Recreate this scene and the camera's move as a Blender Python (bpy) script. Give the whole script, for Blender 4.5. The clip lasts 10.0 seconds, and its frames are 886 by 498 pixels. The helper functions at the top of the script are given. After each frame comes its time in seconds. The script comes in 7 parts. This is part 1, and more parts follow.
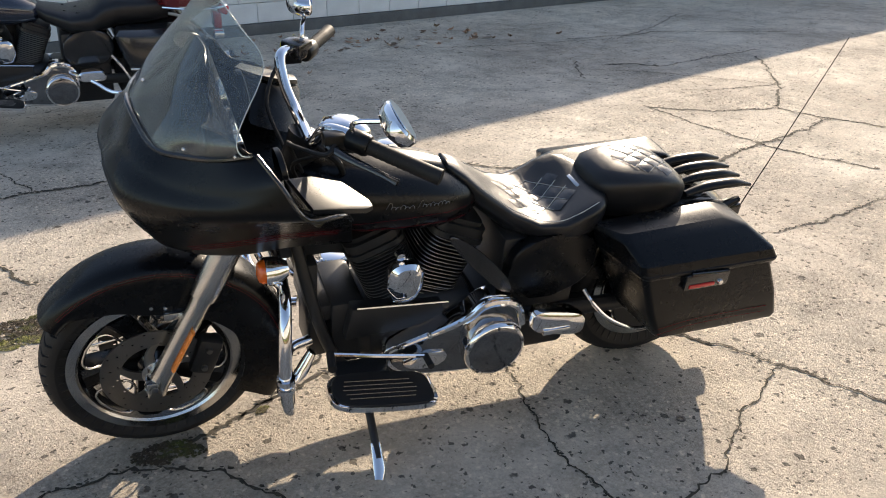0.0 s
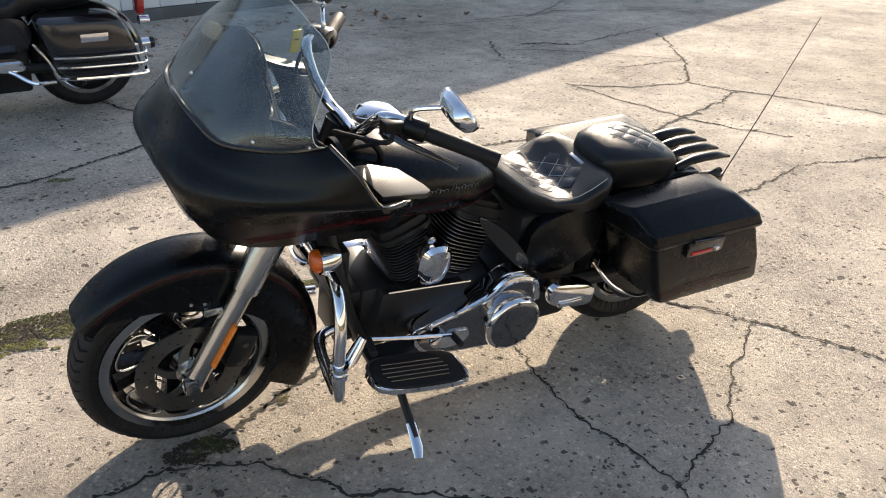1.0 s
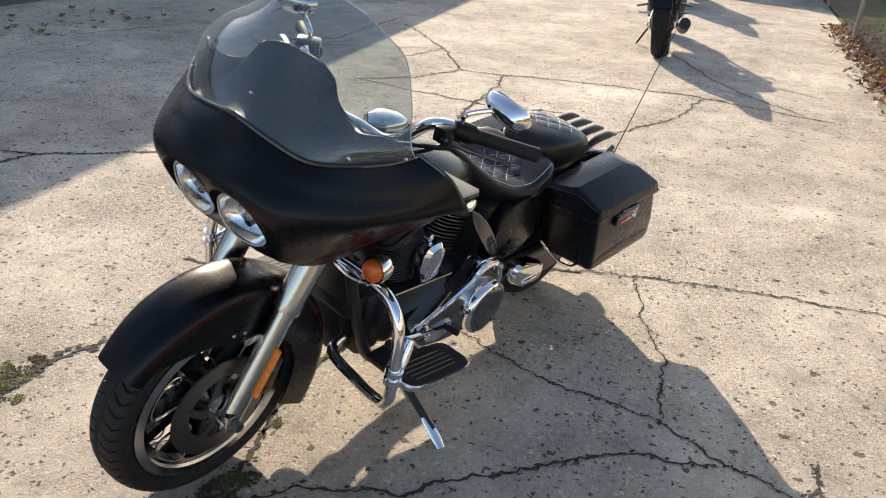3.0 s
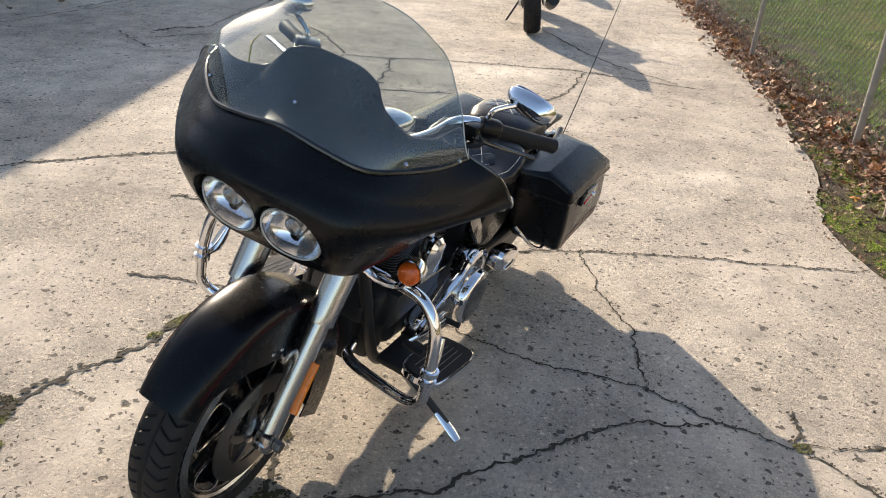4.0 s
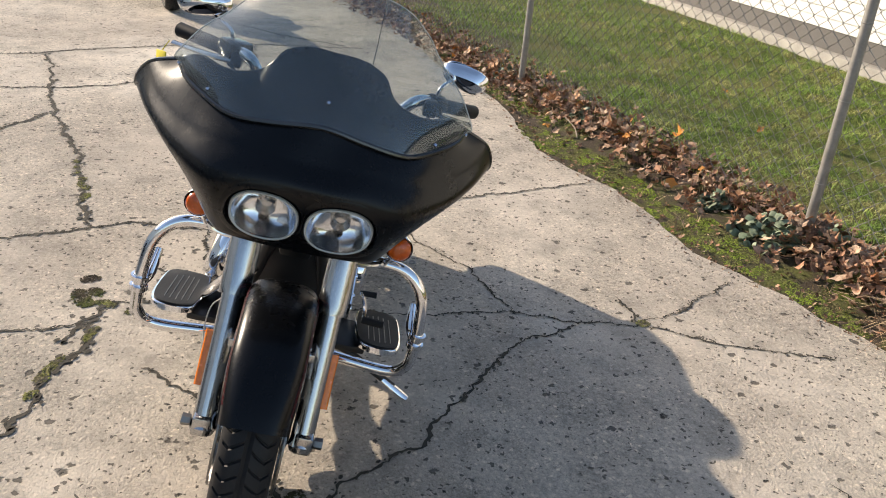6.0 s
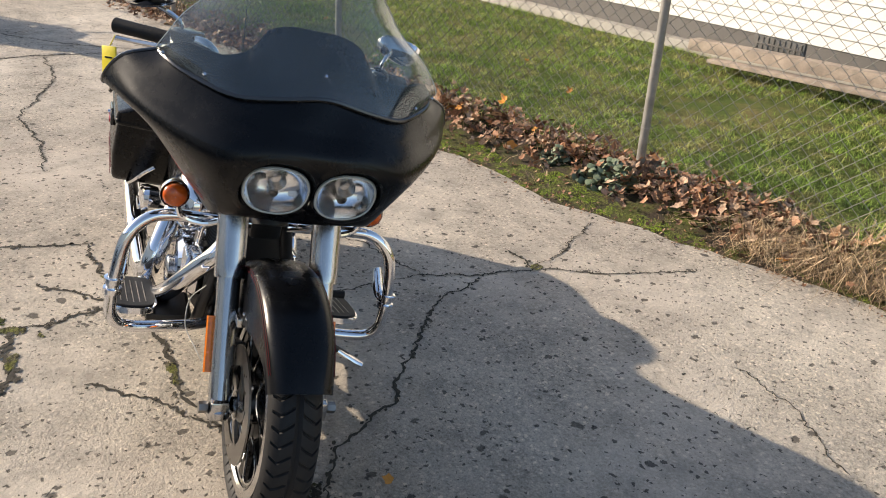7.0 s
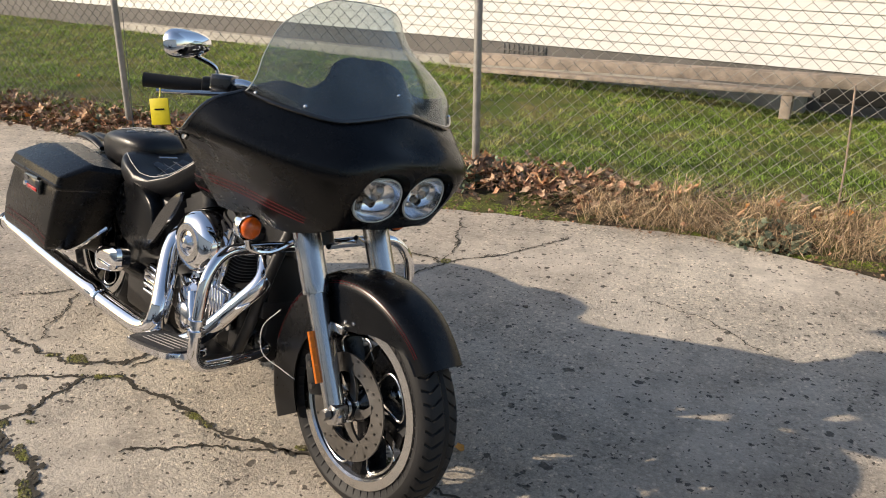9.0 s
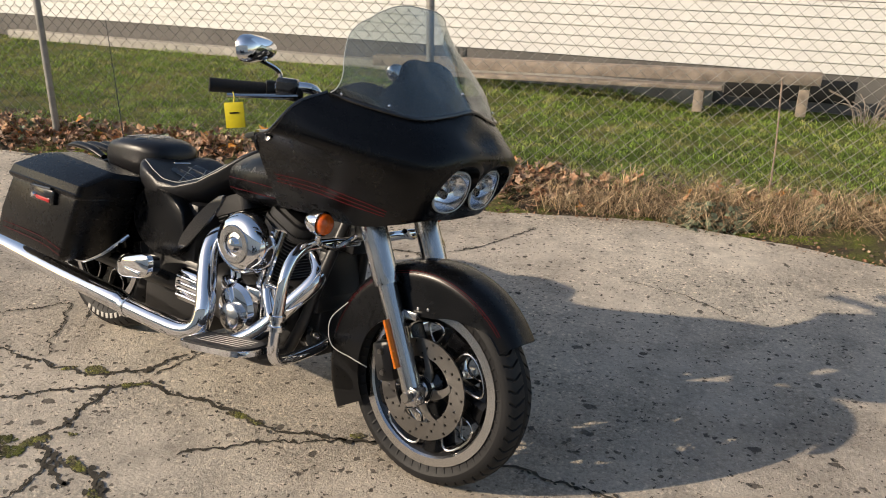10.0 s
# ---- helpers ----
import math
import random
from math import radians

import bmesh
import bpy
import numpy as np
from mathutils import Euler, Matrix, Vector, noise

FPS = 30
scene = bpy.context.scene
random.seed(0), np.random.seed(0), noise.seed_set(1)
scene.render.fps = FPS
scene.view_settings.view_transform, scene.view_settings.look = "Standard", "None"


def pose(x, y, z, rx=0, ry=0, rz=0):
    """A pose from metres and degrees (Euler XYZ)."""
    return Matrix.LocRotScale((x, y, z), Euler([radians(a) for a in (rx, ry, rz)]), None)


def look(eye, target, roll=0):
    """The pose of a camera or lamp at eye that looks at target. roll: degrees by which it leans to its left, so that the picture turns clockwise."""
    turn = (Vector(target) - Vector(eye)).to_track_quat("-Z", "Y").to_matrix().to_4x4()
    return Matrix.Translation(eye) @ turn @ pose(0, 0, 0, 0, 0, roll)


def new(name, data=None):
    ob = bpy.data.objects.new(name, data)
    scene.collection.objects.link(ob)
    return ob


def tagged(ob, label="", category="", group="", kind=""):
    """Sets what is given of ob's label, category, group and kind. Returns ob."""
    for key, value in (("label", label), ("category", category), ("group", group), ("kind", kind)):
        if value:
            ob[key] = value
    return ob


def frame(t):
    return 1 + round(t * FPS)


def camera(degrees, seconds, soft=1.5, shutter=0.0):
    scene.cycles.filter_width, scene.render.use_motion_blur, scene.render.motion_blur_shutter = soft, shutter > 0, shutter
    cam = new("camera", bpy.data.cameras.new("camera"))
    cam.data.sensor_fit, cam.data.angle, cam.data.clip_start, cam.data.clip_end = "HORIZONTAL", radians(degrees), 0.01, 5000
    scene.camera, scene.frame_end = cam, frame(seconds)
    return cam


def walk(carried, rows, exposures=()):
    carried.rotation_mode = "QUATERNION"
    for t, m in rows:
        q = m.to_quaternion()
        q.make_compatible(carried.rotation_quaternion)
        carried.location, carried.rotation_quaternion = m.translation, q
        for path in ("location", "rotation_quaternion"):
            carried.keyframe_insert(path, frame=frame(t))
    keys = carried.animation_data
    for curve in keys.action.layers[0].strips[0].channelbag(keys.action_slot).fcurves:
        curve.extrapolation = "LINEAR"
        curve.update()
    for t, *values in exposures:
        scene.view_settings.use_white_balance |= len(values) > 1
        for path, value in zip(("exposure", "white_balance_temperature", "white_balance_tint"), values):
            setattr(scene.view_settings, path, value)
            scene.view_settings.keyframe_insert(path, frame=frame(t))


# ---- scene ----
cam = camera(56.1, 10.0, 1.0)
PATH = [
    (0, (0.03, 0.036, 1.583), (0.01, 1.854, 0.748), 1.4),
    (0.5, (-0.164, 0.049, 1.594), (-0.089, 1.856, 0.741), 1.6),
    (1, (-0.391, 0.002, 1.599), (-0.126, 1.785, 0.731), 2.3),
    (1.5, (-0.625, -0.044, 1.608), (-0.187, 1.711, 0.757), 2.6),
    (2, (-0.816, 0.021, 1.597), (-0.266, 1.755, 0.766), 2.8),
    (2.5, (-1.016, 0.124, 1.614), (-0.279, 1.786, 0.78), 3.9),
    (2.7, (-1.109, 0.153, 1.609), (-0.278, 1.769, 0.772), 4.4),
    (3.8, (-1.54, 0.398, 1.618), (-0.376, 1.768, 0.742), 4.6),
    (4, (-1.609, 0.478, 1.621), (-0.378, 1.794, 0.753), 4.9),
    (4.5, (-1.826, 0.637, 1.636), (-0.421, 1.764, 0.768), 6.3),
    (5, (-2.025, 0.758, 1.637), (-0.485, 1.695, 0.77), 6.4),
    (5.5, (-2.147, 0.967, 1.612), (-0.513, 1.738, 0.753), 5.0),
    (6, (-2.276, 1.183, 1.626), (-0.548, 1.701, 0.762), 5.4),
    (6.2, (-2.358, 1.267, 1.614), (-0.599, 1.664, 0.75), 5.7),
    (7.3, (-2.589, 1.791, 1.563), (-0.769, 1.675, 0.74), 3.4),
    (7.5, (-2.593, 1.868, 1.576), (-0.775, 1.693, 0.761), 3.2),
    (8, (-2.666, 2.13, 1.567), (-0.866, 1.749, 0.783), 2.9),
    (8.5, (-2.768, 2.403, 1.57), (-1.007, 1.832, 0.812), 1.3),
    (9, (-2.744, 2.628, 1.545), (-1.018, 1.937, 0.808), 0.9),
    (9.5, (-2.697, 2.875, 1.565), (-1.016, 2.07, 0.84), 1.1),
    (10, (-2.661, 3.169, 1.555), (-1.062, 2.21, 0.829), 1.3),
]
EXPOSURE = [(t, stops, kelvin, 12) for t, stops, kelvin in ((0.0, 0.78, 7050), (2.5, 0.77, 7000), (4.0, 0.72, 6950), (5.5, 0.62, 6850), (8.0, 0.43, 6850), (9.3, 0.28, 6980), (10.0, 0.13, 7050))]
walk(cam, [(t, look(eye, target, roll)) for t, eye, target, roll in PATH], EXPOSURE)

# ---- light ----
SUN_TO = Vector((0.60, 2.10, 1.0)).normalized()
world = bpy.data.worlds.new("world")
scene.world = world
world.use_nodes = True
sky = world.node_tree.nodes.new("ShaderNodeTexSky")
sky.sky_type = "NISHITA"
sky.sun_disc = False
sky.sun_elevation = math.asin(SUN_TO.z)
sky.sun_rotation = math.atan2(SUN_TO.x, SUN_TO.y)
world.node_tree.links.new(sky.outputs[0], world.node_tree.nodes["Background"].inputs[0])
world.node_tree.nodes["Background"].inputs[1].default_value = 0.15
sun = new("sun", bpy.data.lights.new("sun", "SUN"))
sun.data.energy = 4.9
sun.data.angle = radians(0.6)
sun.data.color = (1.0, 0.88, 0.72)
sun.matrix_world = look(SUN_TO * 30, (0, 0, 0))


# ---- materials ----
def nodes_of(name):
    m = bpy.data.materials.new(name)
    m.use_nodes = True
    return m, m.node_tree.nodes, m.node_tree.links, m.node_tree.nodes["Principled BSDF"]


def mat(name, color, rough=0.5, metal=0.0, vary=0.15, scale=6.0, fine=120.0, bump=0.0, rvary=0.1, coat=0.0, spec=0.5, island=0.0):
    """A plain surface with large and fine variation of colour and gloss, and fine relief."""
    m, n, l, p = nodes_of(name)
    tc = n.new("ShaderNodeTexCoord")
    big, small = n.new("ShaderNodeTexNoise"), n.new("ShaderNodeTexNoise")
    big.inputs["Scale"].default_value, big.inputs["Detail"].default_value = scale, 5
    small.inputs["Scale"].default_value, small.inputs["Detail"].default_value = fine, 3
    for t in (big, small):
        l.new(tc.outputs["Object"], t.inputs["Vector"])
    mix = n.new("ShaderNodeMath")
    mix.operation = "MULTIPLY_ADD"
    l.new(small.outputs["Fac"], mix.inputs[0])
    mix.inputs[1].default_value = 0.5
    l.new(big.outputs["Fac"], mix.inputs[2])
    ramp = n.new("ShaderNodeMapRange")
    ramp.inputs["From Min"].default_value, ramp.inputs["From Max"].default_value = 0.45, 1.05
    ramp.inputs["To Min"].default_value, ramp.inputs["To Max"].default_value = 1 - vary, 1 + vary
    l.new(mix.outputs[0], ramp.inputs["Value"])
    out = ramp.outputs[0]
    if island:
        info, g, o = n.new("ShaderNodeMapRange"), n.new("ShaderNodeNewGeometry"), n.new("ShaderNodeMath")
        info.inputs["To Min"].default_value, info.inputs["To Max"].default_value = 1 - island, 1 + island
        l.new(g.outputs["Random Per Island"], info.inputs["Value"])
        o.operation = "MULTIPLY"
        l.new(out, o.inputs[0])
        l.new(info.outputs[0], o.inputs[1])
        out = o.outputs[0]
    col = n.new("ShaderNodeVectorMath")
    col.operation = "SCALE"
    col.inputs[0].default_value = color
    l.new(out, col.inputs["Scale"])
    l.new(col.outputs[0], p.inputs["Base Color"])
    rr = n.new("ShaderNodeMapRange")
    rr.inputs["From Min"].default_value, rr.inputs["From Max"].default_value = 0.45, 1.05
    rr.inputs["To Min"].default_value, rr.inputs["To Max"].default_value = max(rough - rvary, 0.02), min(rough + rvary, 1)
    l.new(mix.outputs[0], rr.inputs["Value"])
    l.new(rr.outputs[0], p.inputs["Roughness"])
    p.inputs["Metallic"].default_value = metal
    p.inputs["Coat Weight"].default_value = coat
    p.inputs["Coat Roughness"].default_value = 0.12
    p.inputs["Specular IOR Level"].default_value = spec
    if bump:
        b = n.new("ShaderNodeBump")
        b.inputs["Strength"].default_value, b.inputs["Distance"].default_value = bump, 0.004
        l.new(mix.outputs[0], b.inputs["Height"])
        l.new(b.outputs[0], p.inputs["Normal"])
    return m


def mat_thin(name, tint, haze=0.0, gloss=0.07):
    """A thin clear sheet: tinted see-through, with gloss that grows towards the edge-on view."""
    m, n, l, p = nodes_of(name)
    t, g, mx, lw = n.new("ShaderNodeBsdfTransparent"), n.new("ShaderNodeBsdfGlossy"), n.new("ShaderNodeMixShader"), n.new("ShaderNodeLayerWeight")
    t.inputs[0].default_value = (*tint, 1)
    g.inputs["Roughness"].default_value = gloss
    lw.inputs["Blend"].default_value = 0.5
    power, scale = n.new("ShaderNodeMath"), n.new("ShaderNodeMath")
    power.operation, scale.operation = "POWER", "MULTIPLY_ADD"
    l.new(lw.outputs["Facing"], power.inputs[0])
    power.inputs[1].default_value = 4.0
    l.new(power.outputs[0], scale.inputs[0])
    scale.inputs[1].default_value, scale.inputs[2].default_value = 0.62, 0.06
    l.new(scale.outputs[0], mx.inputs[0])
    l.new(t.outputs[0], mx.inputs[1])
    l.new(g.outputs[0], mx.inputs[2])
    last = mx
    if haze:
        # dust and fine scratches, with bluish sky haze put into the colour
        veil, add = n.new("ShaderNodeBsdfDiffuse"), n.new("ShaderNodeMixShader")
        tc, nz, amount = n.new("ShaderNodeTexCoord"), n.new("ShaderNodeTexNoise"), n.new("ShaderNodeMapRange")
        veil.inputs[0].default_value = (0.64, 0.70, 0.76, 1)
        nz.inputs["Scale"].default_value, nz.inputs["Detail"].default_value = 9, 6
        l.new(tc.outputs["Object"], nz.inputs["Vector"])
        amount.inputs["To Min"].default_value, amount.inputs["To Max"].default_value = 0.0, haze * 2
        l.new(nz.outputs["Fac"], amount.inputs["Value"])
        l.new(amount.outputs[0], add.inputs[0])
        l.new(mx.outputs[0], add.inputs[1])
        l.new(veil.outputs[0], add.inputs[2])
        last = add
    l.new(last.outputs[0], n["Material Output"].inputs[0])
    return m


def mat_concrete():
    """Worn, pitted outdoor concrete with pale stones showing."""
    m, n, l, p = nodes_of("worn_concrete")
    tc = n.new("ShaderNodeTexCoord")

    def noise_tex(scale, detail=4, rough=0.55):
        t = n.new("ShaderNodeTexNoise")
        t.inputs["Scale"].default_value, t.inputs["Detail"].default_value, t.inputs["Roughness"].default_value = scale, detail, rough
        l.new(tc.outputs["Object"], t.inputs["Vector"])
        return t.outputs["Fac"]

    def ramp(src, stops):
        r = n.new("ShaderNodeValToRGB")
        while len(r.color_ramp.elements) < len(stops):
            r.color_ramp.elements.new(0.5)
        for e, (at, c) in zip(r.color_ramp.elements, stops):
            e.position, e.color = at, (c, c, c, 1) if isinstance(c, (int, float)) else (*c, 1)
        l.new(src, r.inputs[0])
        return r.outputs[0]

    def mult(a, b, kind="MULTIPLY", fac=1.0):
        x = n.new("ShaderNodeMix")
        x.data_type, x.blend_type = "RGBA", kind
        if isinstance(fac, float):
            x.inputs[0].default_value = fac
        else:
            l.new(fac, x.inputs[0])
        l.new(a, x.inputs[6])
        l.new(b, x.inputs[7])
        return x.outputs[2]

    base = ramp(noise_tex(0.55, 6), [(0.3, (0.440, 0.380, 0.315)), (0.7, (0.672, 0.603, 0.507))])
    mid = mult(ramp(noise_tex(5.5, 7, 0.68), [(0.30, 0.66), (0.5, 1.0), (0.70, 1.14)]), ramp(noise_tex(1.7, 5, 0.6), [(0.34, 0.80), (0.5, 1.0), (0.66, 1.10)]))
    grit = mult(ramp(noise_tex(120, 5, 0.8), [(0.30, 0.62), (0.5, 0.99), (0.70, 1.24)]), ramp(noise_tex(48, 4, 0.75), [(0.34, 0.54), (0.46, 0.98), (0.62, 1.18)]))
    stone = n.new("ShaderNodeTexVoronoi")
    stone.inputs["Scale"].default_value = 85
    l.new(tc.outputs["Object"], stone.inputs["Vector"])
    tone = n.new("ShaderNodeSeparateColor")
    l.new(stone.outputs["Color"], tone.inputs[0])
    stones = mult(ramp(stone.outputs["Distance"], [(0.16, 1.16), (0.34, 1.0), (0.6, 0.90)]), ramp(tone.outputs[1], [(0.0, 0.80), (0.4, 1.0), (0.90, 1.04), (0.97, 1.5)]))

    def pit_layer(scale, stretch, turn, low, biggest, seed):
        """Irregular holes, one to a cell at most, their size different from cell to cell."""
        mp, wn, warp = n.new("ShaderNodeMapping"), n.new("ShaderNodeTexNoise"), n.new("ShaderNodeVectorMath")
        mp.inputs["Rotation"].default_value = (0, 0, turn)
        mp.inputs["Scale"].default_value = stretch
        mp.inputs["Location"].default_value = (seed, seed * 1.7, 0)
        wn.inputs["Scale"].default_value, wn.inputs["Detail"].default_value = 55, 4
        l.new(tc.outputs["Object"], wn.inputs["Vector"])
        warp.operation = "MULTIPLY_ADD"
        l.new(wn.outputs["Color"], warp.inputs[0])
        warp.inputs[1].default_value = (0.034, 0.034, 0.0)
        l.new(tc.outputs["Object"], warp.inputs[2])
        l.new(warp.outputs[0], mp.inputs["Vector"])
        pit, sep, size, less = n.new("ShaderNodeTexVoronoi"), n.new("ShaderNodeSeparateColor"), n.new("ShaderNodeMapRange"), n.new("ShaderNodeMath")
        pit.inputs["Scale"].default_value = scale
        l.new(mp.outputs[0], pit.inputs["Vector"])
        l.new(pit.outputs["Color"], sep.inputs[0])
        size.inputs["From Min"].default_value, size.inputs["From Max"].default_value = low, 1.0
        size.inputs["To Min"].default_value, size.inputs["To Max"].default_value = -0.02, biggest
        l.new(sep.outputs[0], size.inputs["Value"])
        less.operation = "SUBTRACT"
        l.new(pit.outputs["Distance"], less.inputs[0])
        l.new(size.outputs[0], less.inputs[1])
        # holes are coloured darker: the shade inside them is painted in
        return ramp(less.outputs[0], [(0.0, 0.24), (0.045, 1.0)])
    pits = mult(mult(mult(pit_layer(6.0, (1.0, 1.5, 1), 0.7, 0.55, 0.13, 3.0), pit_layer(12.0, (1.4, 1.0, 1), 0.4, 0.40, 0.19, 9.0)), pit_layer(26.0, (1.0, 1.3, 1), 1.2, 0.30, 0.25, 21.0)), pit_layer(55.0, (1.2, 1.0, 1), 0.2, 0.45, 0.30, 33.0))
    # the surface is worn down to the grit in some places and still smooth in others
    worn = ramp(noise_tex(1.3, 5, 0.6), [(0.36, 0.22), (0.64, 0.95)])
    col = mult(mult(mult(mult(base, mid), grit, fac=worn), stones, fac=worn), pits)
    l.new(col, p.inputs["Base Color"])
    p.inputs["Roughness"].default_value = 0.86
    p.inputs["Specular IOR Level"].default_value = 0.3
    h = mult(mult(mult(mid, grit, fac=worn), stones, fac=worn), pits)
    b = n.new("ShaderNodeBump")
    b.inputs["Strength"].default_value, b.inputs["Distance"].default_value = 1.0, 0.009
    l.new(h, b.inputs["Height"])
    l.new(b.outputs[0], p.inputs["Normal"])
    return m


def mat_two(name, one, two, rough, scale, at, fine=60, bump=1.0, island=0.3, soft=0.10):
    """Two colours in patches, both uneven, with relief."""
    m, n, l, p = nodes_of(name)
    tc, big, small = n.new("ShaderNodeTexCoord"), n.new("ShaderNodeTexNoise"), n.new("ShaderNodeTexNoise")
    big.inputs["Scale"].default_value, big.inputs["Detail"].default_value, big.inputs["Roughness"].default_value = scale, 8, 0.65
    small.inputs["Scale"].default_value, small.inputs["Detail"].default_value, small.inputs["Roughness"].default_value = fine, 4, 0.8
    for t in (big, small):
        l.new(tc.outputs["Object"], t.inputs["Vector"])
    cut, mix, geo, amp, rnd, tone = n.new("ShaderNodeMapRange"), n.new("ShaderNodeMix"), n.new("ShaderNodeNewGeometry"), n.new("ShaderNodeMapRange"), n.new("ShaderNodeMapRange"), n.new("ShaderNodeMath")
    cut.inputs["From Min"].default_value, cut.inputs["From Max"].default_value = at - soft, at + soft
    l.new(big.outputs["Fac"], cut.inputs["Value"])
    mix.data_type = "RGBA"
    l.new(cut.outputs[0], mix.inputs[0])
    mix.inputs[6].default_value, mix.inputs[7].default_value = (*one, 1), (*two, 1)
    amp.inputs["From Min"].default_value, amp.inputs["From Max"].default_value = 0.3, 0.7
    amp.inputs["To Min"].default_value, amp.inputs["To Max"].default_value = 0.5, 1.5
    l.new(small.outputs["Fac"], amp.inputs["Value"])
    rnd.inputs["To Min"].default_value, rnd.inputs["To Max"].default_value = 1 - island, 1 + island
    l.new(geo.outputs["Random Per Island"], rnd.inputs["Value"])
    tone.operation = "MULTIPLY"
    l.new(amp.outputs[0], tone.inputs[0])
    l.new(rnd.outputs[0], tone.inputs[1])
    col = n.new("ShaderNodeVectorMath")
    col.operation = "SCALE"
    l.new(mix.outputs[2], col.inputs[0])
    l.new(tone.outputs[0], col.inputs["Scale"])
    l.new(col.outputs[0], p.inputs["Base Color"])
    p.inputs["Roughness"].default_value = rough
    p.inputs["Specular IOR Level"].default_value = 0.25
    if bump:
        b = n.new("ShaderNodeBump")
        b.inputs["Strength"].default_value, b.inputs["Distance"].default_value = bump, 0.01
        l.new(small.outputs["Fac"], b.inputs["Height"])
        l.new(b.outputs[0], p.inputs["Normal"])
    return m


BLACK = mat("satin_black_paint", (0.0028, 0.0031, 0.0040), 0.275, vary=0.25, rvary=0.04, fine=60, spec=0.24)
GLOSS = mat("gloss_black_enamel", (0.012, 0.012, 0.013), 0.2, coat=0.5, rvary=0.05)
PLASTIC = mat("black_moulded_plastic", (0.004, 0.0045, 0.0055), 0.32, spec=0.28)
CHROME = mat("chrome_plate", (0.84, 0.84, 0.86), 0.05, 1.0, vary=0.04, rvary=0.03, scale=9)
# chrome coloured darker, for faces that mirror shaded ground
SHADEDCHROME = mat("shaded_chrome", (0.26, 0.26, 0.27), 0.10, 1.0, vary=0.08, rvary=0.04, scale=9)
ALU = mat("polished_aluminium", (0.54, 0.535, 0.53), 0.21, 1.0, vary=0.05, rvary=0.05, fine=300)
STEEL = mat("brake_disc_steel", (0.22, 0.21, 0.20), 0.36, 1.0, vary=0.15, rvary=0.1, fine=260)
CAST = mat("black_engine_casting", (0.016, 0.016, 0.017), 0.40, vary=0.3, bump=0.2, fine=250, spec=0.4)
FINEDGE = mat("machined_fin_edge", (0.22, 0.22, 0.22), 0.4, 1.0)
RUBBER = mat("tyre_rubber", (0.012, 0.012, 0.013), 0.62, vary=0.3, bump=0.15, fine=180, spec=0.3)
LEATHER = mat("black_vinyl_leather", (0.010, 0.010, 0.0115), 0.36, vary=0.25, bump=0.3, fine=320, rvary=0.08, spec=0.40)
QUILTED = mat("smooth_quilted_vinyl", (0.011, 0.011, 0.013), 0.25, vary=0.25, bump=0.15, fine=320, rvary=0.06, spec=0.6)
PALEMARK = mat("pale_sidewall_print", (0.42, 0.41, 0.39), 0.7)
STITCH = mat("pale_stitching", (0.52, 0.52, 0.50), 0.7, fine=600, bump=0.3)
AMBER = mat("amber_plastic_lens", (0.62, 0.105, 0.010), 0.22, coat=0.5, scale=60)
ORANGE = mat("orange_reflector_plastic", (0.80, 0.20, 0.012), 0.2, coat=0.5, scale=60)
RED = mat("red_plastic_lens", (0.42, 0.012, 0.012), 0.2, coat=0.5)
REDLINE = mat("red_pinstripe", (0.10, 0.006, 0.009), 0.5, spec=0.1)
REFLECTOR = mat("silvered_reflector", (0.86, 0.86, 0.88), 0.15, 1.0, vary=0.12, scale=40)
LENS = mat_thin("clear_lens", (0.97, 0.98, 0.99))
LIDBLACK = mat("grained_black_plastic", (0.010, 0.010, 0.011), 0.34, bump=0.12, fine=300, spec=0.5)
SCREEN = mat_thin("smoked_windscreen", (0.745, 0.785, 0.78), 0.045, 0.08)
ACRYLIC = mat("polished_acrylic_edge", (0.42, 0.44, 0.43), 0.15, vary=0.1)
YELLOW = mat("yellow_tag_plastic", (0.66, 0.54, 0.015), 0.45)
SILVERPRINT = mat("silver_print", (0.22, 0.22, 0.23), 0.4, 0.5)
MIRROR = mat("mirror_glass", (0.85, 0.86, 0.88), 0.02, 1.0, vary=0.02, rvary=0.01)
WHITEWIRE = mat("pale_cable", (0.42, 0.42, 0.40), 0.5)
GAUGE = mat("gauge_face", (0.35, 0.35, 0.34), 0.4)
CONCRETE = mat_concrete()
CRACK = mat("crack_dirt", (0.042, 0.036, 0.026), 0.95, vary=0.6, scale=30, bump=0.8)
SOIL = mat_two("damp_soil", (0.075, 0.058, 0.041), (0.13, 0.155, 0.03), 0.95, 5.0, 0.56, 90, 1.0, 0.2)
MOSS = mat_two("green_moss", (0.19, 0.265, 0.028), (0.135, 0.118, 0.055), 0.95, 8.0, 0.485, 150, 0.6, 0.5)
MOSSDARK = mat_two("dull_moss", (0.21, 0.215, 0.055), (0.15, 0.13, 0.08), 0.95, 22.0, 0.50, 150, 0.6, 0.5)
TURF = mat_two("turf_base", (0.060, 0.088, 0.014), (0.15, 0.125, 0.05), 0.95, 2.6, 0.55, 45, 1.0, 0.0)
GRASS = mat_two("grass_blades", (0.190, 0.295, 0.046), (0.42, 0.385, 0.15), 0.5, 5.5, 0.555, 7, 0.0, 0.55, 0.08)
STRAW = mat_two("dead_straw_grass", (0.52, 0.39, 0.24), (0.25, 0.17, 0.10), 0.8, 7.0, 0.52, 20, 0.0, 0.8)
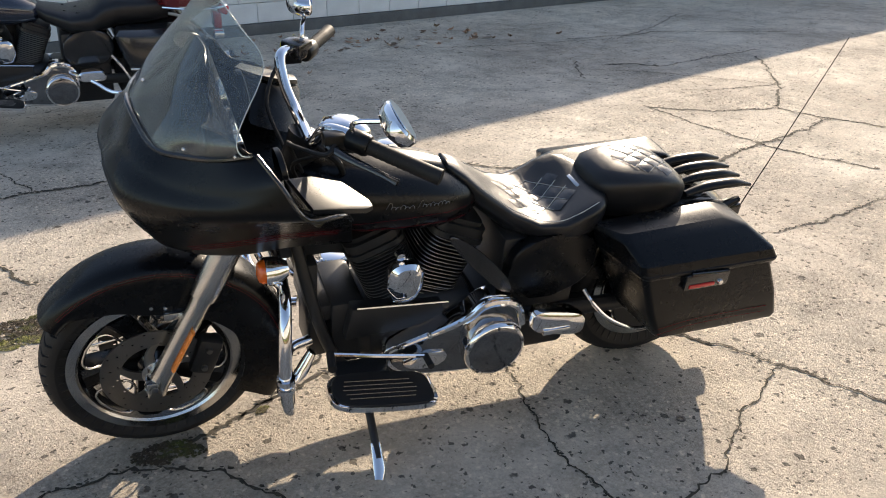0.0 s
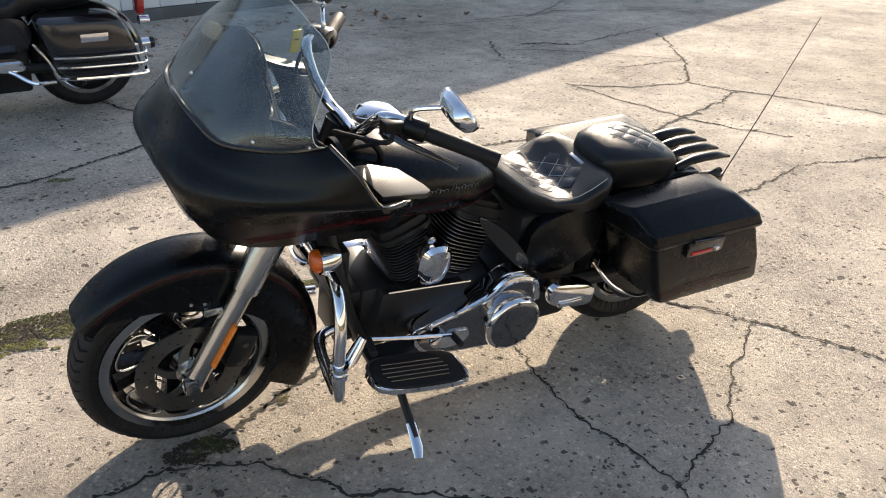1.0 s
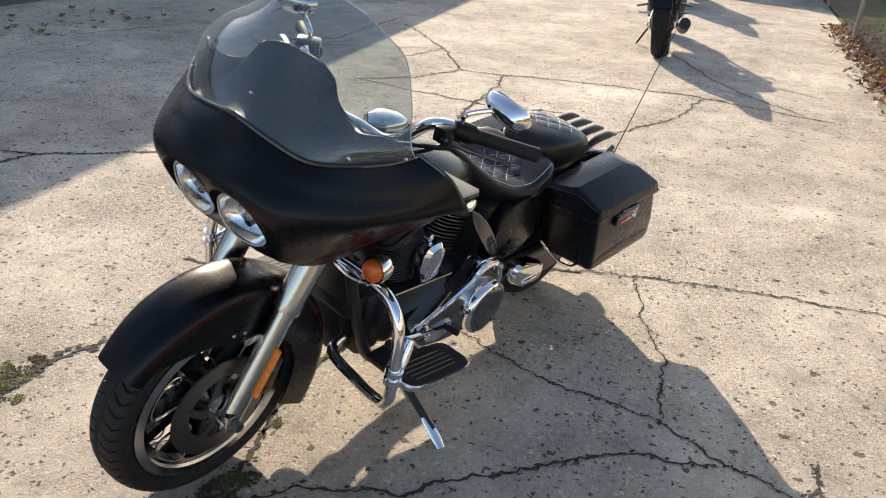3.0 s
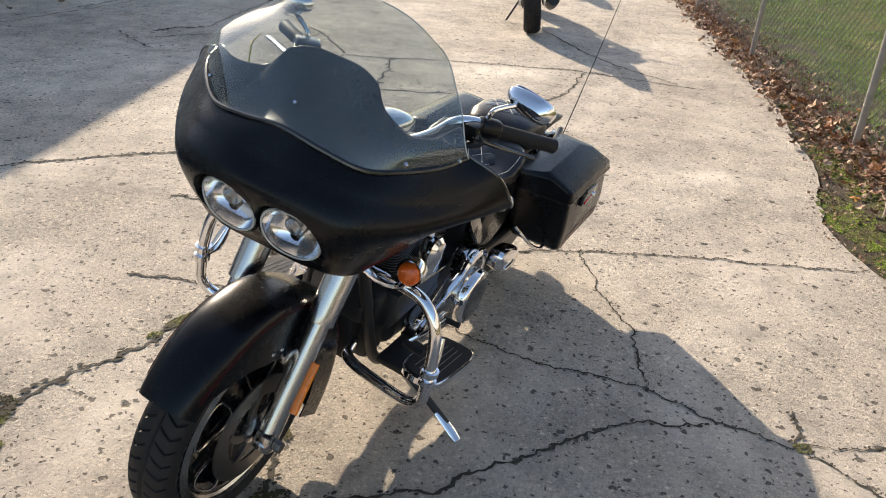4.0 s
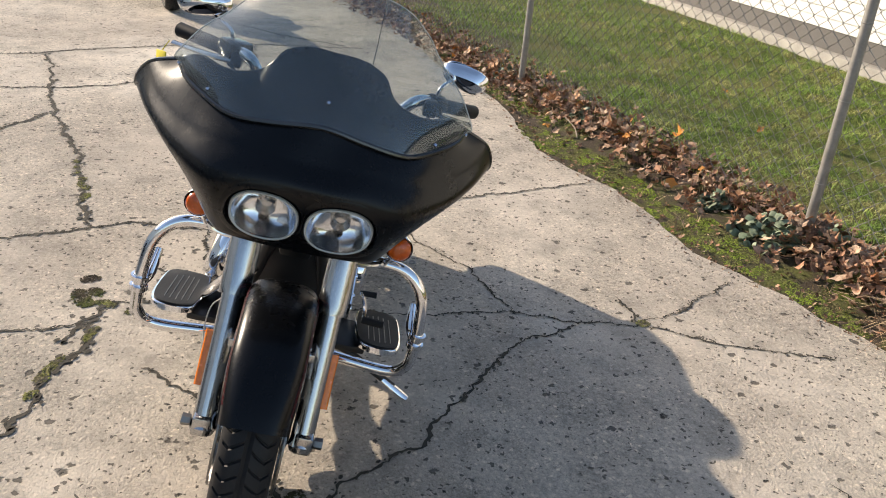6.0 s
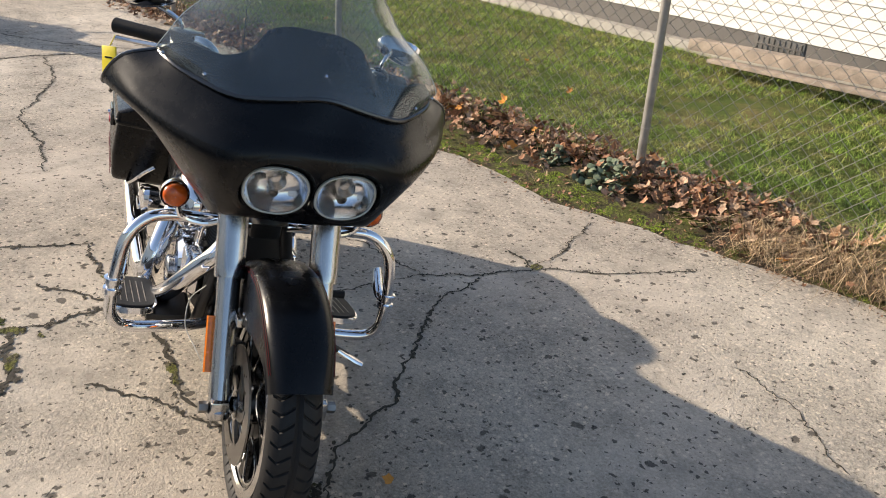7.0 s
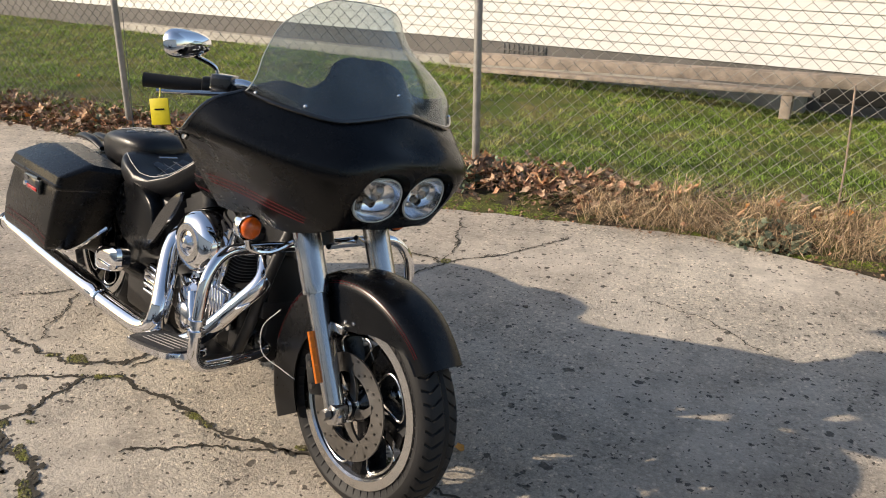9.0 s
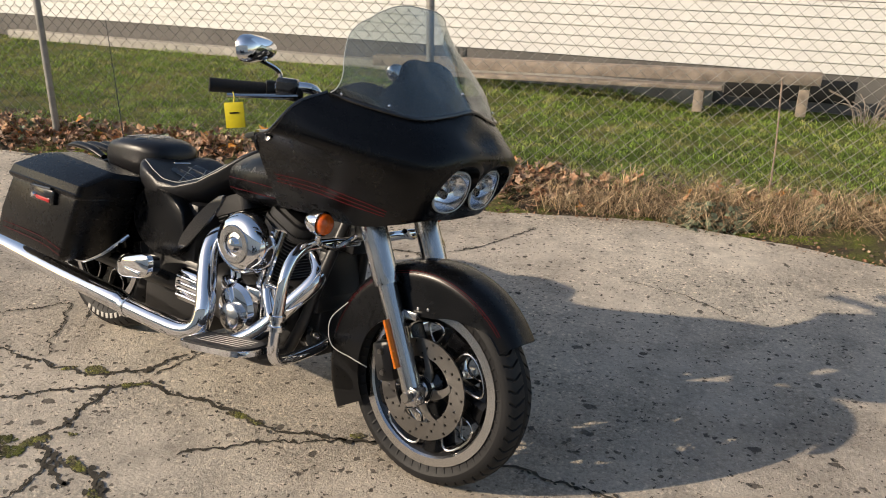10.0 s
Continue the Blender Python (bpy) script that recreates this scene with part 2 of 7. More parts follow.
STRAWDARK = mat_two("dark_dead_stalk", (0.20, 0.13, 0.075), (0.38, 0.27, 0.15), 0.85, 9.0, 0.55, 20, 0.0, 0.5)
LEAFDRY = mat_two("dry_brown_leaf", (0.27, 0.14, 0.08), (0.38, 0.27, 0.185), 0.6, 9.0, 0.52, 60, 0.3, 0.6, 0.05)
LEAFTAN = mat_two("tan_rust_leaf", (0.42, 0.20, 0.09), (0.52, 0.36, 0.22), 0.6, 7.0, 0.5, 60, 0.3, 0.45, 0.05)
LEAFORANGE = mat("orange_leaf", (0.52, 0.22, 0.035), 0.7, vary=0.3, scale=20, island=0.4)
IVY = mat("grey_green_leaf", (0.15, 0.19, 0.115), 0.6, vary=0.3, scale=20, island=0.35)
GALV = mat("galvanised_steel", (0.27, 0.26, 0.24), 0.55, 0.4, vary=0.25, scale=20)
WIRE = mat("galvanised_wire", (0.27, 0.26, 0.235), 0.55, 0.2, vary=0.25)
SIDING = mat("cream_painted_siding", (0.66, 0.65, 0.622), 0.55, vary=0.06, scale=3, bump=0.15)
FOUND = mat("grey_render_foundation", (0.125, 0.117, 0.108), 0.9, vary=0.3, scale=2.2, bump=0.6)
FOOTING = mat("pale_footing_concrete", (0.37, 0.345, 0.305), 0.9, vary=0.3, scale=5, bump=0.5)
TIMBER = mat("weathered_timber", (0.27, 0.222, 0.18), 0.85, vary=0.5, scale=8, bump=0.6)
BLOCKWHITE = mat("white_painted_block", (0.72, 0.72, 0.70), 0.7, vary=0.1, scale=5, bump=0.5, fine=90)
TAR = mat("dark_base_strip", (0.12, 0.12, 0.115), 0.9, vary=0.3)
RUST = mat("rusty_rod", (0.34, 0.25, 0.19), 0.8, vary=0.3, scale=30)
DARKRED = mat("dark_red_paint", (0.09, 0.006, 0.008), 0.2, coat=0.6)
DARKBLUE = mat("dark_blue_paint", (0.012, 0.018, 0.035), 0.15, coat=0.8)


# ---- mesh helpers ----
def finish(bm, smooth=True, angle=35):
    bmesh.ops.recalc_face_normals(bm, faces=bm.faces)
    for f in bm.faces:
        f.smooth = smooth
    if smooth:
        for e in bm.edges:
            if len(e.link_faces) == 2 and e.calc_face_angle(0) > radians(angle):
                e.smooth = False


def part(name, bm, material, parent=None, label="", smooth=True, angle=35):
    """Links a bmesh as one mesh object under its thing or part."""
    finish(bm, smooth, angle)
    me = bpy.data.meshes.new(name)
    bm.to_mesh(me)
    bm.free()
    me.materials.append(material)
    ob = new(name, me)
    ob.parent = parent
    if label:
        ob["label"] = label
    return ob


def thing(name, label, category, m=None, group="", kind=""):
    ob = new(name)
    ob.empty_display_size = 0.1
    if m is not None:
        ob.matrix_basis = m
    return tagged(ob, label, category, group, kind)


def spline(points, n=6):
    """Points along a smooth curve through the given ones."""
    p = [Vector(q) for q in points]
    if len(p) < 3 or n < 2:
        return p
    p = [2 * p[0] - p[1], *p, 2 * p[-1] - p[-2]]
    out = []
    for a, b, c, d in zip(p, p[1:], p[2:], p[3:]):
        for k in range(n):
            t = k / n
            out.append(0.5 * ((2 * b) + (c - a) * t + (2 * a - 5 * b + 4 * c - d) * t * t + (3 * b - a - 3 * c + d) * t ** 3))
    return out + [p[-2]]


def add_tube(bm, points, r, segs=10, smooth=6, caps=True, closed=False, flat=1.0):
    pts = spline(points, smooth)
    radii = r if isinstance(r, (list, tuple)) else [r, r]
    rings, up = [], None
    for i, q in enumerate(pts):
        a, b = pts[max(i - 1, 0)], pts[min(i + 1, len(pts) - 1)]
        if closed:
            a, b = pts[i - 1], pts[(i + 1) % len(pts)]
        d = (b - a).normalized()
        if up is None:
            up = Vector((0, 0, 1)) if abs(d.z) < 0.9 else Vector((1, 0, 0))
        side = d.cross(up).normalized()
        up = side.cross(d).normalized()
        x = i / max(len(pts) - 1, 1) * (len(radii) - 1)
        k = min(int(x), len(radii) - 2)
        rad = radii[k] + (radii[k + 1] - radii[k]) * (x - k)
        rings.append([bm.verts.new(q + rad * (math.cos(2 * math.pi * j / segs) * side + flat * math.sin(2 * math.pi * j / segs) * up)) for j in range(segs)])
    for ra, rb in zip(rings, rings[1:] + ([rings[0]] if closed else [])):
        for j in range(segs):
            bm.faces.new((ra[j], ra[(j + 1) % segs], rb[(j + 1) % segs], rb[j]))
    if caps and not closed:
        bm.faces.new(rings[0][::-1])
        bm.faces.new(rings[-1])
    return bm


def tube(points, r, segs=10, smooth=6, **kw):
    return add_tube(bmesh.new(), points, r, segs, smooth, **kw)


def add_loft(bm, rings, closed=True, caps=True):
    vs = [[bm.verts.new(p) for p in ring] for ring in rings]
    n = len(vs[0])
    for a, b in zip(vs, vs[1:]):
        for j in range(n if closed else n - 1):
            bm.faces.new((a[j], a[(j + 1) % n], b[(j + 1) % n], b[j]))
    if caps and closed:
        bm.faces.new(vs[0][::-1])
        bm.faces.new(vs[-1])
    return bm


def loft(rings, closed=True, caps=True):
    return add_loft(bmesh.new(), rings, closed, caps)


def sup(t, p):
    """A superellipse's cosine and sine at the angle t; p = 2 is a circle, more is squarer."""
    c, s = math.cos(t), math.sin(t)
    return math.copysign(abs(c) ** (2 / p), c), math.copysign(abs(s) ** (2 / p), s)


def add_box(bm, x0, x1, y0, y1, z0, z1, bevel=0.0, m=None):
    vs = [bm.verts.new((x, y, z)) for x in (x0, x1) for y in (y0, y1) for z in (z0, z1)]
    fs = [bm.faces.new([vs[i] for i in q]) for q in ((0, 1, 3, 2), (4, 6, 7, 5), (0, 4, 5, 1), (2, 3, 7, 6), (0, 2, 6, 4), (1, 5, 7, 3))]
    if bevel:
        made = bmesh.ops.bevel(bm, geom=list({e for f in fs for e in f.edges}), offset=bevel, segments=2, profile=0.5, affect="EDGES")
        vs = list({v for v in vs if v.is_valid} | {v for f in made["faces"] for v in f.verts})
    if m is not None:
        bmesh.ops.transform(bm, matrix=m, verts=vs)
    return bm


def box(x0, x1, y0, y1, z0, z1, bevel=0.0, m=None):
    return add_box(bmesh.new(), x0, x1, y0, y1, z0, z1, bevel, m)


def add_lathe(bm, profile, m=Matrix(), segs=48, squash=None):
    """Turns (radius, height) pairs round the z axis of m."""
    rings = []
    for r, h in profile:
        rings.append([m @ Vector((r * math.cos(2 * math.pi * j / segs), r * math.sin(2 * math.pi * j / segs) * (squash or 1), h)) for j in range(segs)])
    add_loft(bm, rings, True, False)
    return bm


def lathe(profile, m=Matrix(), segs=48, squash=None):
    return add_lathe(bmesh.new(), profile, m, segs, squash)


def sheet(fn, nu, nv, thick=0.0, keep=None):
    """A surface fn(u, v) for u, v in 0..1, given a thickness inward."""
    bm = bmesh.new()
    g = [[bm.verts.new(fn(i / nu, j / nv)) for j in range(nv + 1)] for i in range(nu + 1)]
    for i in range(nu):
        for j in range(nv):
            f = bm.faces.new((g[i][j], g[i + 1][j], g[i + 1][j + 1], g[i][j + 1]))
    if keep:
        bmesh.ops.delete(bm, geom=[f for f in bm.faces if not keep(f.calc_center_median())], context="FACES")
    bmesh.ops.recalc_face_normals(bm, faces=bm.faces)
    if thick:
        bmesh.ops.solidify(bm, geom=bm.faces[:], thickness=thick)
    return bm


def thicken(bm, thick, inside):
    """Backs a skin with a second one, set off towards the given inner point, and closes its rims."""
    bm.normal_update()
    skin, rims = bm.faces[:], [e for e in bm.edges if e.is_boundary]
    back = {}
    for v in bm.verts[:]:
        n = v.normal if v.normal.dot(inside - v.co) > 0 else -v.normal
        back[v] = bm.verts.new(v.co + n * thick)
    for f in skin:
        bm.faces.new([back[v] for v in reversed(f.verts)])
    for e in rims:
        a, b = e.verts
        bm.faces.new((a, b, back[b], back[a]))
    return bm


def extrude_outline(points, y0, y1, bevel=0.0, segments=2):
    """A plate with the outline (x, z), between y0 and y1."""
    bm = bmesh.new()
    a = [bm.verts.new((x, y0, z)) for x, z in points]
    b = [bm.verts.new((x, y1, z)) for x, z in points]
    bm.faces.new(a)
    bm.faces.new(b[::-1])
    n = len(points)
    for j in range(n):
        bm.faces.new((a[j], b[j], b[(j + 1) % n], a[(j + 1) % n]))
    if bevel:
        bmesh.ops.bevel(bm, geom=bm.edges[:], offset=bevel, segments=segments, profile=0.5, affect="EDGES", clamp_overlap=True)
    return bm


def smooth_outline(points, n=5):
    """A closed smooth outline through the given (x, z)."""
    p = [Vector((x, 0, z)) for x, z in points]
    k = len(p)
    out = []
    for i in range(k):
        a, b, c, d = p[i - 1], p[i], p[(i + 1) % k], p[(i + 2) % k]
        for j in range(n):
            t = j / n
            q = 0.5 * ((2 * b) + (c - a) * t + (2 * a - 5 * b + 4 * c - d) * t * t + (3 * b - a - 3 * c + d) * t ** 3)
            out.append((q.x, q.z))
    return out


def lerp_table(x, table):
    for (a, *va), (b, *vb) in zip(table, table[1:]):
        if x <= b:
            t = (x - a) / (b - a)
            t = max(0, min(1, t))
            return [p + (q - p) * t for p, q in zip(va, vb)]
    return list(table[-1][1:])


ALONG_Y = pose(0, 0, 0, 90)      # turns a lathe's axis to -y
ALONG_X = pose(0, 0, 0, 0, 90)   # turns a lathe's axis to +x


# ---- the yard: x along the fence, y towards the yard, from the nearest fence post ----
YARD = pose(1.95, 0.50, 0.0, 0, 0, 43.0)
EDGE = [(-60, 1.0), (-4, 0.85), (-2.6, 0.76), (-2.2, 0.57), (-1.5, 0.45), (-0.96, 0.49), (-0.45, 0.61), (0.06, 0.70), (0.55, 0.62), (1.58, 0.72), (2.2, 0.53), (4.7, 0.27), (8.8, 0.18), (90, 0.2)]


def slab_edge(x):
    return lerp_table(x, EDGE)[0] + 0.05 * (noise.noise((x * 1.7, 0, 0))) + 0.03 * noise.noise((x * 6.0, 3, 0))


def grow(name, verts, faces, material, label, category, m=None, kind="stuff", smooth=False):
    """Many small leaves or blades as one object."""
    me = bpy.data.meshes.new(name)
    me.from_pydata(verts, [], faces)
    me.update()
    me.materials.append(material)
    if smooth:
        me.polygons.foreach_set("use_smooth", [True] * len(me.polygons))
    ob = new(name, me)
    if m is not None:
        ob.matrix_basis = m
    return tagged(ob, label, category, kind=kind)


def bank_height(x, y):
    """The earth between slab and fence, and the lawn beyond it."""
    d = slab_edge(x) - y
    up = min(max(d / 0.55, 0), 1)
    return -0.012 + 0.095 * up * up * (3 - 2 * up) + 0.014 * noise.noise((x * 3, y * 3, 1)) * min(d * 4, 1) + 0.030 * min(max(d - 0.75, 0), 2.6) + 0.062 * min(max(d - 1.6, 0), 1) * min(max(x + 1.65, 0) / 0.7, 1)


def earth_strip():
    xs = [-60, -30, -12, -8] + [-6 + 0.09 * k for k in range(170)] + [10, 14, 20, 40, 90]
    bm = bmesh.new()
    rows = []
    for x in xs:
        e = slab_edge(x)
        rows.append([bm.verts.new((x, e + 0.03 - d, bank_height(x, e + 0.03 - d) if d > 0.05 else -0.03)) for d in (0, 0.06, 0.12, 0.2, 0.28, 0.36, 0.44, 0.52, 0.6, 0.7, 0.8)])
    for a, b in zip(rows, rows[1:]):
        for k in range(len(a) - 1):
            bm.faces.new((a[k], b[k], b[k + 1], a[k + 1]))
    ob = part("verge", bm, SOIL)
    ob.matrix_basis = YARD
    return tagged(ob, "strip of damp dark soil beside the concrete", "soil", kind="structure")


def lawn_sheet():
    xs = [-60, -25, -12] + [-8 + 0.4 * k for k in range(50)] + [16, 25, 50, 90]
    ds = [0.62, 0.75, 0.95, 1.2, 1.6, 2.1, 2.7, 3.4, 4.6]
    bm = bmesh.new()
    rows = [[bm.verts.new((x, slab_edge(x) + 0.03 - d, bank_height(x, slab_edge(x) + 0.03 - d) - 0.004)) for d in ds] for x in xs]
    for a, b in zip(rows, rows[1:]):
        for k in range(len(a) - 1):
            bm.faces.new((a[k], b[k], b[k + 1], a[k + 1]))
    ob = part("lawn", bm, TURF)
    ob.matrix_basis = YARD
    return tagged(ob, "short green lawn between fence and house", "lawn", kind="structure")


def slab():
    xs = [-60, -30, -15, -8, -5] + [-4 + 0.06 * k for k in range(240)] + [12, 15, 20, 40, 90]
    bm = bmesh.new()
    lo, up, far = [], [], []
    for x in xs:
        e = slab_edge(x)
        lo.append(bm.verts.new((x, e, -0.10)))
        up.append(bm.verts.new((x, e, 0.0)))
        far.append(bm.verts.new((x, 60, 0.0)))
    for i in range(len(xs) - 1):
        bm.faces.new((lo[i], lo[i + 1], up[i + 1], up[i]))
        bm.faces.new((up[i], up[i + 1], far[i + 1], far[i]))
    ob = part("pavement", bm, CONCRETE, smooth=False)
    ob.matrix_basis = YARD
    return tagged(ob, "worn cracked concrete yard with pitted surface", "concrete", kind="structure")


ground_bm = bmesh.new()
bmesh.ops.create_grid(ground_bm, x_segments=4, y_segments=4, size=900)
ground = part("ground", ground_bm, TURF)
ground.location.z = -0.16
tagged(ground, "rough open ground out to the horizon", "ground", kind="structure")
slab()
earth_strip()
lawn_sheet()


def crack(name, points, width=0.012, seed=0, ground_z=0.0025):
    """A jagged dark crack through the given places on the concrete."""
    rnd = random.Random(seed)
    pts = [Vector((x, y, 0)) for x, y in points]
    fine = [pts[0]]
    for a, b in zip(pts, pts[1:]):
        n = max(2, int((b - a).length / 0.016))
        side = Vector((-(b - a).y, (b - a).x, 0)).normalized()
        for k in range(1, n + 1):
            t = k / n
            wob = 0.0 if k == n else 0.030 * noise.noise(Vector((seed * 3.1, (a + (b - a) * t).x * 9, (a + (b - a) * t).y * 9))) + rnd.uniform(-0.008, 0.008)
            fine.append(a + (b - a) * t + side * wob)
    bm = bmesh.new()
    left, right = [], []
    for i, p in enumerate(fine):
        d = (fine[min(i + 1, len(fine) - 1)] - fine[max(i - 1, 0)]).normalized()
        s = Vector((-d.y, d.x, 0))
        end = min(i, len(fine) - 1 - i) / 3
        w = width * (0.35 + 0.9 * rnd.random() + 1.1 * max(0, noise.noise(p * 5 + Vector((seed, 0, 0))))) * min(0.35 + end, 1)
        left.append(bm.verts.new((p.x + s.x * w / 2, p.y + s.y * w / 2, ground_z)))
        right.append(bm.verts.new((p.x - s.x * w / 2, p.y - s.y * w / 2, ground_z)))
    for i in range(len(fine) - 1):
        bm.faces.new((left[i], left[i + 1], right[i + 1], right[i]))
    # broken-out chips along both sides
    for p in fine:
        if rnd.random() < 0.75:
            c, r = p + Vector((rnd.uniform(-1, 1), rnd.uniform(-1, 1), 0)) * width * 1.6, width * rnd.uniform(0.2, 0.9)
            turn = rnd.uniform(0, 6.28)
            vs = []
            for k in range(6):
                q = r * rnd.uniform(0.5, 1.1)
                vs.append(bm.verts.new((c.x + q * 1.5 * math.cos(turn + k * 1.047), c.y + q * math.sin(turn + k * 1.047), ground_z + 0.0015)))
            bm.faces.new(vs)
    return tagged(part("crack", bm, CRACK, smooth=False), "jagged dirt-filled crack across the concrete", "crack", kind="structure")


CRACKS = [
    (0.012, (0.15, 2.7), (0.25, 2.47), (0.32, 2.16), (0.43, 1.96), (0.57, 1.73), (0.60, 1.47), (0.71, 1.24), (0.70, 1.03), (0.73, 0.80), (0.8, 0.5)),
    (0.011, (1.22, 2.58), (1.00, 2.31), (0.91, 2.12), (0.80, 1.97), (0.57, 1.73)),
    (0.016, (0.75, 2.85), (0.93, 2.75), (1.11, 2.66), (1.22, 2.58), (1.43, 2.42), (2.2, 1.7)),
    (0.017, (-1.6, 1.5), (-1.1, 1.77), (-0.86, 1.92), (-0.60, 1.92), (-0.38, 1.78), (-0.18, 1.75), (0.08, 1.71), (0.37, 1.63), (0.58, 1.47)),
    (0.013, (0.71, 1.24), (0.87, 1.11), (1.28, 0.90)),
    (0.018, (0.71, 1.24), (0.88, 1.35)),
    (0.022, (0.26, 3.20), (0.19, 2.96), (0.09, 2.73), (-0.14, 2.57), (-0.41, 2.43), (-0.58, 2.22), (-0.76, 2.03)),
    (0.012, (0.99, 3.15), (0.94, 2.87), (0.69, 2.97), (0.49, 3.02)),
    (0.024, (0.64, 3.18), (0.47, 3.06), (0.29, 2.92), (0.21, 2.74), (0.25, 2.55)),
    (0.022, (0.14, 2.85), (-0.02, 3.01), (-0.10, 3.13), (-0.38, 3.07)),
]
CRACKS_FAR = [
    (0.020, (-1.6, 2.6), (-0.96, 2.89), (-0.72, 2.90), (-0.55, 2.99), (-0.34, 3.00), (-0.13, 3.13)),
    (0.012, (-0.55, 3.44), (-0.42, 3.31), (-0.23, 3.09)),
    (0.016, (-0.06, 4.10), (0.22, 3.79), (0.53, 3.51), (0.64, 3.18)),
    (0.020, (0.43, 3.63), (0.67, 3.88), (1.13, 4.27), (1.60, 4.85), (2.01, 5.26), (2.26, 5.45), (2.70, 5.90)),
    (0.018, (1.59, 4.90), (1.07, 4.87), (0.35, 4.64), (-0.97, 4.97), (-1.47, 5.28), (-2.02, 5.78)),
    (0.016, (1.44, 6.12), (1.92, 6.03), (2.45, 6.20), (2.71, 5.93), (3.03, 5.75), (3.9, 5.0), (4.49, 4.01)),
    (0.018, (2.45, 6.20), (2.72, 6.98), (2.91, 8.13)),
    (0.014, (2.01, 6.66), (2.70, 6.96)),
    (0.017, (1.49, 6.06), (1.74, 5.63), (2.01, 5.26), (2.27, 5.00), (2.57, 4.81)),
    (0.013, (1.46, 3.73), (1.86, 3.93), (2.36, 4.29), (3.3, 4.49), (3.95, 4.88)),
]
CRACKS_BACK = [
    (0.016, (-2.31, 3.88), (-2.15, 4.03), (-1.90, 4.16), (-1.42, 4.75), (-0.97, 4.97)),
    (0.010, (-2.57, 4.38), (-2.16, 4.05)),
    (0.014, (-1.96, 3.21), (-1.79, 3.09), (-1.64, 3.01)),
    (0.014, (5.14, 6.66), (4.61, 5.48), (4.44, 4.86), (4.42, 4.24)),
    (0.012, (1.69, 8.84), (2.20, 9.58), (2.77, 10.67)),
    (0.012, (1.29, 7.33), (1.77, 7.28), (2.7, 6.96)),
    (0.006, (0.00, 0.58), (-0.22, 0.44), (-0.57, 0.39)),
    (0.012, (-0.64, 2.15), (-0.54, 2.27), (-0.45, 2.48), (-0.38, 2.75)),
    (0.010, (-0.5, 8.0), (0.4, 8.3), (1.69, 8.84)),
    (0.024, (1.35, 7.55), (1.62, 7.61), (1.86, 7.54)),
    (0.014, (1.86, 7.54), (2.32, 7.91), (3.03, 8.49)),
    (0.012, (1.13, 8.74), (1.94, 9.11), (2.17, 9.34), (2.76, 9.40), (3.91, 9.60)),
    (0.012, (1.11, 7.69), (1.09, 7.27), (1.11, 6.97)),
]
for k, (w, *pts) in enumerate(CRACKS + CRACKS_FAR + CRACKS_BACK):
    crack("crack", pts, w * (0.60 if k < len(CRACKS) else 0.85), k + 1, 0.0025 + 0.0004 * (k % 3))


def moss_patch(x, y, rx, ry, turn, seed, m=None, z=0.0, bare=-0.40, label="low cushion of bright green moss", material=MOSS):
    """An irregular low cushion of moss made of small lumps."""
    rnd = random.Random(seed)
    verts, faces = [], []
    c, s = math.cos(radians(turn)), math.sin(radians(turn))
    for k in range(int(160 + 80000 * rx * ry)):
        a, r = rnd.uniform(0, 2 * math.pi), math.sqrt(rnd.random())
        px, py = rx * r * math.cos(a), ry * r * math.sin(a)
        if noise.noise((px * 14 + seed, py * 14, 0)) < bare + 0.6 * (r - 0.6):
            continue
        wx, wy = x + c * px - s * py, y + s * px + c * py
        q, h, n = rnd.uniform(0.0025, 0.0065), rnd.uniform(0.0015, 0.006), len(verts)
        zz = z if m is None else bank_height(wx, wy)
        if m is not None and wy > slab_edge(wx):
            zz = 0.0
        for j in range(5):
            b = 2 * math.pi * j / 5 + rnd.random()
            verts.append((wx + q * math.cos(b), wy + q * math.sin(b), zz + 0.001))
        verts.append((wx + rnd.uniform(-0.003, 0.003), wy, zz + h))
        faces += [(n + j, n + (j + 1) % 5, n + 5) for j in range(5)]
    return grow("moss_patch", verts, faces, material, label, "moss", m, smooth=True)


for k, (x, y, rx, ry, turn) in enumerate([(-1.36, 2.66, 0.20, 0.09, 20), (-1.52, 2.55, 0.10, 0.05, 30), (-0.55, 2.98, 0.13, 0.03, 15), (-0.30, 3.02, 0.10, 0.018, 20), (0.30, 2.90, 0.10, 0.035, 60), (-0.10, 3.10, 0.10, 0.03, 80),
                                         (0.80, 3.98, 0.35, 0.03, 45), (0.72, 1.24, 0.07, 0.035, 40), (-0.56, 2.20, 0.10, 0.02, 60), (0.12, 2.78, 0.09, 0.02, 70), (-0.28, 2.50, 0.12, 0.015, 30), (-1.75, 4.2, 0.08, 0.03, 10)]):
    moss_patch(x, y, rx, ry, turn, k + 11, z=0.002, bare=0.02, material=MOSSDARK, label="dull green moss in the broken concrete")
for k, (x, y, rx, ry) in enumerate([(0.22, 0.53, 0.46, 0.13), (1.05, 0.50, 0.36, 0.11), (1.7, 0.56, 0.36, 0.12), (-0.52, 0.50, 0.26, 0.07), (2.5, 0.36, 0.5, 0.07), (-1.4, 0.40, 0.3, 0.04), (-2.2, 0.48, 0.3, 0.05)]):
    moss_patch(x, y, rx, ry, 0, k + 41, YARD)

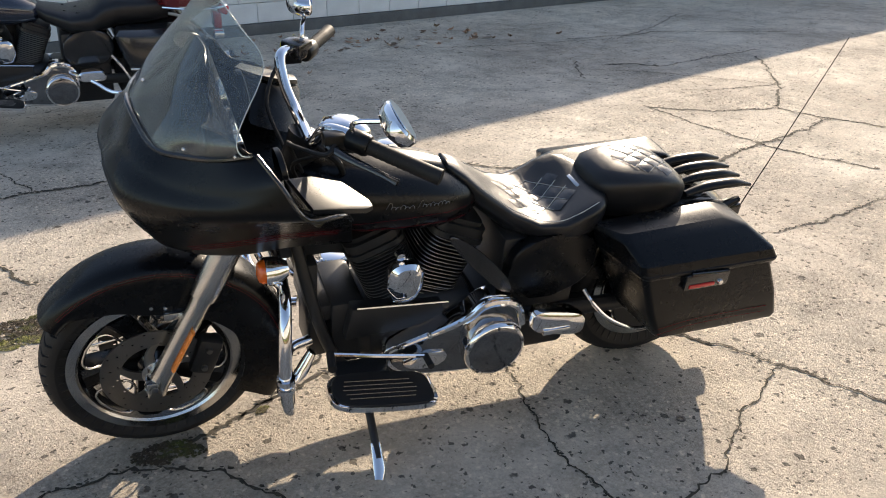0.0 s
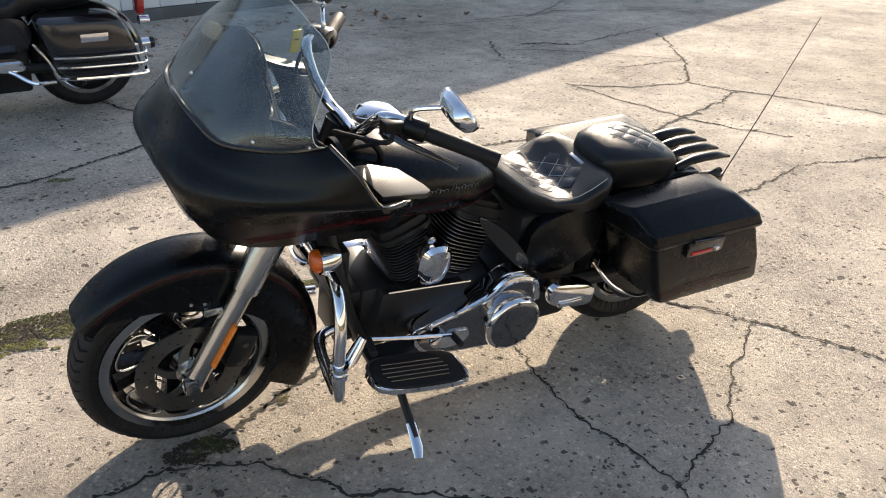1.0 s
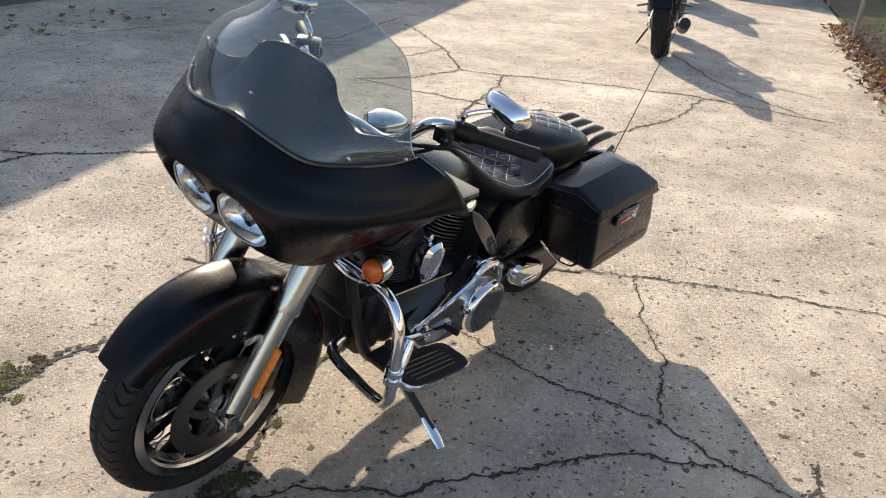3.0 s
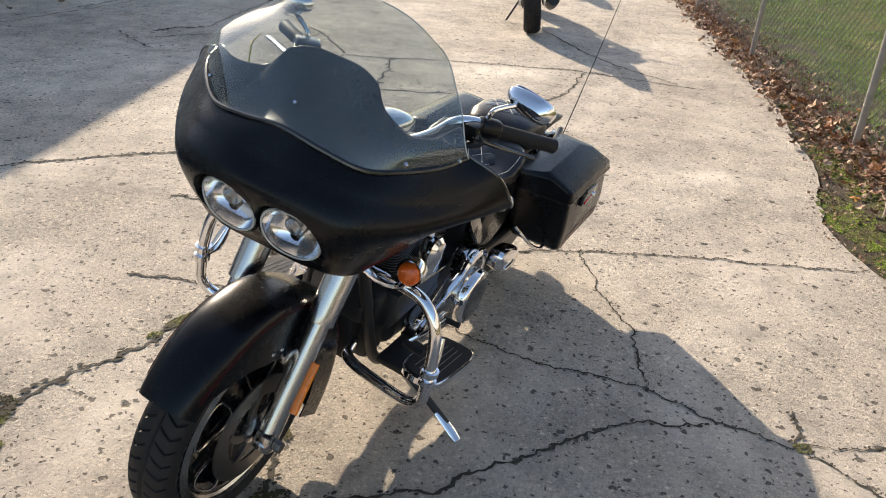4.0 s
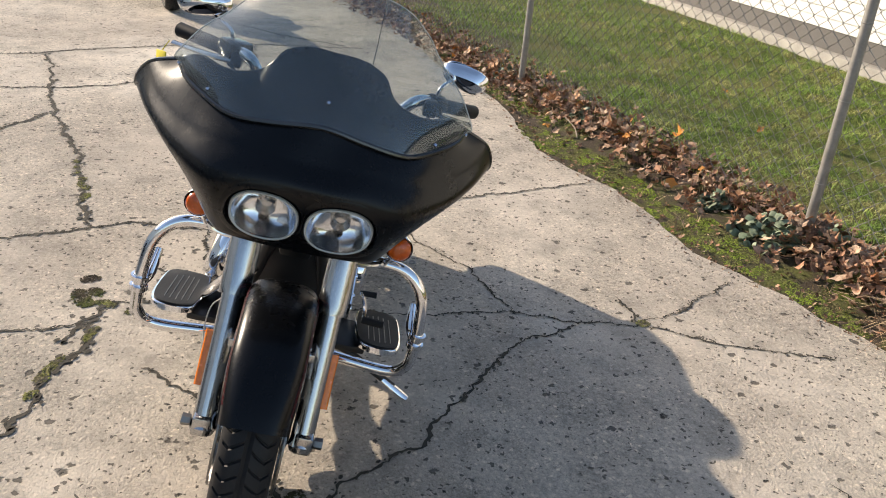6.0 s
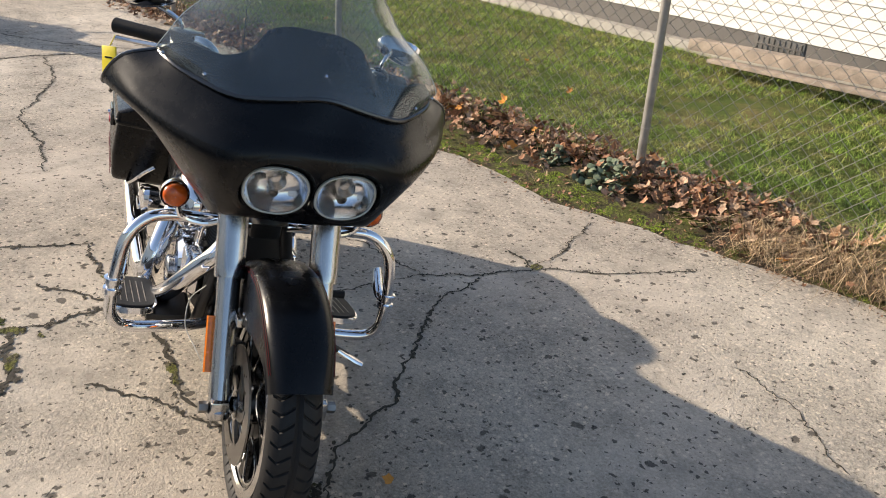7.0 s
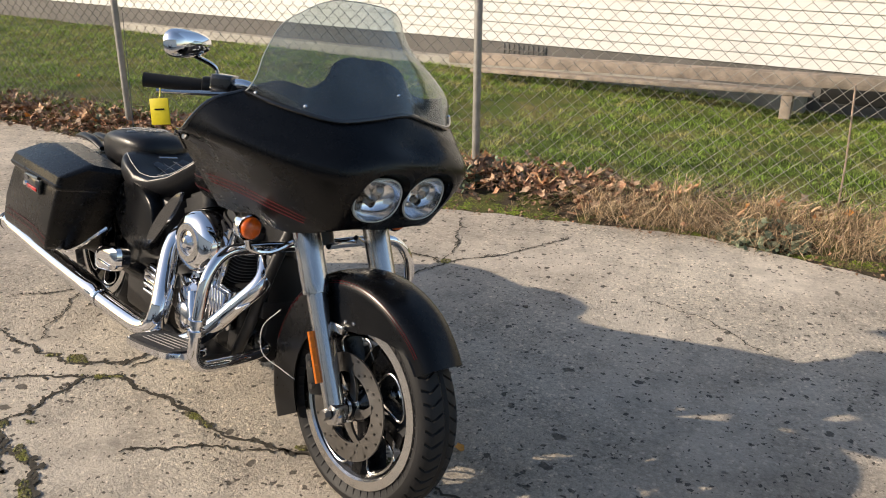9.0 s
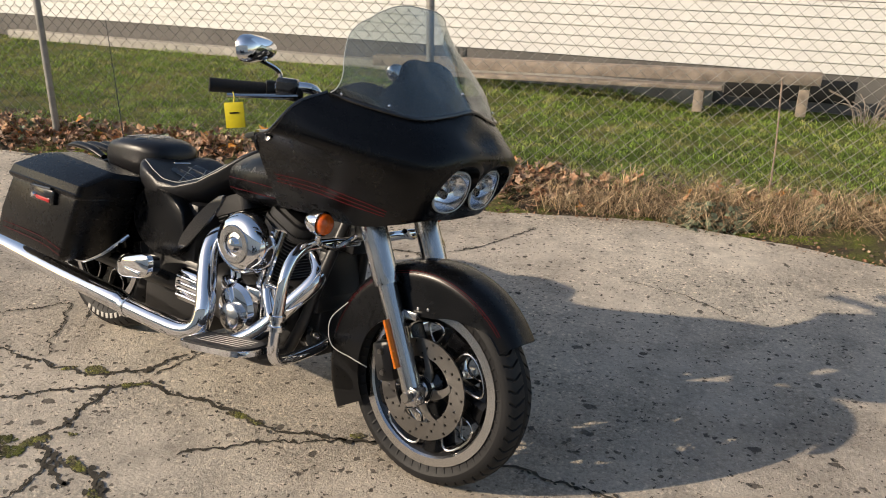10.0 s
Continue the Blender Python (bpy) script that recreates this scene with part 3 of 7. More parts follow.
moss_patch(-0.04, 3.24, 0.13, 0.06, 35, 83, z=0.0015, bare=-0.1, label="crumbled dark dirt in a broken spot of the concrete", material=SOIL)
moss_patch(-0.78, 1.99, 0.11, 0.055, 20, 79, z=0.0015, bare=-0.4, label="damp dark dirt beside a crack", material=SOIL)
# damp dirt collected beside the mossy break in the slab
moss_patch(-1.42, 2.72, 0.32, 0.10, 25, 77, z=0.0015, label="crumbled dark dirt in a broken spot of the concrete", material=SOIL)


# ---- chain-link fence ----
def fence():
    m = YARD
    f = thing("fence", "galvanised chain-link fence along the lawn", "fence", m, kind="structure")
    for x, tilt in ((-2.87, 1.5), (-0.02, 0.6), (2.83, 0.4), (5.65, -0.5), (8.5, 0), (11.3, 0)):
        y = 0.125 + 0.010 * x
        z = bank_height(x, y) - 0.1
        part("post", tube([(x, y, z), (x + 0.02 * tilt, y + 0.003 * tilt, 1.25)], 0.0245, 14, 1), GALV, f)
        part("post_cap", lathe([(0.028, 1.24), (0.028, 1.262), (0.015, 1.278), (0.0005, 1.282)], Matrix.Translation((x + 0.02 * tilt, y + 0.003 * tilt, 0)), 14), GALV, f)
        for zz in (0.35, 0.75, 1.1):
            part("tie_wire", lathe([(0.0265, -0.002), (0.0285, 0.0), (0.0265, 0.002)], Matrix.Translation((x + 0.016 * tilt * zz, y + 0.0024 * tilt * zz, zz)), 12), WIRE, f)
    part("top_wire", tube([(-6, 0.035, 1.225), (0, 0.095, 1.225), (13, 0.225, 1.225)], 0.003, 8, 1), WIRE, f)
    verts, faces = [], []
    pitch, zs = 0.043, 0.041
    x = -5.0
    i = 0
    while x < 12.6:
        n = 29
        prev = None
        for k in range(n + 1):
            side = (k + i) % 2
            px = x + (pitch * 0.53 if side else -pitch * 0.53)
            bulge = 0.03 * math.sin(px * 1.1) * math.sin(k / n * 3.1)
            py, pz = (0.004 if side else -0.004) + bulge + 0.093 + 0.010 * px, 0.055 + bank_height(px, 0) * 0.6 + k * zs * 0.98
            b = len(verts)
            r = 0.0021
            verts += [(px, py + r, pz), (px - r, py - r * 0.6, pz), (px + r, py - r * 0.6, pz)]
            if prev is not None:
                faces += [(prev + j, prev + (j + 1) % 3, b + (j + 1) % 3, b + j) for j in range(3)]
            prev = b
        x += pitch
        i += 1
    me = bpy.data.meshes.new("wire_mesh")
    me.from_pydata(verts, [], faces)
    me.materials.append(WIRE)
    ob = new("wire_mesh", me)
    ob.parent = f
    tagged(ob, "woven diamond wire", kind="stuff")
    return f


fence()
rod = part("metal_rod", tube([(-2.09, 0.06, 0.05), (-2.085, 0.05, 0.4), (-2.06, 0.035, 0.80)], 0.005, 8, 2), RUST)
rod.matrix_basis = YARD
tagged(rod, "thin rusty rod leaning on the fence", "rod")


# ---- the house beyond the lawn ----
AT_HOUSE = YARD @ pose(0, -2.69, 0.018, 0, 0, -4.7) @ Matrix.Translation((-0.275, 3.360, 0.214)) @ Matrix.Scale(0.8614, 4)


def house():
    h = thing("house", "low house with cream lap siding on a rendered foundation", "house", AT_HOUSE)
    d = -3.9
    part("foundation", box(-9, 12, d - 0.3, d, -0.3, 0.295, 0.006), FOUND, h, "stained grey rendered foundation")
    part("wall", box(-9, 12, d - 0.28, d - 0.012, 0.295, 2.9), SIDING, h)
    lap = 0.104
    def board_mesh():
        bm = bmesh.new()
        a = [(0.004, 0.0), (0.026, 0.0), (0.024, 0.012), (0.008, lap + 0.02), (0.0, lap + 0.02)]
        l, r = [bm.verts.new((-9, d - 0.012 + y, z)) for y, z in a], [bm.verts.new((12, d - 0.012 + y, z)) for y, z in a]
        for j in range(5):
            bm.faces.new((l[j], r[j], r[(j + 1) % 5], l[(j + 1) % 5]))
        bm.faces.new(l)
        bm.faces.new(r[::-1])
        return bm
    first = part("siding_board", board_mesh(), SIDING, h, smooth=False)
    first.location.z = 0.285
    for k in range(1, 23):
        o = first.copy()
        scene.collection.objects.link(o)
        o.location.z = 0.285 + k * lap
    part("roof", extrude_outline([(-9.4, 2.85), (12.4, 2.85), (12.4, 2.98), (-9.4, 2.98)], d - 4.5, d + 0.45, 0.01), TAR, h)
    part("gable_back", box(-9, 12, d - 4.2, d - 4.0, -0.2, 2.85), SIDING, h)
    # vent grating in the foundation
    v = part("vent", box(0.92, 1.46, d - 0.004, d + 0.012, 0.135, 0.275, 0.003), TAR, h, "iron grating in the foundation")
    for k in range(9):
        x = 0.945 + k * 0.058
        part("vent_bar", box(x, x + 0.022, d + 0.010, d + 0.020, 0.142, 0.268, 0.002), FOUND, v)
    part("vent_crossbar", box(0.93, 1.45, d + 0.011, d + 0.022, 0.197, 0.213, 0.002), FOUND, v)
    # flat panel whose dark colour stands for the shade under the beam
    part("dark_panel", box(-3.05, -1.85, d - 0.006, d + 0.006, 0.0, 0.225, 0.003), CAST, h, "flat dark panel on the foundation, for the shade under the beam")
    # shallow concrete step along the foot
    part("footing", box(-1.75, 7.5, d, d + 0.16, -0.3, 0.085, 0.015), FOOTING, h, "pale concrete footing along the wall")
    return h


house()


def timber(name, x0, x1, y, z, w, t, label, dz=0.0, parent=None):
    bm = box(x0, x1, y - w / 2, y + w / 2, z, z + t, 0.004)
    for v in bm.verts:
        v.co.z += dz * (v.co.x - x0) / (x1 - x0)
    ob = part(name, bm, TIMBER)
    ob.matrix_basis = AT_HOUSE
    return tagged(ob, label, "timber")


timber("timber_beam", -2.70, 1.80, -3.42, 0.245, 0.16, 0.105, "long weathered timber beam lying along the house wall", -0.150)
timber("timber_plank", -1.86, 1.46, -3.26, 0.155, 0.14, 0.036, "grey weathered plank resting on short supports", -0.105)
block = part("timber_block", box(-1.705, -1.615, -3.32, -3.20, -0.06, 0.152, 0.004), TIMBER)
block.matrix_basis = AT_HOUSE
tagged(block, "short timber block holding up a plank", "timber")
timber("timber_block_end", -2.62, -2.53, -3.46, -0.06, 0.12, 0.298, "short timber block under the beam's end")


# ---- the painted block building that shades the yard ----
BACK = pose(-1.67, 8.81, 0.0, 0, 0, 38.0)


def block_building():
    b = thing("block_building", "white-painted concrete block building with a dark base strip", "building", BACK)
    # the unseen eaves fall along the wall, sloped to place their shadow's edge
    def top(x):
        return 3.10 - 0.072 * (x - 1.5)
    part("wall", extrude_outline([(-9, -0.1), (15.3, -0.1), (15.3, top(15.3) - 0.12), (-9, top(-9) - 0.12)], 0.03, 0.30), BLOCKWHITE, b)
    part("base_strip", box(-9, 15.3, -0.03, 0.03, -0.1, 0.11, 0.006), TAR, b, "dark tarred strip along the foot")
    part("roof", extrude_outline([(-9.1, top(-9.1) - 0.12), (15.45, top(15.45) - 0.12), (15.45, top(15.45)), (-9.1, top(-9.1))], -0.08, 7.2), TAR, b)
    part("side_wall", box(15.05, 15.3, 0.30, 7.0, -0.1, 1.95), BLOCKWHITE, b)
    part("far_wall", extrude_outline([(-9, -0.1), (15.3, -0.1), (15.3, top(15.3) - 0.12), (-9, top(-9) - 0.12)], 6.8, 7.0), BLOCKWHITE, b)
    bm = box(0.003, 0.393, 0.0, 0.032, 0.003, 0.197, 0.006)
    first = None
    for row in range(4):
        for k in range(-7, 20):
            x = k * 0.396 + (0.198 if row % 2 else 0)
            if first is None:
                first = part("block", bm, BLOCKWHITE, b, smooth=False)
                o = first
            else:
                o = first.copy()
                scene.collection.objects.link(o)
            o.location = (x, random.uniform(-0.003, 0.002), 0.11 + row * 0.2)
    return b


block_building()


# ---- the motorcycle: x ahead, y to its left, z up, from under the rear axle ----
FRONT, REAR = Vector((1.621, 0, 0.297)), Vector((0, 0, 0.318))
GUARD_MID = Vector((1.598, 0, 0.300))
RAKE = radians(26.5)
FORK = Vector((-math.sin(RAKE), 0, math.cos(RAKE)))


def tyre_mesh(radius, width, rim, grooves):
    """A tyre round the y axis with slanted grooves cut into its tread."""
    bm = bmesh.new()
    count = round(grooves * 1.13)
    n, prof, half = count * 12, [], width / 2
    for k in range(31):
        t = -1 + 2 * k / 30
        a = t * radians(118)
        y = half * math.sin(a) / math.sin(radians(90)) if abs(a) < radians(90) else math.copysign(half * (1 - 0.32 * (abs(a) - radians(90)) / radians(28)), a)
        r = radius - (radius - rim) * (1 - math.cos(a)) / (1 - math.cos(radians(118))) * (0.55 + 0.45 * abs(t))
        prof.append((y, r))
    # the mesh is sheared along the grooves, so that their edges run clean
    rings = []
    for i in range(n):
        ring = []
        for y, r in prof:
            s = abs(y) / half
            th = 2 * math.pi * (i / n - (1.15 * min(s, 0.62) - 1.2 * max(s - 0.62, 0) + (0.5 * min(s / 0.16, 1) if y > 0 else 0)) / count)
            cut = 0.006 if (0.14 < s < 0.86 and i % 12 in (0, 1)) or s < 0.04 else 0
            ring.append(Vector(((r - cut) * math.cos(th), y, (r - cut) * math.sin(th))))
        rings.append(ring)
    vs = [[bm.verts.new(p) for p in ring] for ring in rings]
    for i in range(n):
        a, b = vs[i], vs[(i + 1) % n]
        for j in range(len(prof) - 1):
            bm.faces.new((a[j], a[j + 1], b[j + 1], b[j]))
    return bm


def window_loop(a0, a1, r0, r1, y, n=7):
    """The outline of one opening between two spokes, in the wheel's plane."""
    pts = []
    mid, half = (a0 + a1) / 2, (a1 - a0) / 2
    for k in range(4 * n):
        c, s = sup(2 * math.pi * k / (4 * n), 3.2)
        r = (r0 + r1) / 2 + c * (r1 - r0) / 2
        squeeze = 0.62 + 0.38 * (r - r0) / (r1 - r0)
        a = mid + s * half * squeeze + 0.16 * (r1 - r) / (r1 - r0)
        pts.append(Vector((r * math.cos(a), y, r * math.sin(a))))
    return pts


def build_wheel(parent, center, radius, width, rim, spokes, discs, turn=0.0, grooves=44, silver=True):
    holder = part("wheel", lathe([(0.018, -0.085), (0.034, -0.085), (0.034, -0.06), (0.05, -0.045), (0.05, 0.045), (0.034, 0.06), (0.034, 0.085), (0.018, 0.085)], ALONG_Y, 32), GLOSS, parent)
    holder.matrix_basis = Matrix.Translation(center) @ pose(0, 0, 0, 0, turn)
    part("tyre", tyre_mesh(radius, width, rim + 0.004, grooves), RUBBER, holder, "black tyre with slanted tread grooves", angle=18)
    h = width * 0.40
    part("rim", lathe([(rim - 0.012, -h), (rim + 0.008, -h), (rim + 0.008, -h + 0.012), (rim - 0.03, -h * 0.5), (rim - 0.03, h * 0.5), (rim + 0.008, h - 0.012), (rim + 0.008, h), (rim - 0.012, h), (rim - 0.040, h * 0.5), (rim - 0.040, -h * 0.5), (rim - 0.012, -h)], ALONG_Y, 72), GLOSS, holder)
    for s in (1, -1):
        part("rim_lip", lathe([(rim - 0.021, s * (h - 0.001)), (rim - 0.015, s * (h + 0.005)), (rim + 0.010, s * (h + 0.004)), (rim + 0.012, s * (h - 0.004))], ALONG_Y, 72), ALU, holder, "machined silver rim edge")
    step = 2 * math.pi / spokes
    for k in range(spokes):
        a = k * step
        rings = []
        for q in range(9):
            t = q / 8
            r = 0.040 + t * (rim - 0.05 - 0.022)
            lean = 0.16 * (1 - t)
            w = 0.030 + 0.012 * t * t + 0.02 * (1 - t) ** 3
            hh = h * (0.55 + 0.40 * t)
            aa = a + lean
            tang, rad = Vector((-math.sin(aa), 0, math.cos(aa))), Vector((math.cos(aa), 0, math.sin(aa)))
            ring = []
            for j in range(10):
                c, sn = sup(2 * math.pi * j / 10, 3)
                ring.append(rad * r + tang * (c * w) + Vector((0, sn * hh, 0)))
            rings.append(ring)
        part("spoke", loft(rings), BLACK, holder)
        if silver:
            for s in (1, -1):
                loop = window_loop(a + 0.20, a + step - 0.20, 0.088, rim - 0.030, s * h * 0.93)
                part("spoke_edge", tube(loop, 0.0036, 6, 1, closed=True), ALU, holder, "machined silver edge of a spoke opening")
    for s in discs:
        build_disc(holder, s)
    return holder


def build_disc(holder, s):
    """A floating brake disc: drilled steel ring on a dark carrier."""
    y = s * 0.078
    bm = bmesh.new()
    n, rows, r0, r1 = 42, 3, 0.098, 0.150
    for face in (y - 0.0025, y + 0.0025):
        for i in range(n):
            for k in range(rows):
                a0, a1 = 2 * math.pi * i / n, 2 * math.pi * (i + 1) / n
                q0, q1 = r0 + (r1 - r0) * k / rows, r0 + (r1 - r0) * (k + 1) / rows
                corner = [(q0, a0), (q1, a0), (q1, a1), (q0, a1)]
                drilled = (i + k) % 3 == 0
                vs = [bm.verts.new((r * math.cos(a), face, r * math.sin(a))) for r, a in corner]
                if not drilled:
                    bm.faces.new(vs)
                    continue
                am, rm = (a0 + a1) / 2, (q0 + q1) / 2
                hole = []
                for b in (225, 315, 45, 135):
                    x, z = math.cos(radians(b)), math.sin(radians(b))
                    hole.append(bm.verts.new(((rm + 0.0052 * x) * math.cos(am) - 0.0052 * z * math.sin(am), face, (rm + 0.0052 * x) * math.sin(am) + 0.0052 * z * math.cos(am))))
                for j in range(4):
                    bm.faces.new((vs[j], vs[(j + 1) % 4], hole[(j + 1) % 4], hole[j]))
    for r in (r0, r1):
        a = [bm.verts.new((r * math.cos(2 * math.pi * i / 64), y - 0.0025, r * math.sin(2 * math.pi * i / 64))) for i in range(64)]
        b = [bm.verts.new((v.co.x, y + 0.0025, v.co.z)) for v in a]
        for i in range(64):
            bm.faces.new((a[i], a[(i + 1) % 64], b[(i + 1) % 64], b[i]))
    disc = part("brake_disc", bm, STEEL, holder, "drilled steel brake disc", smooth=False)
    for k in range(5):
        a = 2 * math.pi * k / 5
        arm = []
        for q in range(6):
            t = q / 5
            r, aa, w = 0.036 + 0.068 * t, a + 0.5 * t, 0.016 - 0.006 * t
            c, tang = Vector((r * math.cos(aa), y, r * math.sin(aa))), Vector((-math.sin(aa), 0, math.cos(aa)))
            arm.append([c + tang * w + Vector((0, 0.004, 0)), c - tang * w + Vector((0, 0.004, 0)), c - tang * w - Vector((0, 0.004, 0)), c + tang * w - Vector((0, 0.004, 0))])
        part("carrier_arm", loft(arm), STEEL, disc)
    part("carrier_hub", lathe([(0.02, y - 0.006 if s > 0 else y + 0.006), (0.042, y - 0.006), (0.042, y + 0.006), (0.02, y + 0.012 * s)], ALONG_Y @ Matrix.Scale(-1, 4, (0, 0, 1)), 32), ALU, disc)


def build_fork(parent, s, wide=0.122):
    base = FRONT + Vector((0, s * wide, 0))
    top = base + FORK * 0.60
    leg = part("fork_leg", tube([base - FORK * 0.035, base, base + FORK * 0.09, base + FORK * 0.34], [0.026, 0.033, 0.029, 0.029, 0.029, 0.029, 0.029], 22, 4), ALU, parent, "satin aluminium fork slider")
    part("fork_cover", tube([base + FORK * 0.325, base + FORK * 0.34, top], [0.032, 0.0375, 0.0385, 0.0385], 24, 5), ALU, leg, "brushed metal upper fork cover")
    part("axle_clamp", box(-0.020, 0.022, -0.022, 0.024, -0.030, 0.024, 0.007, Matrix.Translation(base + Vector((0.012, s * 0.004, 0)))), ALU, leg)
    part("axle_nut", lathe([(0.0, 0.0), (0.013, 0.0), (0.015, 0.006), (0.015, 0.022), (0.0, 0.022)][::-1], Matrix.Translation(base + Vector((0.012, s * 0.030, 0))) @ pose(0, 0, 0, -90 * s), 6), STEEL, leg)
    out = base + Vector((-0.008, s * 0.034, 0))
    part("side_reflector", tube([out + FORK * 0.075, out + FORK * 0.215], 0.0115, 8, 1, flat=0.5), ORANGE, leg, "long amber side reflector")
    part("fender_mount", box(-0.012, 0.05, -0.012, 0.012, -0.012, 0.012, 0.004, Matrix.Translation(base + FORK * 0.235 + Vector((0.02, -s * 0.028, 0)))), ALU, leg)
    return leg


def fender_point(a, v, s=0):
    """The front mudguard's skin: a round its axle, v from edge to edge."""
    deg = math.degrees(a)
    depth, = lerp_table(deg, [(36, 0.035), (55, 0.095), (80, 0.158), (105, 0.178), (130, 0.165), (150, 0.155), (180, 0.158), (215, 0.160)])
    half, = lerp_table(deg, [(36, 0.074), (60, 0.085), (110, 0.088), (215, 0.085)])
    t = -1 + 2 * v
    crown = 0.62
    if abs(t) < crown:
        q = t / crown
        y = half * math.sin(q * math.pi / 2)
        r = 0.362 - 0.046 * (1 - math.cos(q * math.pi / 2)) ** 1.4
    else:
        q = (abs(t) - crown) / (1 - crown)
        y = math.copysign(half + 0.004 * q, t)
        r = 0.316 - q * max(depth - 0.060, 0.004)
    return GUARD_MID + Vector((r * math.cos(a), y, r * math.sin(a)))


def build_front_fender(parent):
    fender = part("front_fender", sheet(lambda u, v: fender_point(radians(35 + 176 * u), v), 60, 36, 0.004), BLACK, parent, "satin black front mudguard with red pinstripe", angle=60)
    for s in (1, -1):
        for off, span in ((0.80, (42, 168)), (0.775, (42, 150))):
            pts = []
            for k in range(30):
                a = radians(span[0] + (span[1] - span[0]) * k / 29)
                p = fender_point(a, 0.5 + s * (off - 0.5) * 0.88)
                n = Vector((math.cos(a), 0, math.sin(a))) * 0.55 + Vector((0, s, 0)) * 0.83
                pts.append(p + n * 0.0012)
            part("pinstripe", tube(pts, 0.0007, 4, 1), REDLINE, fender)
        for dx, dz in ((0.10, 0.250), (0.065, 0.256)):
            part("fender_bolt", lathe([(0, 0.004), (0.005, 0.003), (0.006, 0.0)], Matrix.Translation(GUARD_MID + Vector((-dx + 0.08, s * 0.0905, dz - 0.02))) @ pose(0, 0, 0, -90 * s), 10), ALU, fender)
    return fender


# the fairing's long lines from the middle of the nose to the rear end, lowest first: ahead, aside, up
RAILS = [[(1.581, 0, 0.783), (1.589, 0.119, 0.791), (1.527, 0.185, 0.770), (1.403, 0.192, 0.740), (1.252, 0.185, 0.734), (1.108, 0.211, 0.739)],
         [(1.596, 0, 0.811), (1.602, 0.106, 0.816), (1.576, 0.189, 0.809), (1.468, 0.270, 0.857), (1.326, 0.339, 0.910), (1.180, 0.391, 0.946)],
         [(1.676, 0, 0.959), (1.674, 0.107, 0.956), (1.646, 0.213, 0.940), (1.554, 0.302, 0.947), (1.429, 0.384, 0.970), (1.288, 0.446, 0.987)],
         [(1.636, 0, 1.022), (1.632, 0.105, 1.028), (1.599, 0.208, 1.019), (1.526, 0.293, 1.013), (1.431, 0.367, 1.027), (1.339, 0.415, 1.062)],
         [(1.600, 0, 1.092), (1.587, 0.100, 1.074), (1.563, 0.194, 1.060), (1.505, 0.265, 1.070), (1.441, 0.316, 1.084), (1.373, 0.340, 1.099)]]
# the gauge hood's upper edge from its end to the middle
HOOD = [(1.391, 0.341, 1.106), (1.440, 0.295, 1.137), (1.470, 0.246, 1.132), (1.449, 0.203, 1.126), (1.440, 0.161, 1.138), (1.443, 0.135, 1.164), (1.434, 0.112, 1.195), (1.425, 0.060, 1.213), (1.417, 0, 1.212)]
# the whole fairing sits a touch skew on the machine
FAIRING_SKEW = Matrix.Translation((1.5, -0.0032, 0.95)) @ pose(0, 0, 0, -0.3, 0, 2.16) @ Matrix.Translation((-1.5, 0, -0.95))
LAMP = [(1.624, s * 0.0834, 0.8776) for s in (1, -1)]
LAMP_DIR = Vector((math.cos(0.25), 0, -math.sin(0.25)))
LAMP_W, LAMP_H = 0.0773, 0.0640


def curve_at(p, t):
    """Through evenly spaced points, with no kinks; p has one more point before and after."""
    n = len(p) - 3
    i = max(0, min(n - 1, int(t * n)))
    t = t * n - i
    a, b, c, d = p[i:i + 4]
    return 0.5 * ((2 * b) + (c - a) * t + (2 * a - 5 * b + 4 * c - d) * t * t + (3 * b - a - 3 * c + d) * t ** 3)


def rail_at(rail, t):
    p = [Vector(q) for q in rail]
    return curve_at([Vector((p[1].x, -p[1].y, p[1].z))] + p + [p[-1] * 2 - p[-2]], t)


def fairing_point(u, v):
    t = -1 + 2 * u
    p = [rail_at(r, abs(t)) for r in RAILS]
    q = curve_at([p[0] * 2 - p[1]] + p + [p[-1] * 2 - p[-2]], v)
    return Vector((q.x, q.y if t > 0 else -q.y, q.z))


def lamp_frame(c):
    right = Vector((0, 1, 0))
    up = LAMP_DIR.cross(right).normalized()
    if up.z < 0:
        up = -up
    return right, up


def in_lamp(p, grow=0.0):
    for c in LAMP:
        right, up = lamp_frame(c)
        d = p - Vector(c)
        high = LAMP_H + grow + (0.016 if d.dot(up) > 0 else 0)
        if abs(d.dot(LAMP_DIR)) < 0.09 and (abs(d.dot(right)) / (LAMP_W + grow)) ** 2.3 + (abs(d.dot(up)) / high) ** 2.3 < 1:
            return True
    return False


def lamp_ring(c, depth, grow, n=96):
    right, up = lamp_frame(c)
    side = 1 if c[1] > 0 else -1
    out = []
    for k in range(n):
        x, y = sup(2 * math.pi * k / n, 2.3)
        back = -0.010 * ((x * side + 1) / 2) ** 2
        out.append(Vector(c) + right * x * (LAMP_W + grow) + up * y * (LAMP_H + min(grow, 0) * 0.82 + max(grow, 0)) + LAMP_DIR * (depth + back))
    return out


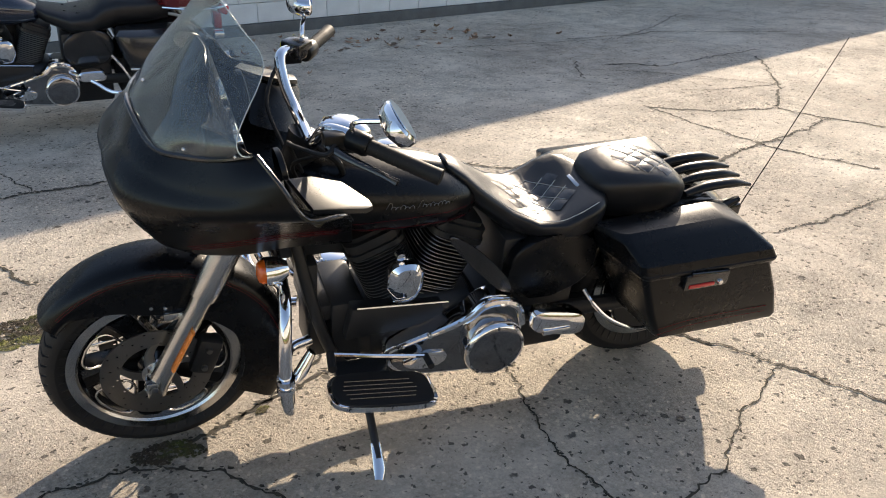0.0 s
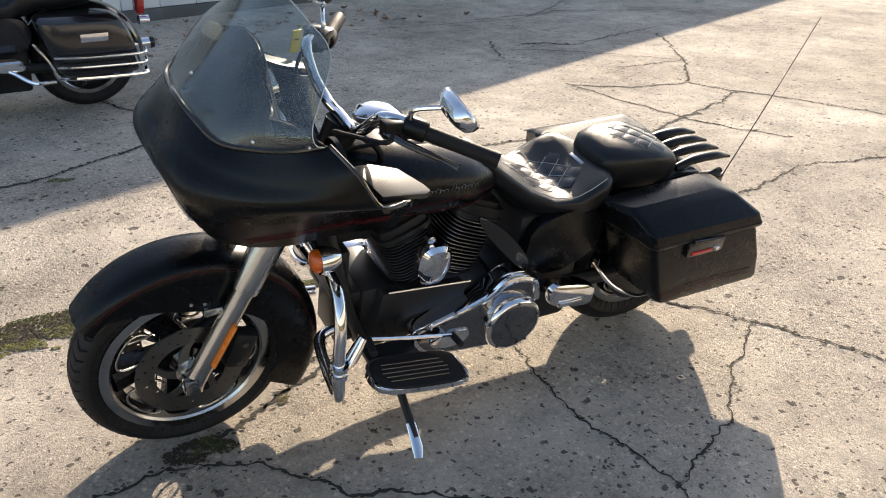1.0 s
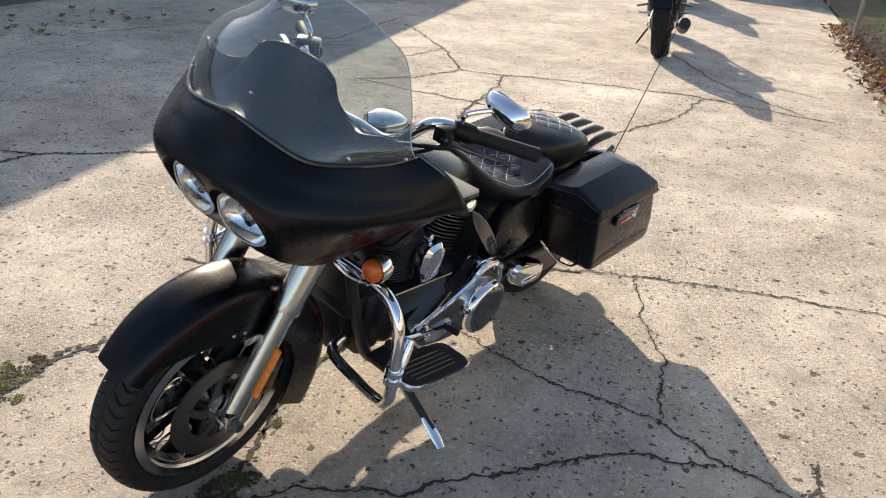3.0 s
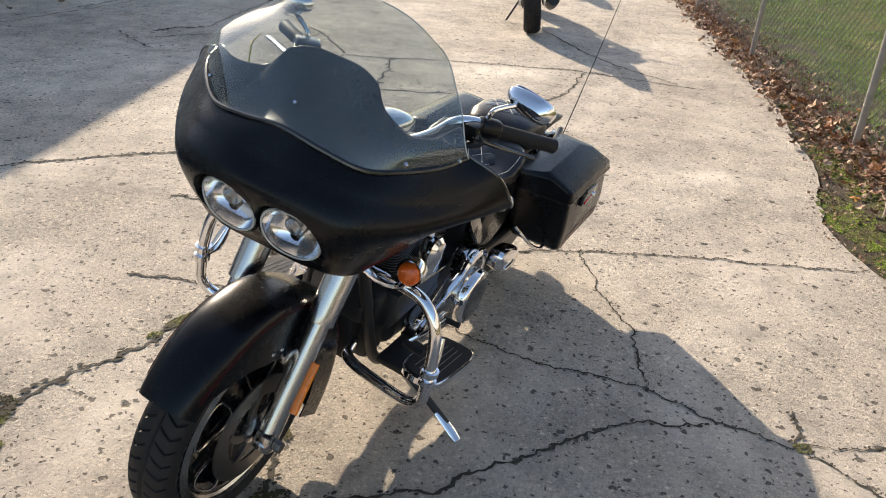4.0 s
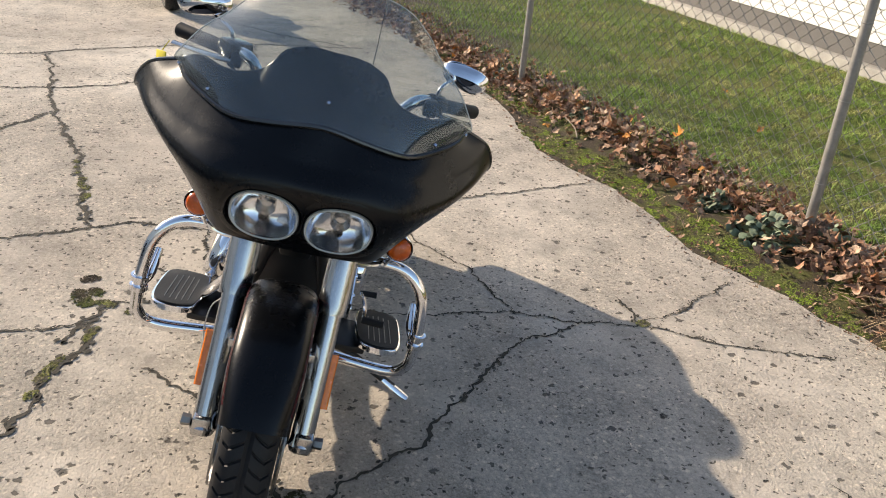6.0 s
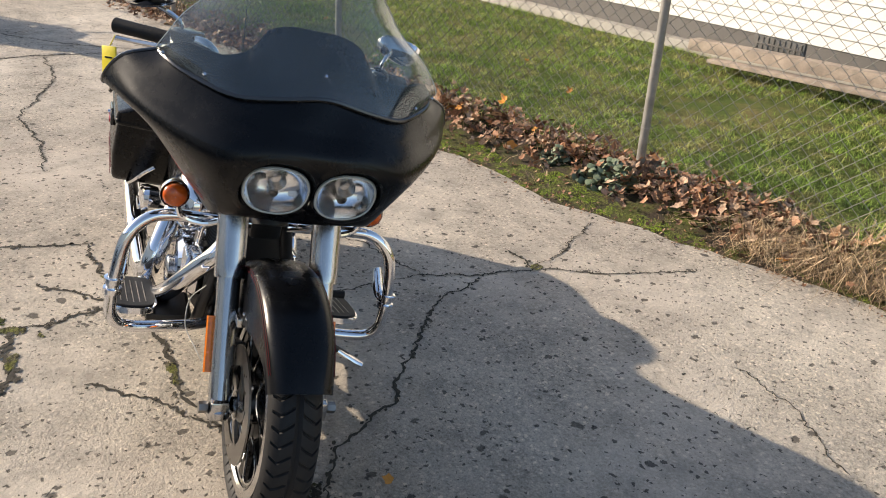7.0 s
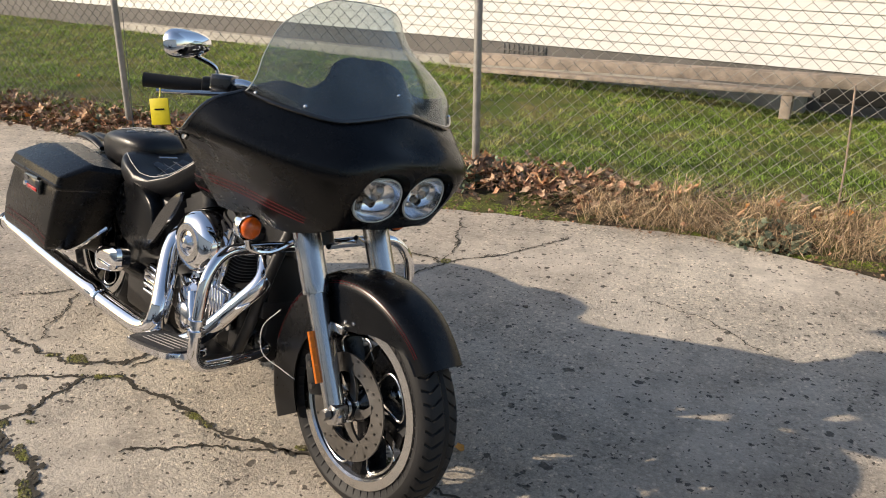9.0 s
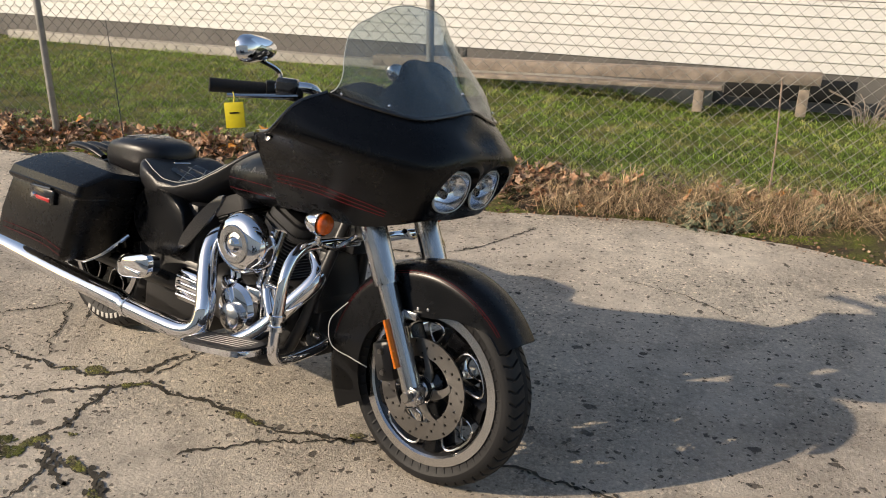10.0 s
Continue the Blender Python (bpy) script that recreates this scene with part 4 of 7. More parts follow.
def lamp_mouth(c, grow, n=96):
    """Where the lamp's outline, carried along its axis, meets the fairing's skin."""
    right, up = lamp_frame(c)
    grid = [fairing_point(0.5 + (0.22 if c[1] > 0 else -0.22) * i / 36, 0.1 + 0.5 * j / 40) for i in range(37) for j in range(41)]
    flat = np.array([((p - Vector(c)).dot(right), (p - Vector(c)).dot(up), (p - Vector(c)).dot(LAMP_DIR)) for p in grid])
    out = []
    for p in lamp_ring(c, 0, grow, n):
        d = p - Vector(c)
        d += up * 0.015 * max(d.dot(up) / LAMP_H, 0)
        x, y = d.dot(right), d.dot(up)
        # the two collars meet on the middle line
        x = max(x, 0.0012 - c[1]) if c[1] > 0 else min(x, -0.0012 - c[1])
        w = 1 / (1e-7 + (flat[:, 0] - x) ** 2 + (flat[:, 1] - y) ** 2) ** 2
        out.append(Vector(c) + right * x + up * y + LAMP_DIR * float((w * flat[:, 2]).sum() / w.sum()))
    return out


def build_fairing(parent):
    bm = sheet(fairing_point, 200, 80, 0, keep=lambda p: not in_lamp(p, 0.013))
    thicken(bm, 0.005, Vector((1.25, 0, 0.95)))
    shell = part("fairing", bm, BLACK, parent, "satin black frame-mounted fairing", angle=60)
    shell.matrix_basis = FAIRING_SKEW
    for c in LAMP:
        mouth, flange, fade = lamp_mouth(c, 0.008), lamp_mouth(c, 0.019), lamp_mouth(c, 0.024)
        seat_ring = lamp_ring(c, 0.004, 0.003)
        collar = [[p - LAMP_DIR * 0.001 for p in fade], [p + LAMP_DIR * 0.0015 for p in flange], [p + LAMP_DIR * 0.0012 for p in mouth], [p.lerp(q, 0.5) - LAMP_DIR * 0.001 for p, q in zip(mouth, seat_ring)], seat_ring, lamp_ring(c, 0.008, 0.001), lamp_ring(c, 0.006, -0.003), lamp_ring(c, -0.02, -0.003), lamp_ring(c, -0.02, 0.006)]
        lamp = part("headlamp", loft(collar, caps=False), BLACK, shell, "headlamp with clear lens and silvered bowl")
        bowl = [lamp_ring(c, 0.004, -0.003), lamp_ring(c, -0.010, -0.006), lamp_ring(c, -0.026, -0.016), lamp_ring(c, -0.038, -0.032), lamp_ring(c, -0.043, -0.050), lamp_ring(c, -0.044, -0.0745)]
        part("reflector", loft(bowl, caps=False), REFLECTOR, lamp)
        part("lens", loft([lamp_ring(c, 0.008, -0.003), lamp_ring(c, 0.013, -0.012), lamp_ring(c, 0.017, -0.030), lamp_ring(c, 0.0195, -0.0745)], caps=False), LENS, lamp)
        right, up = lamp_frame(c)
        q = Vector(c) + up * 0.016 - LAMP_DIR * 0.012
        part("bulb_shield", lathe([(0.021, -0.020), (0.023, 0.004), (0.021, 0.008), (0.019, 0.004), (0.012, -0.012), (0.0005, -0.014)], Matrix.Translation(q) @ LAMP_DIR.to_track_quat("Z", "Y").to_matrix().to_4x4(), 28), ALU, lamp)
        q = Vector(c) - up * 0.018 - LAMP_DIR * 0.014
        part("position_bulb", lathe([(0.012, -0.02), (0.012, 0.002), (0.009, 0.004), (0.006, -0.004), (0.0005, -0.005)], Matrix.Translation(q) @ LAMP_DIR.to_track_quat("Z", "Y").to_matrix().to_4x4(), 20), GLOSS, lamp)
        part("lens_rim", loft([lamp_ring(c, 0.007, -0.0005), lamp_ring(c, 0.011, -0.002), lamp_ring(c, 0.012, -0.005), lamp_ring(c, 0.010, -0.007)], caps=False), ACRYLIC, lamp)
    # pinstripes along both flanks
    for s in (1, -1):
        for v0, v1 in ((0.126, 0.194), (0.112, 0.165), (0.100, 0.136)):
            pts = []
            for k in range(16):
                t = k / 15
                u = 0.5 + s * (0.478 - 0.232 * t)
                v = v0 + (v1 - v0) * t
                p, q, r = fairing_point(u, v), fairing_point(u + 0.004, v), fairing_point(u, v + 0.01)
                n = (q - p).cross(r - p).normalized()
                if n.y * s < 0:
                    n = -n
                pts.append(p + n * 0.0014)
            part("pinstripe", tube(pts, 0.0008, 4, 1), REDLINE, shell)
    # the inner fairing: from the windscreen's foot up to a humped hood over the gauges
    hood = spline(HOOD + [(x, -y, z) for x, y, z in HOOD[-2::-1]], 10)
    def rim(t):
        k = (1 - t) / 2 * (len(hood) - 1)
        i = min(int(k), len(hood) - 2)
        return hood[i].lerp(hood[i + 1], k - i)
    def inner(u, v):
        t = -1 + 2 * u
        p = fairing_point(0.5 + 0.495 * t, 1.0) - Vector((0.008, 0, 0.008))
        r = rim(t)
        side = min(max((abs(t) - 0.55) / 0.2, 0), 1)
        lift = v ** (1.5 - 0.7 * side)
        q = p.lerp(r, v)
        return Vector((q.x, q.y, p.z + (r.z - p.z) * lift - 0.010 * (1 - side) * math.sin(v * math.pi)))
    part("inner_fairing", sheet(inner, 96, 18, 0.004), PLASTIC, shell, "black inner fairing with humped gauge hood", angle=60)
    # the dash behind it
    def dash(u, v):
        t = -1 + 2 * u
        r = rim(t) - Vector((0.002, 0, 0.002))
        return Vector((r.x - 0.085 * (1 - v), r.y * (0.70 + 0.29 * v ** 0.7), 0.90 + (r.z - 0.90) * v))
    panel = part("dash_panel", sheet(dash, 40, 12, 0.006), PLASTIC, shell, "black dash with round gauges")
    for y, z, r in ((0.05, 1.108, 0.042), (-0.05, 1.108, 0.042), (0.125, 1.02, 0.024), (0.065, 1.02, 0.024), (-0.065, 1.02, 0.024), (-0.125, 1.02, 0.024)):
        m = Matrix.Translation((1.394 if z > 1.05 else 1.374, y, z)) @ pose(0, 0, 0, 0, -90 + 14)
        dial = part("gauge", lathe([(r, -0.004), (r, 0.01), (r * 0.86, 0.012), (r * 0.82, 0.006)], m, 28), CHROME, panel, "round gauge with chrome bezel")
        part("gauge_face", lathe([(r * 0.83, 0.006), (r * 0.4, 0.0065), (0.0005, 0.0065)], m, 28), GAUGE, dial)
    for s in (1, -1):
        part("speaker", lathe([(0.058, 0.0), (0.058, 0.012), (0.048, 0.016), (0.01, 0.010), (0.0005, 0.012)], Matrix.Translation((1.300, s * 0.225, 0.985)) @ pose(0, 0, 0, 0, -82), 28), PLASTIC, panel)
        # sloping pocket lid behind the fairing's flank
        lid = [Vector((1.266, s * 0.408, 0.985)), Vector((1.300, s * 0.312, 1.015)), Vector((1.240, s * 0.285, 0.998)), Vector((1.165, s * 0.290, 0.975)), Vector((1.112, s * 0.340, 0.947)), Vector((1.112, s * 0.368, 0.948)), Vector((1.130, s * 0.382, 0.951))]
        mid = sum(lid, Vector()) / len(lid)
        rings = [[mid.lerp(p, g) + Vector((0, 0, dz)) for p in lid] for g, dz in ((0.92, 0.004), (0.975, 0.003), (1.0, -0.003), (1.0, -0.008), (0.97, -0.010))]
        box_low = [[mid.lerp(p, g) + Vector((dx, s * dz * 1.7, dz)) for p in lid] for g, dx, dz in ((0.99, 0, -0.012), (0.98, 0.002, -0.026), (0.86, 0.012, -0.05), (0.70, 0.02, -0.09))]
        pocket = part("side_pocket", loft(box_low), PLASTIC, shell, "black fairing pocket with sloping lid")
        part("pocket_lid", loft(rings), LIDBLACK, pocket)
        part("pocket_knob", lathe([(0.0005, 0.008), (0.010, 0.007), (0.012, 0.0)], Matrix.Translation((1.258, s * 0.418, 0.962)) @ pose(0, 0, 0, -70 * s), 16), GLOSS, pocket)
        edge = [fairing_point(0.5 + 0.4995 * s, k / 20) for k in range(20, 3, -1)]
        part("rear_edge_trim", tube([p - Vector((0.003, s * 0.001, 0)) for p in edge], 0.0055, 8, 1), GLOSS, shell)
    # windscreen with a moulded black strip along its foot
    # its side flares above a notch at the foot and narrows towards the top
    flare = [(0, 1.371, 0.338, 1.098), (0.1, 1.408, 0.354, 1.106), (0.25, 1.412, 0.334, 1.142), (0.42, 1.378, 0.300, 1.190), (0.57, 1.344, 0.258, 1.222), (0.7, 1.324, 0.229, 1.254), (0.85, 1.331, 0.206, 1.284), (1.0, 1.352, 0.180, 1.306)]
    def side_edge(v):
        return Vector(lerp_table(v, flare))
    def screen(u, v):
        t = -1 + 2 * u
        c = Vector((1.600 - 0.243 * v + 0.035 * v * v, 0, 1.092 + 0.264 * v))
        e = (side_edge(v - 0.05) + side_edge(v) + side_edge(v + 0.05)) / 3 if 0.05 < v < 0.95 else side_edge(v)
        a = abs(t)
        p = Vector((c.x + (e.x - c.x) * a ** (2.1 + v), e.y * t, c.z + (e.z - c.z) * a ** (2.5 + v)))
        foot = fairing_point(0.5 + 0.497 * t, 1.0)
        base = Vector((1.600 + (1.371 - 1.600) * a ** 2.1, 0.338 * t, 1.092 + 0.006 * a ** 2.5))
        return p + (foot - base) * (1 - v) ** 4
    glass = part("windscreen", sheet(screen, 48, 30, 0.0035), SCREEN, shell, "clear smoked bell-shaped windscreen", angle=80)
    border = [screen(0.0, 0.03 + 0.97 * k / 30) for k in range(31)] + [screen(k / 30, 1.0) for k in range(1, 30)] + [screen(1.0, 1.0 - 0.97 * k / 30) for k in range(31)]
    # tube kept pale: the light the edge catches is in its colour
    part("pale_edge", tube(border, 0.0013, 6, 1), ACRYLIC, glass, "pale polished edge, the light it catches put into its colour")
    part("screen_trim", tube([screen(k / 40, 0.004) + Vector((0.004, 0, 0.001)) for k in range(41)], 0.0062, 8, 1), GLOSS, shell, "black moulding along the windscreen foot")
    for k, up in ((0.035, 0.05), (0.20, 0.055), (0.5, 0.17), (0.80, 0.055), (0.965, 0.05)):
        p = screen(k, up)
        part("screen_screw", lathe([(0, 0.003), (0.0035, 0.0025), (0.0048, -0.002)], Matrix.Translation(p + Vector((0.003, 0, 0.002))) @ pose(0, 0, 0, 0, 50), 10), CHROME, shell)
    return shell


def build_signal(parent, s):
    c = Vector((1.335, s * 0.262, 0.735))
    body = part("turn_signal", lathe([(0.004, -0.055), (0.020, -0.050), (0.034, -0.028), (0.037, 0.0), (0.036, 0.006)][::-1], Matrix.Translation(c) @ ALONG_X, 28), CHROME, parent, "chrome turn signal with amber lens")
    part("lens", lathe([(0.031, 0.004), (0.030, 0.014), (0.024, 0.022), (0.012, 0.026), (0.0005, 0.027)], Matrix.Translation(c) @ ALONG_X, 28), AMBER, body, "round amber lens")
    part("stalk", tube([c + Vector((-0.02, -s * 0.01, -0.03)), c + Vector((-0.03, -s * 0.03, -0.07)), c + Vector((-0.02, -s * 0.09, -0.08)), c + Vector((0, -s * 0.15, -0.05))], 0.009, 10), CHROME, body)


def build_guard(parent, s):
    """Engine guard: one bent chrome tube with clamps, and a folded highway peg."""
    guard = part("engine_guard", tube([(1.285, s * 0.05, 0.655), (1.29, s * 0.20, 0.66), (1.30, s * 0.30, 0.655), (1.312, s * 0.358, 0.60), (1.318, s * 0.378, 0.50), (1.315, s * 0.382, 0.41), (1.31, s * 0.376, 0.365), (1.30, s * 0.34, 0.332), (1.285, s * 0.24, 0.326), (1.26, s * 0.12, 0.330), (1.19, s * 0.09, 0.335)], 0.0165, 14, 6), CHROME, parent, "bent chrome engine guard tube")
    for z in (0.445, 0.475):
        part("clamp", lathe([(0.0165, -0.008), (0.024, -0.007), (0.024, 0.007), (0.0165, 0.008)], Matrix.Translation((1.317, s * 0.381, z)), 18), CHROME, guard)
    part("highway_peg", tube([(1.305, s * 0.374, 0.458), (1.278, s * 0.366, 0.475), (1.245, s * 0.358, 0.535)], [0.015, 0.018, 0.020, 0.014], 14, 4, flat=0.65), CHROME, guard, "folded chrome highway peg")
    return guard


def build_floorboard(parent, s):
    outline = [(0.882, 0.0), (0.886, 0.045), (0.905, 0.068), (0.96, 0.076), (1.05, 0.078), (1.14, 0.074), (1.19, 0.060), (1.208, 0.03), (1.210, -0.02), (1.192, -0.055), (1.13, -0.068), (1.0, -0.072), (0.91, -0.066), (0.886, -0.045)]
    pts = smooth_outline(outline, 4)
    m = Matrix.Translation((1.03, s * 0.308, 0.288)) @ pose(0, 0, 0, 0, -10) @ Matrix.Translation((-1.045, 0, 0)) @ Matrix(((1, 0, 0, 0), (0, 0, 1, 0), (0, -1, 0, 0), (0, 0, 0, 1))).inverted()

    def plate(grow, y0, y1, bev):
        bm = extrude_outline([(1.05 + (x - 1.05) * grow, z * grow) for x, z in pts], y0, y1, bev)
        bmesh.ops.transform(bm, matrix=m, verts=bm.verts[:])
        return bm
    board = part("floorboard", plate(0.97, -0.009, 0.009, 0.004), CHROME, parent, "chrome-rimmed footboard with ribbed rubber mat")
    part("rubber_mat", plate(0.90, 0.0095, 0.014, 0.002), RUBBER, board)
    for k in (-2, -1, 0, 1, 2):
        x0, x1 = 0.945 + 0.006 * abs(k), 1.165 - 0.006 * abs(k)
        part("mat_rib", tube([m @ Vector((x0, 0.0142, k * 0.017)), m @ Vector((x1, 0.0142, k * 0.017))], 0.0014, 6, 1), STEEL, board)
    part("bracket", box(0.98, 1.14, s * 0.15 if s > 0 else -0.27, s * 0.27 if s > 0 else -0.15, 0.262, 0.284, 0.006), CAST, board)
    return board


def build_mirror(parent, s, c, yaw, droop, tip):
    m = Matrix.Translation(c) @ pose(0, 0, 0, 0, tip, yaw) @ pose(0, 0, 0, droop)
    rings = []
    for d, g in ((0.0, 0.90), (0.006, 1.0), (0.022, 0.98), (0.038, 0.80), (0.046, 0.45), (0.048, 0.05)):
        ring = []
        for k in range(32):
            x, z = sup(2 * math.pi * k / 32, 2.6)
            taper = 1 + 0.22 * x * s
            ring.append(Vector((d, x * 0.068 * g, z * 0.036 * g * taper)))
        rings.append([m @ p for p in ring])
    body = part("mirror", loft(rings, caps=True), CHROME, parent, "chrome teardrop mirror on a bent stem")
    glass = [[m @ Vector((dd, sup(2 * math.pi * k / 32, 2.6)[0] * 0.060, sup(2 * math.pi * k / 32, 2.6)[1] * 0.030)) for k in range(32)] for dd in (-0.001, -0.003)]
    part("mirror_glass", loft(glass), MIRROR, body)
    return body


def build_bars(parent):
    bar = part("handlebar", tube([(1.185, 0.0, 0.985), (1.185, 0.09, 0.985), (1.19, 0.16, 1.03), (1.175, 0.215, 1.085), (1.12, 0.265, 1.083), (1.090, 0.297, 1.0705)], 0.0155, 14, 6), CHROME, parent, "bent chrome handlebar")
    part("handlebar_half", tube([(1.185, 0.0, 0.985), (1.185, -0.09, 0.985), (1.20, -0.16, 1.03), (1.20, -0.215, 1.09), (1.145, -0.265, 1.088), (1.092, -0.308, 1.073)], 0.0155, 14, 6), CHROME, bar)
    for s, a, b, mid in ((1, Vector((1.095, 0.292, 1.072)), Vector((0.962, 0.404, 1.041)), 0), (-1, Vector((1.097, -0.302, 1.075)), Vector((1.015, -0.428, 1.070)), 0)):
        d = (b - a).normalized()
        grip = part("grip", tube([a, a + d * 0.01, b - d * 0.01, b], [0.019, 0.0185, 0.0185, 0.02, 0.017], 16, 4), RUBBER, bar, "ribbed black rubber grip")
        for k in range(9):
            q = a + (b - a) * (0.12 + 0.085 * k)
            part("grip_ring", tube([q - d * 0.003, q + d * 0.003], 0.0190, 14, 1), RUBBER, grip)
        part("switch_housing", tube([a - d * 0.06, a - d * 0.052, a - d * 0.008, a], [0.018, 0.026, 0.027, 0.027, 0.02], 14, 2), PLASTIC, bar, "black switch housing")
        part("lever_bracket", box(-0.022, 0.03, -0.018, 0.018, -0.02, 0.02, 0.006, Matrix.Translation(a - d * 0.055 + Vector((0.03, 0, -0.004)))), PLASTIC, bar)
        lv = a - d * 0.05 + Vector((0.055, 0, -0.008))
        part("lever", tube([lv, lv + d * 0.06 + Vector((0.012, s * 0.004, -0.004)), lv + d * 0.14 + Vector((0.008, s * 0.006, -0.010)), lv + d * 0.185 + Vector((0.008, s * 0.012, -0.012))], [0.014, 0.013, 0.011, 0.009, 0.011], 10, 5, flat=0.6), ALU if s < 0 else GLOSS, bar, "curved hand lever with ball end")
        if s < 0:
            part("master_cylinder", box(-0.028, 0.034, -0.034, 0.034, -0.020, 0.026, 0.008, Matrix.Translation(a - d * 0.045 + Vector((0.022, 0, 0.012))) @ pose(0, 0, 0, 0, 0, 40)), GLOSS, bar, "gloss black brake reservoir")
        part("mirror_stem", tube([a - d * 0.035 + Vector((0.01, 0, 0.02)), a - d * 0.02 + Vector((0.018, 0, 0.055)), (1.068, 0.318, 1.148) if s > 0 else (1.105, -0.348, 1.158)], 0.0065, 8, 5), CHROME, bar)
    build_mirror(bar, 1, Vector((1.040, 0.342, 1.163)), -8, -16, 44)
    build_mirror(bar, -1, Vector((1.100, -0.362, 1.182)), 4, 3, -4)
    # chrome cover over the bar clamp, and the fork crown below it
    rings = []
    for x, w, h, z in ((1.005, 0.012, 0.006, 0.957), (1.015, 0.034, 0.018, 0.962), (1.045, 0.048, 0.028, 0.970), (1.085, 0.050, 0.030, 0.974), (1.125, 0.042, 0.024, 0.975), (1.145, 0.014, 0.008, 0.975)):
        rings.append([Vector((x, w * sup(2 * math.pi * k / 24, 2.6)[0], z + h * sup(2 * math.pi * k / 24, 2.6)[1])) for k in range(24)])
    part("clamp_cover", loft(rings), CHROME, bar, "polished chrome handlebar clamp cover")
    part("steering_head", tube([(1.30, 0, 0.66), (1.20, 0, 0.90), (1.175, 0, 0.965)], [0.05, 0.045, 0.05], 18, 2), CAST, bar)
    part("clutch_cable", tube([(1.17, 0.27, 1.075), (1.20, 0.29, 1.06), (1.25, 0.20, 1.04), (1.24, 0.08, 0.98), (1.20, 0.06, 0.88)], 0.006, 8, 6), RUBBER, bar)
    part("clutch_hose", tube([(1.10, 0.275, 1.06), (1.19, 0.245, 1.035), (1.245, 0.16, 0.97), (1.22, 0.10, 0.88)], 0.0055, 8, 6), RUBBER, bar)
    part("brake_hose", tube([(1.13, -0.28, 1.08), (1.20, -0.25, 1.05), (1.25, -0.16, 0.98), (1.22, -0.08, 0.88)], 0.0055, 8, 6), RUBBER, bar)
    part("wire_loom", tube([(1.17, 0.06, 0.965), (1.12, 0.10, 0.93), (1.10, 0.09, 0.88)], 0.009, 8, 5), RUBBER, bar)
    return bar


def ring_section(x, zc, w, up, down, p=2.4, n=36, lean=0.0):
    """A body section: half width w, heights up and down from zc."""
    out = []
    for k in range(n):
        c, s = sup(2 * math.pi * k / n, p)
        h = up if s > 0 else down
        out.append(Vector((x + lean * s, w * c, zc + h * s)))
    return out


def build_tank(parent):
    secs = [(0.675, 0.745, 0.020, 0.012, 0.016), (0.69, 0.745, 0.062, 0.038, 0.045), (0.74, 0.752, 0.108, 0.062, 0.075), (0.82, 0.765, 0.142, 0.086, 0.095), (0.93, 0.782, 0.160, 0.102, 0.105),
            (1.05, 0.798, 0.163, 0.108, 0.108), (1.15, 0.808, 0.150, 0.100, 0.100), (1.21, 0.812, 0.120, 0.080, 0.080), (1.245, 0.812, 0.06, 0.04, 0.04)]
    tank = part("fuel_tank", loft([ring_section(x, z, w, u, d, 2.3, 40) for x, z, w, u, d in secs]), BLACK, parent, "satin black teardrop fuel tank")
    rings = [ring_section(x, z, w, h, 0.01, 2.6, 20) for x, z, w, h in ((0.73, 0.812, 0.015, 0.008), (0.76, 0.822, 0.035, 0.016), (0.86, 0.850, 0.05, 0.020), (0.98, 0.875, 0.052, 0.022), (1.06, 0.888, 0.04, 0.020), (1.08, 0.888, 0.015, 0.01))]
    part("tank_console", loft(rings), BLACK, tank)
    part("filler_cap", lathe([(0.0005, 0.018), (0.02, 0.017), (0.036, 0.010), (0.038, 0.0)], Matrix.Translation((0.93, -0.075, 0.868)) @ pose(0, 0, 0, 14, 0, 0), 28), CHROME, tank)
    for s in (1, -1):
        for dz in (0.0, 0.035):
            pts = []
            for k in range(14):
                t = k / 13
                x = 0.72 + 0.42 * t
                zc, w, up, dn = lerp_table(x, secs)
                z = 0.752 - dz + 0.012 * math.sin(t * 3) + 0.01 * t
                q = min(abs(z - zc) / (up if z > zc else dn), 0.99)
                y = w * (1 - q ** 2.3) ** (1 / 2.3)
                pts.append((x, s * (y + 0.0012), z))
            part("pinstripe", tube(pts, 0.0008, 4, 1), REDLINE, tank)
        # the maker's script as plain silver loops
        for x0, x1 in ((0.812, 0.890), (0.905, 1.000)):
            run = []
            turns = round((x1 - x0) / 0.0125)
            for k in range(turns * 10 + 1):
                a = k / 10
                tall = 1.7 if 0.3 < a < 1.3 else 0.75 + 0.25 * math.sin(a * 2.3)
                dz = 0.0055 * tall * (1 - math.cos(2 * math.pi * a)) - 0.004
                x = x0 + (x1 - x0) * a / turns - 0.0035 * math.sin(2 * math.pi * a) + 0.35 * dz
                xs = x if s < 0 else 1.812 - x
                zc, hw, up, dn = lerp_table(xs, secs)
                z = 0.790 + 0.10 * (xs - 0.80) + dz
                q = min(abs(z - zc) / up, 0.99)
                run.append((xs, s * (hw * (1 - q ** 2.3) ** (1 / 2.3) + 0.0014), z))
            part("script_stroke", tube(run, 0.0007, 4, 1), SILVERPRINT, tank)
    return tank


